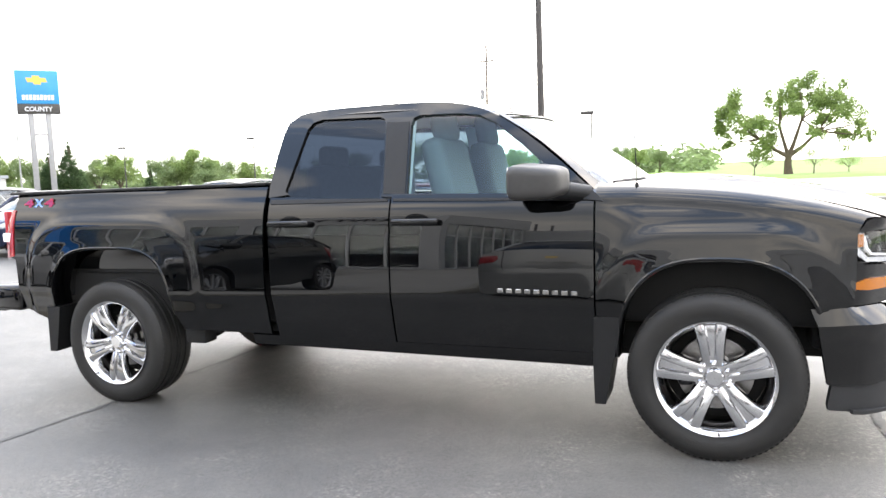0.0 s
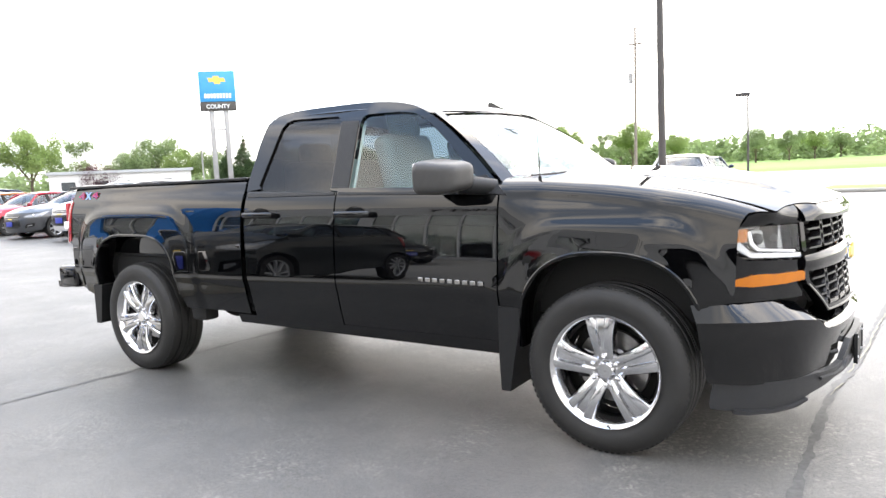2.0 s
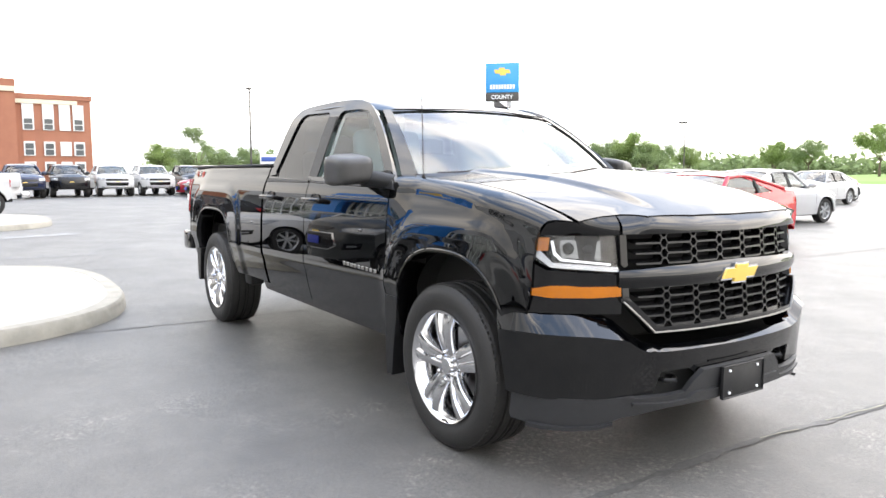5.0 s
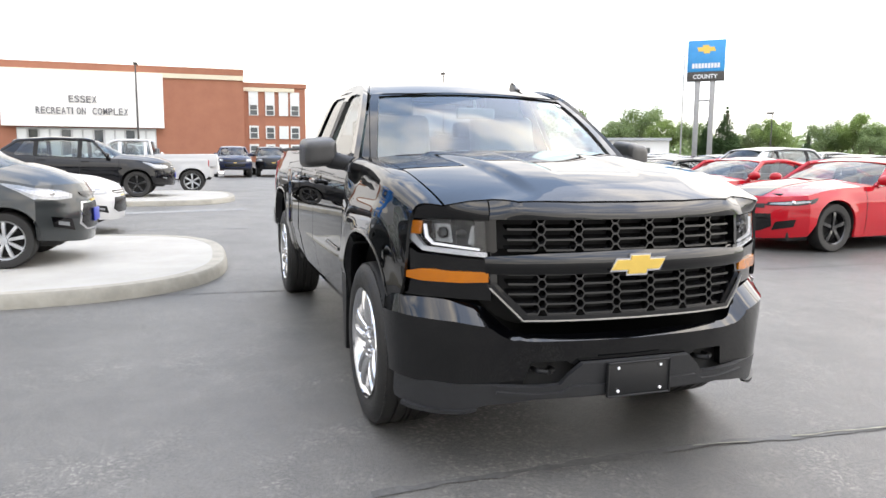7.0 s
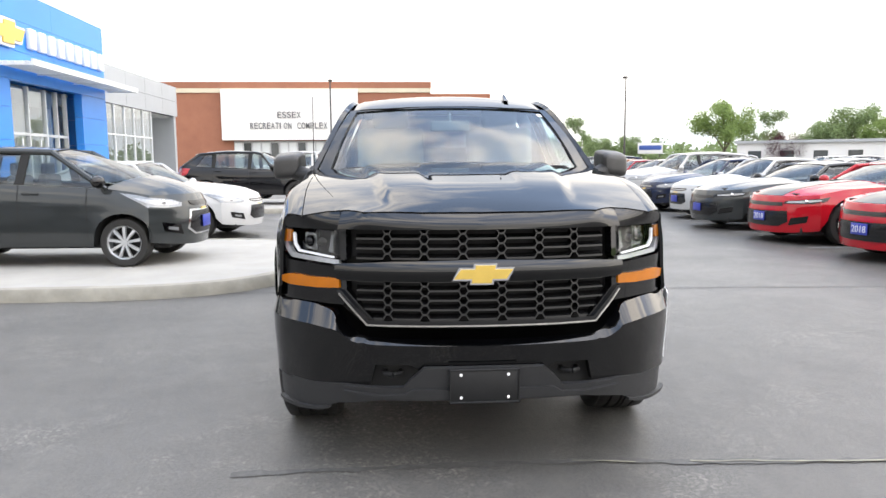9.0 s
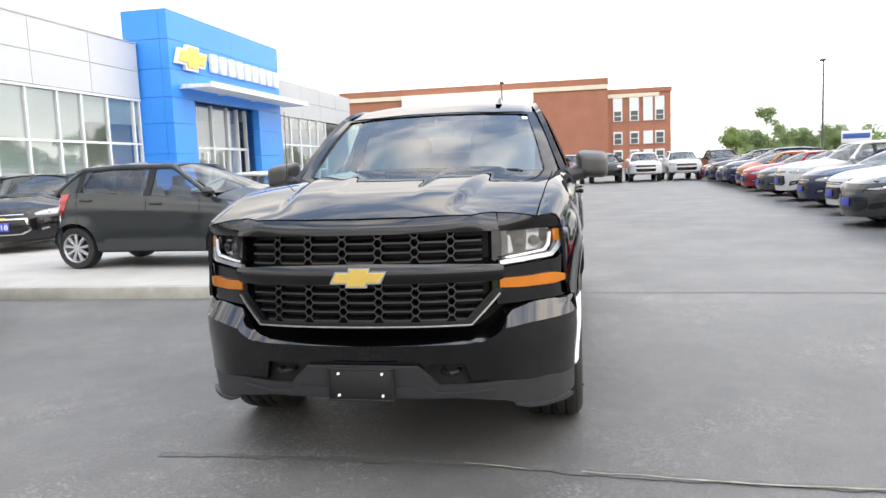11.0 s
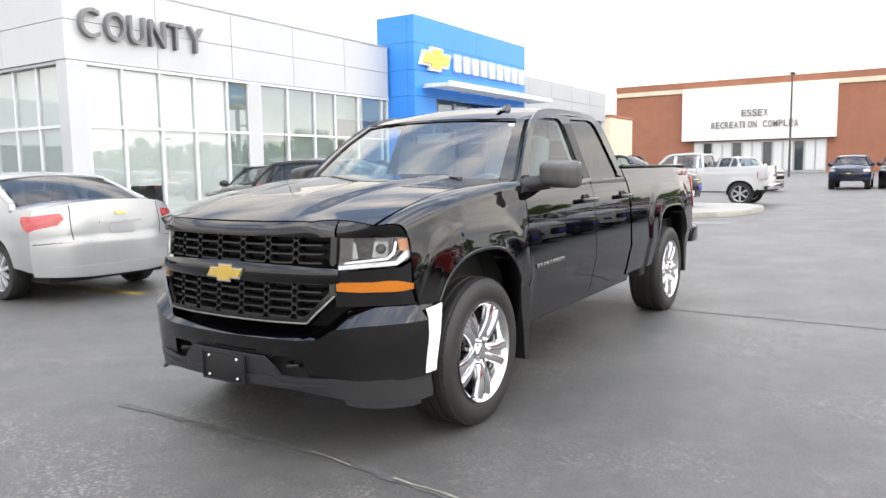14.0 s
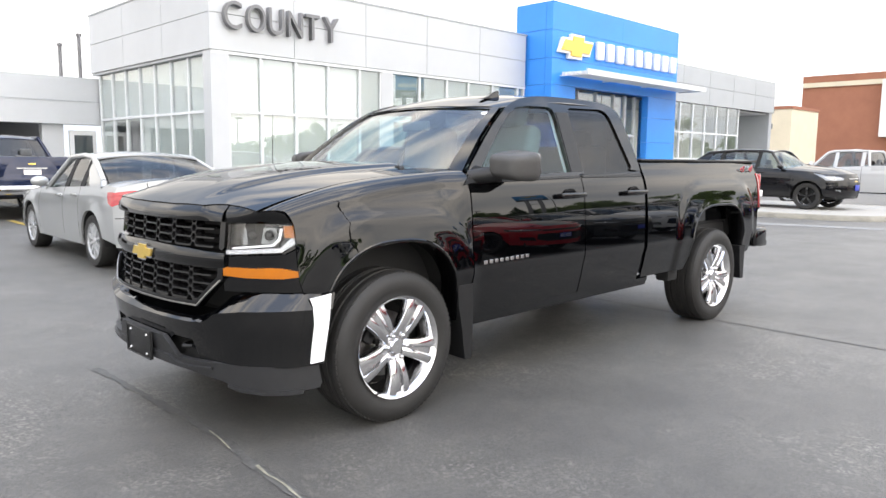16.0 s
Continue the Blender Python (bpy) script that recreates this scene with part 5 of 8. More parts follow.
# corner column and pier
block("corner_column", (-7.08, YF - 0.45, 0.0), (-6.58, YF - 0.03, 4.1), "acm_white", shop)
block("pier", (-12.68, YF - 0.3, 0.0), (-12.22, YF - 0.03, 4.024), "acm_white", shop)
block("sill", (-19.2, YF - 0.25, 0.0), (-7.08, YF - 0.04, 0.28), "acm_white", shop)
mull = [-7.08, -8.05, -9.15, -10.25, -11.4, -12.22, -12.68, -13.85, -15.1, -16.15, -17.4, -18.8, -19.15]
for x in mull:
    block("mullion", (x - 0.035, YF - 0.16, 0.28), (x + 0.035, YF - 0.05, 4.02), "white_frame", shop)
for a, b in zip(mull, mull[1:]):
    if abs(a + 12.22) < 0.01:
        continue
    block("transom", (b + 0.035, YF - 0.15, 2.53), (a - 0.035, YF - 0.055, 2.60), "white_frame", shop)
    for z0, z1 in ((0.28, 2.53), (2.60, 4.02)):
        block("pane", (b + 0.035, YF - 0.12, z0), (a - 0.035, YF - 0.105, z1), "shop_glass", shop)
    if b > -11.5:
        block("blind", (b + 0.05, YF - 0.16, 1.08 if b > -9.2 else 0.35), (a - 0.05, YF - 0.15, 4.0), "blind", shop)
    else:
        # added sheet behind the glass: its colour imitates the pane's pale reflection
        block("pane_backing", (b + 0.05, YF - 0.16, 0.9 if b > -16.2 else 3.2), (a - 0.05, YF - 0.15, 4.0), "pane_sheen", shop)
# return side glazing
rm = [YF - 0.45 - i * 1.08 for i in range(8)]
for y in rm:
    block("mullion", (-6.78, y - 0.035, 0.2), (-6.67, y + 0.035, 4.02), "white_frame", shop)
for i, (a, b) in enumerate(zip(rm, rm[1:])):
    block("transom", (-6.77, b + 0.035, 2.53), (-6.68, a - 0.035, 2.60), "white_frame", shop)
    for z0, z1 in ((0.2, 2.53), (2.60, 4.02)):
        block("pane", (-6.73, b + 0.035, z0), (-6.715, a - 0.035, z1), "shop_glass", shop)
    block("blind", (-6.77, b + 0.05, 2.45 if i in (4, 5, 7) else 0.6), (-6.76, a - 0.05, 4.0), "blind", shop)
block("sill", (-6.9, -22.3, 0.0), (-6.66, YF - 0.45, 0.2), "acm_white", shop)
# inside
# made-up pale wall, set near the glass to brighten the view inside
block("bright_partition", (-43, -18.2, 0), (-7.2, -18.0, 4.2), "inside_white", shop)
block("inside_floor", (-43, -22.2, 0.02), (-6.9, YF - 0.2, 0.05), "interior_wall", shop)
block("inside_ceiling", (-43, -22.2, 4.2), (-7.2, YF - 0.3, 4.3), "interior_wall", shop)
for x in (-10.5, -16.0, -33.0):
    block("inside_column", (x - 0.2, -17, 0.05), (x + 0.2, -16.6, 4.2), "interior_dark", shop)
# added dark block: gives the gap below the blinds its shade by colour
block("dark_backdrop", (-9.2, -15.3, 0.05), (-7.2, -14.5, 0.98), "interior_dark", shop)
for x in (-8.9, -8.3, -7.9):
    block("inside_box", (x - 0.12, -14.9, 0.98), (x + 0.14, -14.6, 1.12), "inside_white", shop, 0.03)
for x, c in ((-9.2, "interior_dark"), (-14.6, "blue_panel"), (-17.6, "blue_panel"), (-35, "interior_dark")):
    block("inside_display", (x - 0.6, -17.0, 0.05), (x + 0.6, -16.6, 2.2), c, shop)
# blue entrance tower
YT, TX0, TX1, TZ = -12.76, -28.5, -19.25, 7.1
tower = part("entrance_tower", bmesh.new(), "blue_panel", shop)
def tower_block(lo, hi):
    block("panel", lo, hi, "blue_panel", tower)
zs = [0.1, 1.15, 2.2, 3.25, 4.15, 5.1, 6.1, TZ]
for a, b in zip(zs, zs[1:]):
    if a < 4.0:
        tower_block((-20.75, YT - 0.3, a + 0.006), (TX1, YT, b - 0.006))
        tower_block((TX0, YT - 0.3, a + 0.006), (-26.1, YT, b - 0.006))
    else:
        for x0, x1 in ((TX0, -23.9), (-23.89, TX1)):
            tower_block((x0, YT - 0.3, a + 0.006), (x1, YT, b - 0.006))
    tower_block((TX1 - 0.35, YF - 0.55, a + 0.006), (TX1 + 0.002, YT - 0.31, b - 0.006))
    tower_block((TX0, YF - 0.55, a + 0.006), (TX0 + 0.3, YT - 0.31, b - 0.006))
block("tower_back", (TX0 + 0.3, YF - 0.55, 4.3), (TX1 - 0.35, YF - 0.45, TZ - 0.05), "blue_panel", tower)
block("tower_roof", (TX0, YF - 0.55, TZ - 0.1), (TX1, YT - 0.3, TZ - 0.02), "roof_dark", tower)
# canopy with slats
for i in range(5):
    block("canopy_slat", (-28.75, YT + 0.1 + i * 0.22, 4.50 - 0.004 * i), (-19.75, YT + 0.24 + i * 0.22, 4.60 - 0.004 * i), "white_frame", tower)
block("canopy_edge", (-28.8, YT + 1.2, 4.44), (-19.7, YT + 1.28, 4.64), "white_frame", tower)
for x in (-28.7, -25.5, -22.6, -19.8):
    block("canopy_arm", (x - 0.04, YT + 0.002, 4.46), (x + 0.04, YT + 1.2, 4.50), "white_frame", tower)
# entrance glazing
ent = [-20.75, -21.8, -23.1, -24.4, -25.3, -26.1]
for x in ent:
    block("mullion", (x - 0.04, YT - 0.75, 0.05), (x + 0.04, YT - 0.6, 4.15), "white_frame", tower)
for a, b in zip(ent, ent[1:]):
    block("transom", (b + 0.04, YT - 0.74, 2.42), (a - 0.04, YT - 0.62, 2.52), "white_frame", tower)
    block("pane", (b + 0.04, YT - 0.69, 0.1), (a - 0.04, YT - 0.675, 2.42), "shop_glass", tower)
    block("pane", (b + 0.04, YT - 0.69, 2.52), (a - 0.04, YT - 0.675, 4.15), "shop_glass", tower)
for x in (-22.45, -23.75):
    block("door_stile", (x - 0.05, YT - 0.6, 0.1), (x + 0.05, YT - 0.55, 2.3), "white_frame", tower)
# badge and white word shape on the tower, letters as plain blocks
def bowtie(parent, cx, cy, cz, w, h, depth, face, rim):
    for g, d, mt, nm in ((0.12, 0.0, rim, "badge_rim"), (0.0, 0.05, face, "badge_face")):
        a, b2, c, dd, k = w / 2 + g * h, h / 2 + g * h, w * 0.19 + g * h, h * 0.27 + g * h, w * 0.07
        o = [(-a - k, -dd), (-c - k * 0.5, -dd), (-c - k * 0.6, -b2), (c - k * 0.6, -b2), (c - k * 0.4, -dd), (a - k, -dd), (a + k, dd), (c + k * 0.4, dd), (c + k * 0.6, b2), (-c + k * 0.6, b2), (-c + k * 0.4, dd), (-a + k, dd)]
        bm = bmesh.new()
        f = bm.faces.new([bm.verts.new((cx - u, cy + d, cz + v)) for u, v in o])
        r = bmesh.ops.extrude_face_region(bm, geom=[f])
        bmesh.ops.translate(bm, vec=(0, depth, 0), verts=[v for v in r["geom"] if isinstance(v, bmesh.types.BMVert)])
        bmesh.ops.recalc_face_normals(bm, faces=bm.faces[:])
        part(nm, bm, mt, parent, smooth=False)


bowtie(tower, -20.55, YT + 0.02, 5.58, 1.75, 0.72, 0.14, "gold", "letter_white")
for i in range(9):
    x1 = -21.95 - i * 0.715
    bm = bmesh.new()
    box(bm, (x1 - 0.45, YT, 5.26 + 0.0), (x1, YT + 0.18, 5.95), 0.05, 2)
    part("word_block", bm, "letter_white", tower, "white raised letter block")
# wing beyond the tower
block("band_core", (-42.6, YF - 0.6, 4.32), (-28.5, YF - 0.055, 6.05), "interior_dark", shop)
band(-42.65, -28.5, 4.3, 6.1, YF, 5, shop, "acm_silver")
wm = [-28.6 - i * 1.33 for i in range(8)]
for x in wm:
    block("mullion", (x - 0.04, YF - 0.16, 0.2), (x + 0.04, YF - 0.05, 4.3), "white_frame", shop)
for a, b in zip(wm, wm[1:]):
    for z in (1.55, 2.85):
        block("transom", (b + 0.04, YF - 0.15, z - 0.035), (a - 0.04, YF - 0.055, z + 0.035), "white_frame", shop)
    for z0, z1 in ((0.2, 1.51), (1.59, 2.81), (2.89, 4.3)):
        block("pane", (b + 0.04, YF - 0.12, z0), (a - 0.04, YF - 0.105, z1), "shop_glass", shop)
block("end_wall", (-42.6, -30, 0), (-42.2, YF - 0.1, 5.9), "acm_silver", shop)
# drive badge at the tail of the pickup's sides
for s in (-1, 1):
    for i, ch in enumerate("4X4"):
        k = i if s < 0 else 2 - i
        x0 = -4.42 + 0.098 * k + (0 if s < 0 else 0.085)
        text_mesh("badge_letter", ch, 0.075, 0.006, "chrome" if ch == "X" else "red_lens", truck, pose(x0, s * (max(side_y(x0, 1.29), side_y(x0, 1.34)) + 0.002), 1.288, 90 + s * 12, 0, 0 if s < 0 else 180), width=0.085, bold=0.003)
# dark grey lettering on the band
lett = holder("wall_lettering", "dark grey raised letters on the white panel band", "sign")
xs = [-6.9, -7.56, -8.20, -8.80, -9.36, -9.98]
for ch, x in zip("COUNTY", xs):
    text_mesh("letter", ch, 1.0, 0.16, "letter_grey", lett, pose(x, YF + 0.085, 4.66, 90, 0, 180), width={"C": 0.50, "O": 0.54, "U": 0.46, "N": 0.46, "T": 0.46, "Y": 0.50}[ch])
# workshop annex beyond the return
annex = holder("workshop_annex", "low white workshop wing with an open bay door", "building")
block("fascia", (-6.9, -22.7, 2.40), (22, -22.1, 3.92), "acm_white", annex)
block("fascia_line", (-6.9, -22.1, 3.14), (22, -22.08, 3.165), "acm_silver", annex)
block("wall", (-5.60, -22.6, 0), (-4.95, -22.3, 2.40), "acm_white", annex)
block("wall", (-0.6, -22.6, 0), (0.4, -22.3, 2.40), "acm_white", annex)
block("wall", (5.0, -22.6, 0), (22, -22.3, 2.40), "acm_white", annex)
# added dark sheet: the open bay's shade is put into its colour
block("bay_shade", (-6.9, -28.8, 0), (22, -28.6, 3.9), "interior_dark", annex)
block("annex_roof", (-6.9, -28.8, 3.8), (22, -22.7, 3.88), "roof_dark", annex)
block("door_frame", (-6.62, -22.4, 0), (-5.78, -22.3, 2.2), "white_frame", annex)
block("door_glass", (-6.50, -22.3, 0.1), (-5.92, -22.28, 2.05), "dark_glass", annex)
for x, z in ((-6.14, 5.2), (-6.78, 5.6)):
    bm = bmesh.new()
    tube(bm, (x, -24.0, 3.7), (x, -24.0, z), 0.06, 0.06, 14)
    tube(bm, (x, -24.0, z - 0.06), (x, -24.0, z + 0.02), 0.09, 0.09, 14)
    part("flue_pipe", bm, "letter_grey", annex, "grey metal flue pipe")

# ---- brick recreation building far behind the cars ----
rec = holder("recreation_building", "large red brick building with a white sign wall", "building")
RX = -137.0
block("wall", (RX - 40, -46, 0), (RX, 6.2, 15.6), "brick", rec)
block("parapet", (RX - 40, -46, 15.6), (RX + 0.1, 6.3, 16.75), "brick", rec)
block("trim_course", (RX, -45.9, 14.75), (RX + 0.25, 6.25, 15.55), "brick_trim", rec)
block("sign_wall", (RX, -33.0, 5.9), (RX + 1.2, -7.6, 15.3), "sign_white", rec)
block("entrance_core", (RX, -31.0, 0), (RX + 0.2, -9.0, 5.7), "interior_wall", rec)
for i in range(13):
    y = -31 + i * 22 / 13
    block("entrance_pane", (RX + 0.2, y + 0.15, 0.4), (RX + 0.35, y + 1.5, 5.4), "dark_glass" if i % 3 == 1 else "blind", rec)
block("low_wing", (RX - 30, 6.2, 0), (RX - 1.2, 17.6, 13.8), "brick", rec)
block("low_wing_trim", (RX - 1.2, 6.2, 13.0), (RX - 0.9, 15.5, 13.7), "brick_trim", rec)
block("low_wing_cap", (RX - 30, 6.2, 13.8), (RX - 1.0, 17.8, 14.6), "brick", rec)
for y in (8.0, 11.0, 13.5, 15.6):
    for z0, z1, k in ((8.6, 13.0, 1), (4.3, 6.7, 0), (0.9, 3.3, 0)):
        w = block("window", (RX - 1.2, y - 0.85, z0), (RX - 1.0, y + 0.85, z1), "blind", rec)
        if y != 13.5:
            hh = z0 + (z1 - z0) * (0.45 if k else 0.9)
            for q in (0, 1):
                zz0 = z0 + 0.15 + q * (hh - z0 - 0.1) / 2
                block("pane", (RX - 1.0, y - 0.62, zz0), (RX - 0.95, y + 0.62, zz0 + (hh - z0) / 2 - 0.2), "dark_glass", w)
for body, y, z, w in (("ESSEX", -22.6, 10.0, 4.5), ("RECREATION", -27.7, 8.0, 7.8), ("COMPLEX", -19.0, 8.0, 5.8)):
    for ch, k in zip(body, range(len(body))):
        text_mesh("letter", ch, 1.65, 0.15, "letter_grey", rec, pose(RX + 1.3, y + w * k / len(body), z, 90, 0, 90), width=w / len(body) * (0.28 if ch == "I" else 0.80), bold=0.012)
bm = bmesh.new()
box(bm, (-110, -60, 0), (-100, -34, 8.6), 0)
low = holder("beige_hall", "plain beige hall with a flat roof", "building")
part("wall", bm, "brick_trim", low, smooth=False)
block("roof_edge", (-110.1, -60.1, 8.6), (-99.9, -33.9, 9.0), "brick", low)
for i in range(7):
    block("sign_bar", (-99.95, -36.4 - i * 0.6 - 0.42, 6.0), (-99.85, -36.4 - i * 0.6, 6.7), "letter_grey", low)
# long white bungalow and low block at the edge of the town
house = holder("white_bungalow", "long low white building behind the parked cars", "building")
hp = pose(-100, 60, 0, 0, 0, 60)
for nm, lo, hi, mt in (("wall", (-9.5, -4, 0), (9.5, 4, 3.9), "far_white"), ("roof", (-9.8, -4.4, 3.9), (9.8, 4.4, 4.3), "acm_silver")):
    o = block(nm, lo, hi, mt, house)
for i in range(4):
    block("window", (-8 + i * 4.3, -4.06, 1.6), (-6.2 + i * 4.3, -4.0, 2.8), "dark_glass", house)
house.matrix_basis = hp


# ---- parked vehicles: forward is +x, the front axle over the origin ----
M["car_glass"] = glass_material("car_glass", (0.86, 0.97, 0.98), 0.66, face=0.08)
M["car_glass_rear"] = glass_material("car_glass_rear", (0.70, 0.84, 1.0), 0.14, face=0.07)
M["lamp_dark"] = material("lamp_dark", (0.32, 0.33, 0.34), 0.15, 0.3, coat=1.0, vary=0.3, scale=40)
M["lens_pale"] = material("lens_pale", (0.42, 0.03, 0.035), 0.12, coat=1.0, vary=0.25, scale=40)
M["cabin"] = material("cabin", (0.10, 0.105, 0.11), 0.85, vary=0.25, scale=8)
M["lamp_clear"] = material("lamp_clear", (0.20, 0.21, 0.22), 0.12, 0.3, coat=1.0, vary=0.25, scale=25)
M["rim_silver"] = material("rim_silver", (0.46, 0.47, 0.48), 0.35, 0.35, vary=0.08, scale=20)
M["rim_black"] = material("rim_black", (0.015, 0.015, 0.016), 0.25, 0.2, coat=0.5, vary=0.2, scale=20)
M["tag_blue"] = material("tag_blue", (0.03, 0.05, 0.35), 0.4, vary=0.1, scale=20)
M["seam"] = material("seam", (0.008, 0.008, 0.008), 0.8, vary=0.1, scale=10)


def paint(name, c, metal=0.0):
    M[name] = material(name, c, 0.32, metal, 1.0, 0.0, vary=0.03, scale=2.0, coat_rough=0.02)


paint("paint_charcoal", (0.034, 0.038, 0.039), 0.35)
paint("paint_silver", (0.36, 0.37, 0.37), 0.45)
paint("paint_white", (0.46, 0.46, 0.457))
paint("paint_black", (0.006, 0.006, 0.007))
paint("paint_red", (0.40, 0.008, 0.016))
paint("paint_maroon", (0.26, 0.010, 0.022), 0.3)
paint("paint_navy", (0.012, 0.018, 0.045), 0.3)
paint("paint_orange", (0.33, 0.11, 0.02), 0.3)
paint("paint_grey", (0.05, 0.052, 0.056), 0.3)
paint("paint_blue", (0.02, 0.06, 0.22), 0.3)

# nose, tail, wheelbase, tyre radius, half width, sill height, shoulder line, hood line, windscreen base and top, roof end, rear glass base, lean
KINDS = {
    "sedan": dict(nose=0.92, tail=-3.70, wb=2.69, R=0.325, hw=0.90, sill=0.24, sh=[(0.80, 0.70), (0.40, 0.82), (-0.2, 0.89), (-1.2, 0.94), (-2.4, 0.99), (-3.2, 1.02), (-3.66, 0.97)], hood=[(0.86, 0.765), (0.5, 0.89), (0.0, 0.965), (-0.42, 1.01)], ws=(-0.40, 1.01, -1.28, 1.395), roof=(-2.30, 1.385), rw=(-3.08, 1.07), deck=1.085, top=1.445, n=2),
    "hatch": dict(nose=0.74, tail=-2.92, wb=2.385, R=0.295, hw=0.80, sill=0.25, sh=[(0.62, 0.76), (0.30, 0.86), (-0.2, 0.94), (-1.2, 1.0), (-2.2, 1.07), (-2.88, 1.05)], hood=[(0.70, 0.81), (0.45, 0.95), (0.12, 1.05), (-0.30, 1.12)], ws=(0.10, 1.065, -0.95, 1.43), door=-0.42, roof=(-2.42, 1.42), rw=(-2.80, 1.08), deck=1.06, top=1.48, n=2),
    "suv": dict(nose=0.93, tail=-3.72, wb=2.725, R=0.36, hw=0.92, sill=0.33, sh=[(0.80, 0.80), (0.40, 0.96), (-0.2, 1.04), (-1.2, 1.08), (-2.4, 1.13), (-3.3, 1.17), (-3.66, 1.15)], hood=[(0.88, 0.93), (0.5, 1.05), (0.0, 1.11), (-0.40, 1.15)], ws=(-0.38, 1.15, -1.15, 1.58), roof=(-3.05, 1.57), rw=(-3.52, 1.16), deck=1.15, top=1.66, n=3),
    "coupe": dict(nose=0.95, tail=-3.83, wb=2.81, R=0.345, hw=0.945, sill=0.20, sh=[(0.85, 0.70), (0.45, 0.82), (-0.1, 0.90), (-1.2, 0.93), (-2.2, 0.97), (-3.0, 1.01), (-3.78, 0.98)], hood=[(0.90, 0.735), (0.5, 0.86), (0.0, 0.935), (-0.60, 0.985)], ws=(-0.58, 0.985, -1.42, 1.29), roof=(-2.15, 1.30), rw=(-3.20, 1.04), deck=1.05, top=1.345, n=1),
    "pickup": dict(nose=0.96, tail=-4.55, wb=3.645, R=0.40, hw=0.985, sill=0.48, sh=[(0.80, 1.02), (0.40, 1.14), (-0.2, 1.22), (-1.2, 1.26), (-2.4, 1.30), (-3.6, 1.33), (-4.52, 1.34)], hood=[(0.86, 1.10), (0.5, 1.22), (0.0, 1.28), (-0.34, 1.30)], ws=(-0.34, 1.30, -1.10, 1.75), roof=(-2.28, 1.76), rw=(-2.42, 1.32), deck=0.95, top=1.85, n=2),
}


def wheel_parts(R, width, rim_mat, spokes):
    bm = bmesh.new()
    r = R * 0.70
    w = width / 2
    lathe(bm, [(r * 0.97, -w * 0.94), (r * 1.05, -w), (R * 0.95, -w), (R, -w * 0.75), (R, w * 0.75), (R * 0.95, w), (r, w)], 36)
    bmesh.ops.recalc_face_normals(bm, faces=bm.faces[:])
    tyre = link("tyre", bm, "tyre")
    bm = bmesh.new()
    lathe(bm, [(r, w * 0.8), (r * 0.9, 0), (r * 0.92, -w * 0.8), (r, -w * 0.98), (r * 1.01, -w * 0.9)], 36)
    for i in range(spokes):
        a = 2 * math.pi * i / spokes
        rows = []
        for t in (0.0, 0.35, 0.7, 1.0):
            rad, ww = r * (0.12 + 0.80 * t), r * (0.105 + 0.03 * t) * (5 / spokes) ** 0.5
            y = -w * (0.78 + 0.14 * math.sin(2.6 * t))
            rows.append([bm.verts.new(Matrix.Rotation(a, 4, "Y") @ Vector((x, yy, rad))) for x, yy in ((-ww, y + 0.03), (-ww * 0.8, y), (ww * 0.8, y), (ww, y + 0.03))])
        for p, q in zip(rows, rows[1:]):
            for j in range(3):
                bm.faces.new((p[j], p[j + 1], q[j + 1], q[j]))
    tube(bm, (0, -w * 0.6, 0), (0, -w * 0.92, 0), r * 0.2, r * 0.16, 16)
    bmesh.ops.recalc_face_normals(bm, faces=bm.faces[:])
    rim = link("rim", bm, rim_mat)
    bm = bmesh.new()
    lathe(bm, [(0.001, w * 0.2), (r * 0.9, w * 0.2)], 24)
    back = link("brake_shield", bm, "underbody")
    return tyre, rim, back


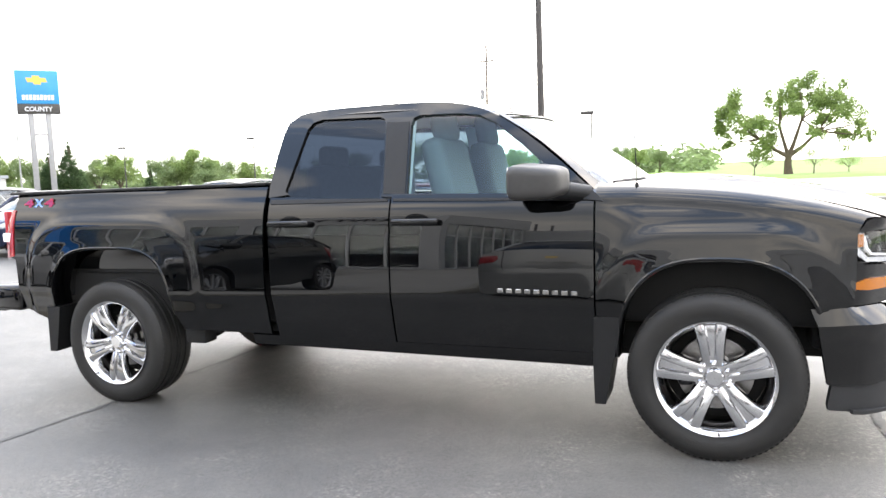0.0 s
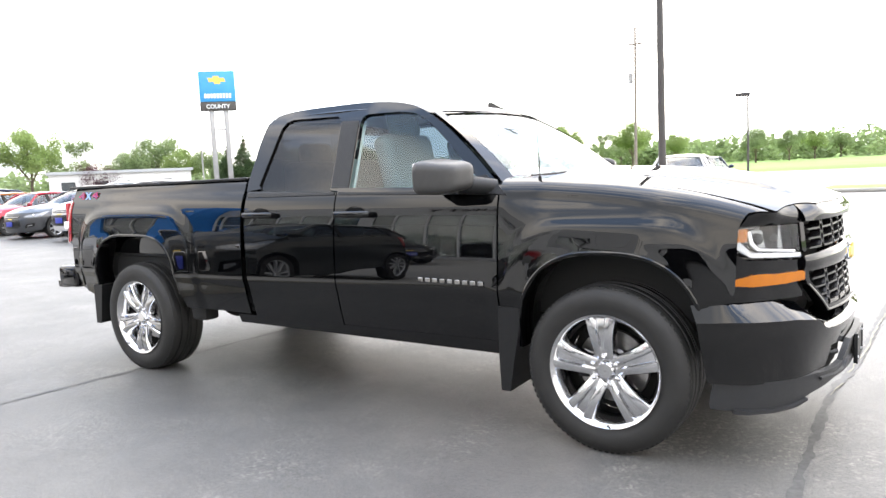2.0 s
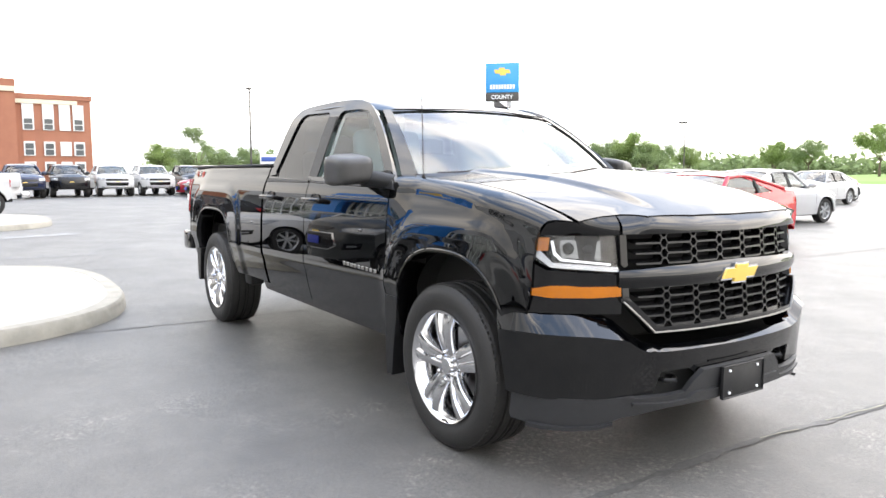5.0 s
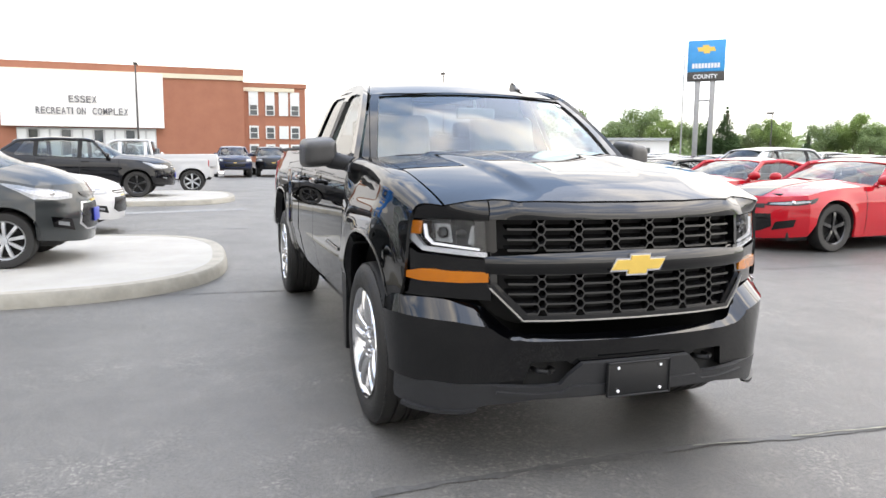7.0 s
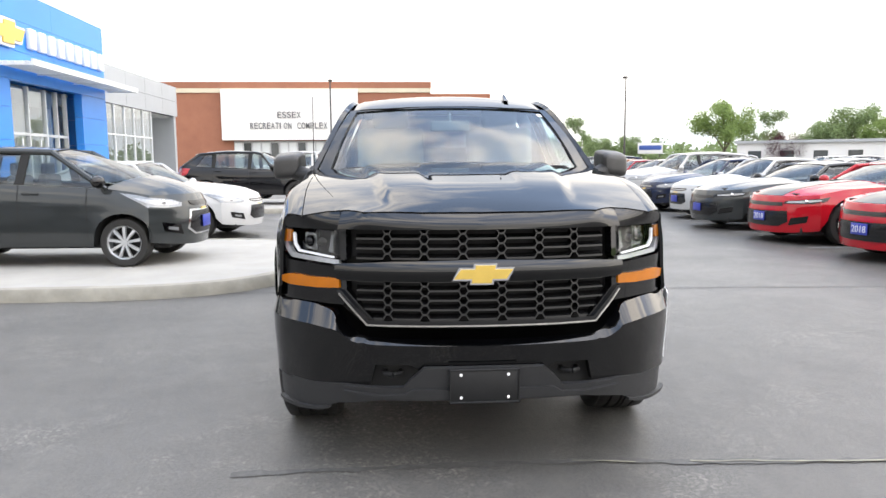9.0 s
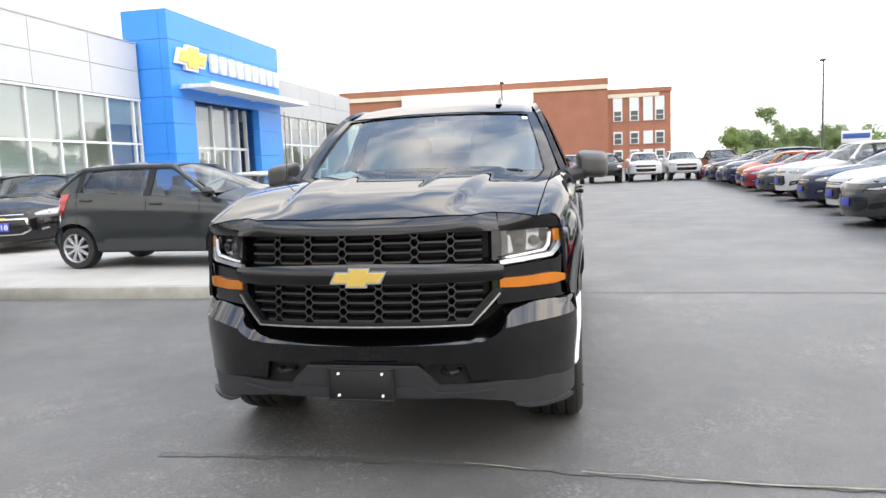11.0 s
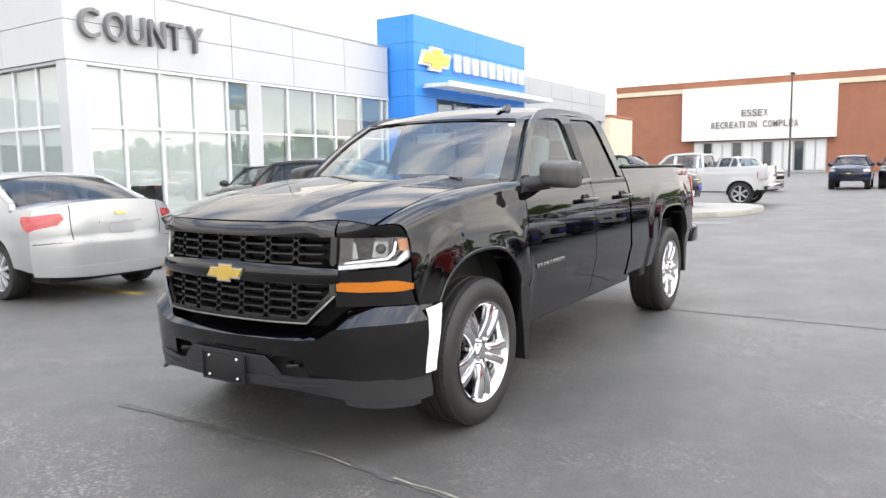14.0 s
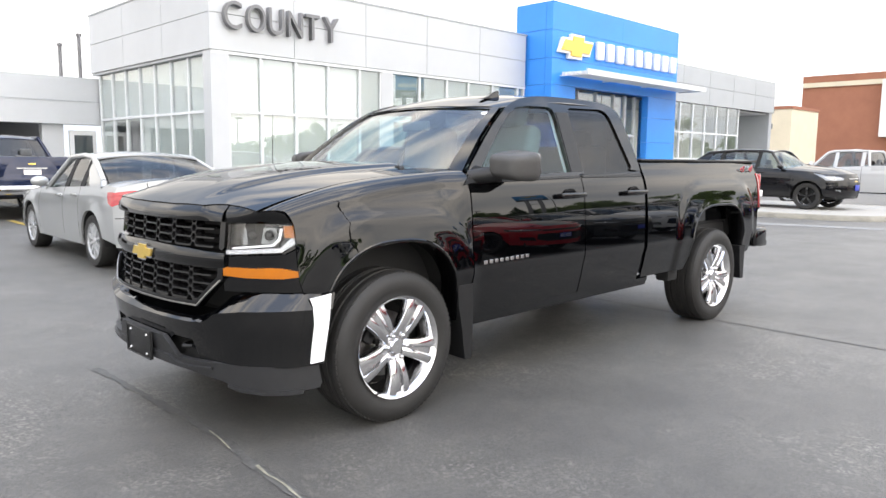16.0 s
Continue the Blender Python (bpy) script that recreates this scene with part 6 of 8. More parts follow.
def build_car(name, kind, color, label, category="car", rim="rim_silver", spokes=7, tag=True, group="", lamp="lamp_clear"):
    K = KINDS[kind]
    nose, tail, wb, R, hw, sill = K["nose"], K["tail"], K["wb"], K["R"], K["hw"], K["sill"]
    root = holder(name, label, category, group)
    rim_mat = rim
    P = lambda nm, bm, mt, parent=root, lb="", sm=True: part(nm, bm, mt, parent, lb, sm)
    sh = lambda x: smooth_table([(a, b) for a, b in sorted(K["sh"])], x)[0]
    aw = R + 0.055
    big = 1 if kind == "pickup" else 0

    def half(x, z):
        top = sh(x)
        t = clamp((z - sill) / max(top - sill, 0.1))
        y = hw * (0.945 + 0.055 * math.sin(math.pi * clamp(t * 0.80 + 0.12)))
        y -= 0.13 * hw * sstep(nose - 0.65, nose, x) ** 1.5 + 0.11 * hw * sstep(tail + 0.55, tail, x) ** 1.5
        for xc in (0, -wb):
            d = math.hypot(x - xc, z - R) / aw
            y += 0.018 * (1 - sstep(1.0, 1.35, d))
        y += 0.010 * math.exp(-((t - 0.72) / 0.06) ** 2) - 0.02 * sstep(0.86, 1.0, t)
        return y

    nd = min(0.36, nose - aw - 0.05)
    td = 0.26
    xn, xs2 = nose - 0.09, tail + 0.06
    xe, xr = xn - nd, xs2 + td
    hood_c = lambda x: smooth_table(sorted(K["hood"]), x)[0]
    dk = K["deck"] if not big else sh(xr)

    def fmap(out):
        """Nose: u across from -1 to 1, t from the lower lip (0) to the hood's edge (1)."""
        def f(u, t):
            top = sh(xe) + (hood_c(xn) - sh(xe) + 0.025) * (1 - abs(u) ** 2.6)
            z0 = sill - 0.02 + 0.06 * abs(u) ** 3
            z = z0 + (top - z0) * t
            x = xn + 0.09 * (1 - abs(t - 0.42) ** 2.2 / 0.58 ** 2.2 * (1.0 if t > 0.42 else 0.6)) * (1 - abs(u) ** 3) - nd * abs(u) ** 2.6
            k = 0.35 * abs(u) ** 4
            return (x + out * (1 - k), u * (half(xe, min(z, sh(xe))) + out * k), z)
        return f

    def bmap(out):
        """Tail: u across, t from the lower edge (0) to the lid's edge (1)."""
        def f(u, t):
            top = sh(xr) + (max(dk, sh(xr)) - sh(xr) + 0.02 * (1 - big)) * (1 - abs(u) ** 2.6)
            z0 = sill + 0.03 + 0.03 * abs(u) ** 3
            z = z0 + (top - z0) * t
            prof = 0.06 * (1 - abs(t - 0.40) ** 2 / 0.36 * (1.0 if t > 0.40 else 0.6)) + 0.018 * (1 - sstep(0.46, 0.50, t))
            x = xs2 - prof * (1 - abs(u) ** 3) + td * abs(u) ** 2.8
            k = 0.35 * abs(u) ** 4
            return (x - out * (1 - k), u * (half(xr, min(z, sh(xr))) + out * k), z)
        return f

    for s in (-1, 1):
        o = [(xe, sill + 0.04), (xe, sh(xe))]
        o += [(xe + (xr - xe) * i / 24, sh(xe + (xr - xe) * i / 24)) for i in range(1, 24)]
        o += [(xr, sh(xr)), (xr, sill + 0.10)]
        o += arc(-wb, R, aw, aw, 2.2, 172, 8, 14)
        o += [(-wb + aw + 0.012, sill), (-aw - 0.012, sill)]
        o += arc(0, R, aw, aw, 2.2, 172, 8, 14)
        o = [(x, max(z, sill)) for x, z in o]
        side = P("body_side", sheet(o, lambda x, z: (x, s * half(x, z), z), (0.09, 0.05), 0.03, (-1.4, 0, 0.6)), color)
        for xc in (0, -wb):
            b = bmesh.new()
            prev = None
            for x, z in arc(xc, R, aw, aw, 2.2, 185, -5, 16):
                ring = [b.verts.new((x, s * y, z)) for y in (half(x, z) - 0.02, hw - 0.35)]
                if prev:
                    b.faces.new((prev[0], prev[1], ring[1], ring[0]))
                prev = ring
            P("wheel_liner", b, "underbody")
        # seams and handles
        doors = [K.get("door", K["ws"][0] - 0.06), K["ws"][2] - 0.28] + ([K["roof"][0] + (0.10 if kind != "suv" else 0.55)] if K["n"] > 1 else [])
        if K["n"] == 1:
            doors = [K["ws"][0] - 0.05, K["roof"][0] - 0.05]
        for x in doors:
            b = bmesh.new()
            prev = None
            for i in range(12):
                z = sill + 0.10 + (sh(x) - sill - 0.10) * i / 11
                ring = [b.verts.new((x + dx, s * (half(x, z) + 0.0025), z)) for dx in (-0.005, 0.005)]
                if prev:
                    b.faces.new((prev[0], prev[1], ring[1], ring[0]))
                prev = ring
            P("door_seam", b, "seam", side)
        for x in doors[1:]:
            b = bmesh.new()
            z = sh(x) - 0.11
            box(b, (x + 0.06, s * half(x, z) - 0.012, z - 0.014), (x + 0.25, s * half(x, z) + 0.026 * s + 0.006, z + 0.014), 0.008)
            P("door_handle", b, color, side)
        # side glass with pillars
        (xb, zb, xt, zt), (xk, zk), (xq, zq) = K["ws"], K["roof"], K["rw"]
        lean = 0.42
        def gmap(x, z, off=0.0):
            zz = max(z - sh(clamp(x, tail, nose)), 0)
            return (x, s * (half(clamp(x, tail, nose), sh(clamp(x, tail, nose))) - 0.02 - lean * zz - 0.12 * zz * zz + off), z)
        eps = 0.05
        tz = K["top"] - 0.07
        outer = [(xb - 0.30, sh(xb - 0.3) - 0.01), (xt + 0.05, zt - 0.045), (xt - 0.15, tz - 0.015), ((xt + xk) / 2, tz), (xk + 0.12, zk - 0.04), (xq + 0.14, sh(xq) + 0.04), (xq + 0.2, sh(xq) - 0.01)]
        if kind == "pickup":
            outer = outer[:4] + [(xk, tz - 0.01), (xq + 0.03, sh(xq) - 0.01)]
        gl = P("side_window", sheet(outer, lambda x, z: gmap(x, z), (0.12, 0.08), 0, (-1.4, 0, 0.9)), "car_glass", side)
        rails = [outer[0], outer[1], outer[2], outer[3], outer[4], outer[5]]
        if kind != "pickup":
            rails.append((xq + 0.10, sh(xq) - 0.03))
            P("rear_pillar", sheet([(xk + 0.16, zk - 0.035), (xq + 0.14, sh(xq) + 0.04), (xq + 0.12, sh(xq) - 0.01), (xq + 0.50 + 0.1 * (kind == "sedan"), sh(xq + 0.5) - 0.01), (xk + 0.30, zk - 0.04)], lambda x, z: gmap(x, z, 0.008), (0.08, 0.06), 0.01, (-1.4, 0, 0.9)), color, side)
        b = bmesh.new()
        for (x0, z0), (x1, z1) in zip(rails, rails[1:]):
            p, q = Vector(gmap(x0, z0, 0.008)), Vector(gmap(x1, z1, 0.008))
            tube(b, p, q, 0.045 if big else 0.038, segs=8)
        P("window_rail", b, color, side)
        for x in doors[1:]:
            if x > xk - 0.35 and x < xt:
                p, q = Vector(gmap(x, sh(x), 0.002)), Vector(gmap(x + 0.02, tz - 0.02, 0.002))
                b = bmesh.new()
                d = (q - p)
                box(b, (-0.055, -0.012, -d.length / 2), (0.055, 0.012, d.length / 2), 0.004, 1, Matrix.Translation((p + q) / 2) @ d.to_track_quat("Z", "X").to_matrix().to_4x4() @ Matrix.Rotation(radians(90), 4, "Z"))
                P("door_pillar", b, "seam" if kind != "pickup" else color, side)
        # mirror
        b = bmesh.new()
        bmesh.ops.create_uvsphere(b, u_segments=16, v_segments=10, radius=1)
        mz, mx, my = sh(xb - 0.3) + 0.09, xb - 0.34, half(xb - 0.3, sh(xb - 0.3)) + 0.10
        for v in b.verts:
            v.co = Vector((mx + v.co.x * 0.07, s * (my + v.co.y * 0.12), mz + v.co.z * (0.075 + 0.03 * big)))
        tube(b, (mx, s * (my - 0.05), mz - 0.02), (mx - 0.02, s * (my - 0.20), mz - 0.08), 0.03, segs=8)
        P("mirror", b, color if color != "paint_charcoal" else "black_gloss", side)
        # lamps: p below 0 runs back along the fender, above 0 round the corner of the nose
        def lampmap(p, t, out=0.007):
            if p <= 0:
                x = xe + p
                z = sill + (sh(x) - sill) * t
                return (x, s * (half(x, z) + out), z)
            x, y, z = fmap(out)(1 - p, t)
            return (x, s * y, z)

        def tailmap(p, t, out=0.007):
            if p <= 0:
                x = xr - p
                z = sill + (sh(x) - sill) * t
                return (x, s * (half(x, z) + out), z)
            x, y, z = bmap(out)(1 - p, t)
            return (x, s * y, z)
        HL = {"pickup": [(-0.06, 0.97), (0.0, 0.97), (0.30, 0.93), (0.32, 0.70), (0.0, 0.70), (-0.05, 0.74)], "coupe": [(-0.16, 0.90), (0.0, 0.90), (0.46, 0.87), (0.50, 0.80), (0.10, 0.77), (-0.10, 0.82)]}.get(kind, [(-0.34, 0.955), (-0.15, 0.965), (0.0, 0.955), (0.26, 0.90), (0.40, 0.83), (0.38, 0.76), (0.16, 0.735), (0.0, 0.76), (-0.14, 0.85)])
        hl = P("headlight", sheet(HL, lampmap, (0.05, 0.04), 0.02, (-1.4, 0, 0.6)), lamp)
        hc = (sum(p for p, t in HL) / len(HL), sum(t for p, t in HL) / len(HL))
        P("lamp_bowl", sheet([(hc[0] + (p - hc[0]) * 0.72 + 0.04, hc[1] + (t - hc[1]) * 0.55) for p, t in HL], lambda p, t: lampmap(p, t, 0.009), (0.05, 0.04), 0.004, (-1.4, 0, 0.6)), "lamp_dark", hl)
        b = bmesh.new()
        bmesh.ops.create_uvsphere(b, u_segments=12, v_segments=8, radius=0.034, matrix=Matrix.Translation(lampmap(0.16, hc[1] - 0.005, -0.012)))
        P("projector", b, "chrome", hl)
        TL = {"pickup": [(-0.04, 0.90), (0.0, 0.90), (0.14, 0.90), (0.14, 0.50), (0.0, 0.50), (-0.04, 0.50)], "coupe": [(-0.05, 0.84), (0.0, 0.84), (0.62, 0.84), (0.62, 0.66), (0.0, 0.66), (-0.05, 0.70)], "suv": [(-0.22, 0.93), (0.0, 0.94), (0.34, 0.90), (0.34, 0.74), (0.0, 0.66), (-0.12, 0.72)], "hatch": [(-0.16, 0.99), (0.0, 0.98), (0.22, 0.96), (0.20, 0.70), (0.0, 0.62), (-0.08, 0.70)]}.get(kind, [(-0.15, 0.905), (-0.06, 0.92), (0.0, 0.92), (0.26, 0.89), (0.30, 0.81), (0.24, 0.73), (0.0, 0.705), (-0.09, 0.75), (-0.14, 0.83)])
        tl = P("tail_light", sheet(TL, tailmap, (0.05, 0.04), 0.02, (-1.4, 0, 0.6)), "red_lens")
        tcn = (sum(p for p, t in TL) / len(TL), sum(t for p, t in TL) / len(TL))
        P("lens_band", sheet([(tcn[0] + (p - tcn[0]) * 0.7, tcn[1] - 0.01 + (t - tcn[1]) * 0.28) for p, t in TL], lambda p, t: tailmap(p, t, 0.011), (0.05, 0.04), 0.004, (-1.4, 0, 0.6)), "lens_pale", tl)
    # nose and tail
    front = P("front_bumper", sheet([(-1, 0), (-0.5, 0), (0.5, 0), (1, 0), (1, 1), (0.5, 1), (0, 1), (-0.5, 1), (-1, 1)], fmap(0), (0.08, 0.06), 0.02, (-1.4, 0, 0.5)), color)
    sh_ = lambda o, out, thick, nm, mt, lb="", pa=None: P(nm, sheet(o, fmap(out), (0.06, 0.05), thick, (-1.4, 0, 0.5)), mt, pa or front, lb)
    mirror_x = lambda pts: pts + [(-u, t) for u, t in reversed(pts)]
    if big:
        gr = [[(0.58, 0.24), (0.62, 0.46), (0.62, 0.52)], [(0.62, 0.66), (0.62, 0.84)], [(0.80, 0.05), (0.82, 0.10)]]
    elif kind == "coupe":
        gr = [[(0.50, 0.74), (0.50, 0.84)], [(0.46, 0.18), (0.62, 0.30), (0.60, 0.60)]]
    else:
        gr = [[(0.30, 0.76), (0.44, 0.80), (0.46, 0.86)], [(0.36, 0.22), (0.50, 0.32), (0.44, 0.66)]]
    if not big:
        for s in (-1, 1):
            fb = sh_([(s * 0.62, 0.20), (s * 0.86, 0.26), (s * 0.88, 0.44), (s * 0.66, 0.40)], 0.006, 0.01, "fog_lamp_bezel", "black_gloss")
            sh_([(s * 0.70, 0.27), (s * 0.82, 0.30), (s * 0.82, 0.36), (s * 0.70, 0.34)], 0.012, 0.006, "fog_lamp", "lamp_clear" if kind != "coupe" else "black_gloss", pa=fb)
    for gi, pts in enumerate(gr):
        o = mirror_x(pts)
        t0, t1 = min(t for u, t in pts), max(t for u, t in pts)
        if kind in ("sedan", "hatch") and gi == 1:
            sh_([(u * 1.09, (t0 + t1) / 2 + (t - (t0 + t1) / 2) * 1.14) for u, t in o], 0.005, 0.01, "grille_surround", "chrome" if color in ("paint_black", "paint_charcoal") else color, "bright grille surround" if color in ("paint_black", "paint_charcoal") else "")
        sh_(o, 0.009, 0.01, "grille", "grille_plastic")
        for k in range(1, 4 if t1 - t0 > 0.2 else 2):
            tt = t0 + (t1 - t0) * k / (4 if t1 - t0 > 0.2 else 2)
            w = lerp_table([(t, u) for u, t in pts], tt)[0] * 0.97
            sh_([(-w, tt - 0.008), (w, tt - 0.008), (w, tt + 0.008), (-w, tt + 0.008)], 0.016, 0.01, "grille_bar", "chrome" if gi == 0 and kind in ("sedan", "suv") else "black_gloss")
    tb = 0.70 if not big else 0.59
    if kind != "coupe":
        P("badge", sheet([(-0.11, tb - 0.02), (0.10, tb - 0.02), (0.12, tb + 0.02), (-0.09, tb + 0.02)], fmap(0.014), (0.06, 0.05), 0.012, (-1.4, 0, 0.5)), "gold", front)
    if tag:
        b = bmesh.new()
        xp, _, zp = fmap(0)(0, 0.44 if not big else 0.16)
        box(b, (xp + 0.016, -0.15, zp - 0.075), (xp + 0.03, 0.15, zp + 0.075), 0.004)
        tg = P("show_plate", b, "tag_blue", front, "blue display plate")
        if tag == 2:
            text_mesh("plate_text", "2018", 0.13, 0.004, "letter_white", tg, pose(xp + 0.032, -0.13, zp - 0.045, 90, 0, 90), width=0.26)
    rear = P("rear_bumper", sheet([(-1, 0), (-0.5, 0), (0.5, 0), (1, 0), (1, 1), (0.5, 1), (0, 1), (-0.5, 1), (-1, 1)], bmap(0), (0.08, 0.06), 0.02, (-1.4, 0, 0.5)), color)
    sr = lambda o, out, thick, nm, mt, lb="": P(nm, sheet(o, bmap(out), (0.06, 0.05), thick, (-1.4, 0, 0.5)), mt, rear, lb)
    sr([(-0.80, 0.02), (0.80, 0.02), (0.84, 0.15), (-0.84, 0.15)], 0.006, 0.01, "rear_valance", "dark_plastic" if kind != "sedan" else color)
    sr([(-0.98, 0.478), (0.98, 0.478), (0.98, 0.490), (-0.98, 0.490)], 0.0025, 0.002, "bumper_seam", "seam")
    if not big:
        for s in (-1, 1):
            sr([(s * 0.60, 0.49), (s * 0.61, 0.49), (s * 0.66, 0.98), (s * 0.65, 0.98)], 0.0025, 0.002, "lid_seam", "seam")
    sr([(-0.26, 0.54), (0.26, 0.54), (0.28, 0.68), (-0.28, 0.68)], -0.002, 0.006, "plate_recess", "seam" if color == "paint_black" else color)
    sr([(-0.17, 0.55), (0.17, 0.55), (0.17, 0.665), (-0.17, 0.665)], 0.006, 0.006, "blank_plate", color if kind == "sedan" else "white_film" if not big else "chrome")
    sr([(-0.30, 0.695), (0.30, 0.695), (0.30, 0.725), (-0.30, 0.725)], 0.012, 0.01, "trim_strip", "lamp_dark" if kind != "coupe" else "black_gloss")
    sr([(-0.08, 0.805), (0.07, 0.805), (0.08, 0.835), (-0.07, 0.835)], 0.012, 0.01, "rear_badge", "gold")
    # hood
    (xb, zb, xt, zt), (xk, zk), (xq, zq) = K["ws"], K["roof"], K["rw"]
    def hood_map(x, u):
        w = clamp((x - xe) / (xn - xe))
        e = sh(min(x, xe))
        y = u * (half(min(x, xe), e) - 0.004)
        z = e + (hood_c(x) - e + 0.025) * (1 - abs(u) ** 2.6)
        z += 0.012 * (1 - sstep(0.50, 0.60, abs(u))) * (1 - w)
        return (x - nd * abs(u) ** 2.6 * w, y, z)
    P("hood", sheet([(xn, -1), (xn, 0), (xn, 1), (xe, 1), (xb - 0.32, 1), (xb + 0.0, 0.4), (xb + 0.02, 0), (xb + 0.0, -0.4), (xb - 0.32, -1), (xe, -1)], hood_map, (0.05, 0.07), 0.015, (-1.4, 0, 0.2)), color)
    if kind == "coupe" and color == "paint_red":
        P("hood_stripe", sheet([(xn - 0.02, -0.42), (xn - 0.02, 0.42), (xb - 0.02, 0.36), (xb - 0.02, -0.36)], lambda x, u: tuple(Vector(hood_map(x, u)) + Vector((0, 0, 0.005))), (0.08, 0.08), 0.003, (-1.4, 0, 0.2)), "black_gloss", root, "black stripe over the hood")
    # windscreen, roof, rear glass
    def wmap(u, v):
        x = (xb - 0.30 * abs(u) ** 2.2) + ((xt - 0.06 * abs(u) ** 2) - (xb - 0.30 * abs(u) ** 2.2)) * v
        z = (zb - 0.05 * abs(u) ** 2) + (zt - 0.035 * abs(u) ** 2 - zb + 0.05 * abs(u) ** 2) * v + 0.025 * math.sin(math.pi * v)
        yb2 = half(xb, sh(xb)) - 0.05
        yt2 = half(xt, sh(xt)) - 0.02 - 0.42 * (zt - sh(xt)) - 0.12 * (zt - sh(xt)) ** 2
        return (x, u * (yb2 + (yt2 - yb2) * v), z)
    P("windscreen", sheet([(-1, 0), (1, 0), (1, 1), (-1, 1)], wmap, (0.2, 0.14), 0, (-1.6, 0, 0.7)), "car_glass")
    def edge_y(x, z):
        zz = z - sh(x)
        return half(x, sh(x)) - 0.02 - 0.42 * zz - 0.12 * zz * zz
    def rmap(x, u):
        t = clamp((x - xk) / (xt - xk))
        z = zk + (zt - zk) * t + (K["top"] - max(zt, zk)) * math.sin(math.pi * t) ** 0.8
        return (x, u * (edge_y(clamp(x, tail, nose), z - 0.02) + 0.02), z - 0.045 * abs(u) ** 2.4)
    P("roof", sheet([(xk - 0.02, -1), (xt + 0.02, -1), (xt + 0.03, 0), (xt + 0.02, 1), (xk - 0.02, 1)], rmap, (0.12, 0.14), 0.015, (-1.6, 0, 0.7)), color)
    def qmap(u, v):
        yk, yq = edge_y(xk, zk), half(xq, sh(xq)) - 0.09
        bend = 0.0 if big else 0.12 * abs(u) ** 2.2
        return (xk + (xq - xk) * v + bend, u * (yk + (yq - yk) * v), zk + (zq - zk) * v - 0.03 * abs(u) ** 2 + (0.03 if not big else 0) * math.sin(math.pi * v))
    P("rear_glass", sheet([(-1, 0), (1, 0), (1, 1), (-1, 1)], qmap, (0.2, 0.14), 0, (-1.6, 0, 0.7)), "car_glass_rear")
    if big:
        b = bmesh.new()
        box(b, (tail + 0.10, -hw + 0.12, 0.9), (xq - 0.02, hw - 0.12, 0.96))
        for s in (-1, 1):
            box(b, (tail + 0.10, min(s * (hw - 0.14), s * (hw - 0.02)), 0.9), (xq - 0.04, max(s * (hw - 0.14), s * (hw - 0.02)), 1.32), 0.01)
        box(b, (tail + 0.06, -hw + 0.14, 0.9), (tail + 0.14, hw - 0.14, 1.34), 0.02)
        P("load_bed", b, color)
        b = bmesh.new()
        box(b, (tail - 0.16, -hw + 0.08, 0.55), (tail + 0.06, hw - 0.08, 0.74), 0.03, 3)
        P("step_bumper", b, "chrome" if color != "paint_black" else "dark_plastic")
    else:
        def dmap(x, u):
            e = sh(max(x, xr))
            return (x + td * abs(u) ** 2.8 * clamp((xr - x) / (xr - xs2)), u * (half(max(x, xr), e) - 0.004), e + (max(dk, e) - e + 0.02) * (1 - abs(u) ** 2.6))
        if xq - tail > 0.15:
            P("tail_lid", sheet([(xs2, -1), (xr, -1), (max(xq, xr) + 0.25, -1), (xq + 0.05, -0.5), (xq + 0.02, 0), (xq + 0.05, 0.5), (max(xq, xr) + 0.25, 1), (xr, 1), (xs2, 1), (xs2, 0)], dmap, (0.05, 0.07), 0.015, (-1.4, 0, 0.2)), color)
        else:
            P("tail_lid", sheet([(-1, 0), (1, 0), (1, 1), (-1, 1)], lambda u, v: tuple(Vector((xq + 0.06, u * half(xr, sh(xr)), zq + 0.02)).lerp(Vector(bmap(0)(u, 0.99)), v)), (0.2, 0.2), 0.01, (-1.4, 0, 0.2)), color)
    b = bmesh.new()
    box(b, (tail + 0.3, -hw + 0.2, sill - 0.04), (nose - 0.25, hw - 0.2, sill + 0.12), 0.02)
    box(b, (tail + 0.3, -hw + 0.36, sill), (nose - 0.25, hw - 0.36, sh(-1.0) - 0.1), 0.02)
    P("floor_pan", b, "underbody")
    zs0 = sh(-1.2) - 0.12
    for yy in (-0.36, 0.36):
        for x0 in (xt - 0.42, xt - 1.32) if K["n"] > 1 else (xt - 0.42,):
            b = bmesh.new()
            box(b, (x0 - 0.10, yy - 0.22, zs0 - 0.05), (x0 + 0.03, yy + 0.22, zs0 + 0.235), 0.05, 2)
            box(b, (x0 - 0.10, yy - 0.12, zs0 + 0.22), (x0 - 0.01, yy + 0.12, zs0 + 0.38), 0.03, 2)
            P("seat", b, "cabin")
    b = bmesh.new()
    box(b, (xt + 0.20, -hw + 0.20, sh(xb) - 0.20), (xb - 0.18, hw - 0.20, sh(xb) - 0.01), 0.05, 2)
    P("dashboard", b, "cabin")
    tyre, rim, back = wheel_parts(R, 0.21 + 0.06 * big, rim_mat, spokes)
    first = True
    for x, s in ((0, -1), (0, 1), (-wb, -1), (-wb, 1)):
        w = new("wheel")
        w.parent = root
        w.matrix_basis = pose(x, s * (hw - 0.115 - 0.02 * big), R, 0, 0, 0 if s < 0 else 180)
        for o in (tyre, rim, back):
            c = o if first else new(o.name.split(".")[0], o.data)
            c.parent = w
        first = False
    return root


def place(ob, x, y, z, rz):
    ob.matrix_basis = pose(x, y, z, 0, 0, rz)
    return ob


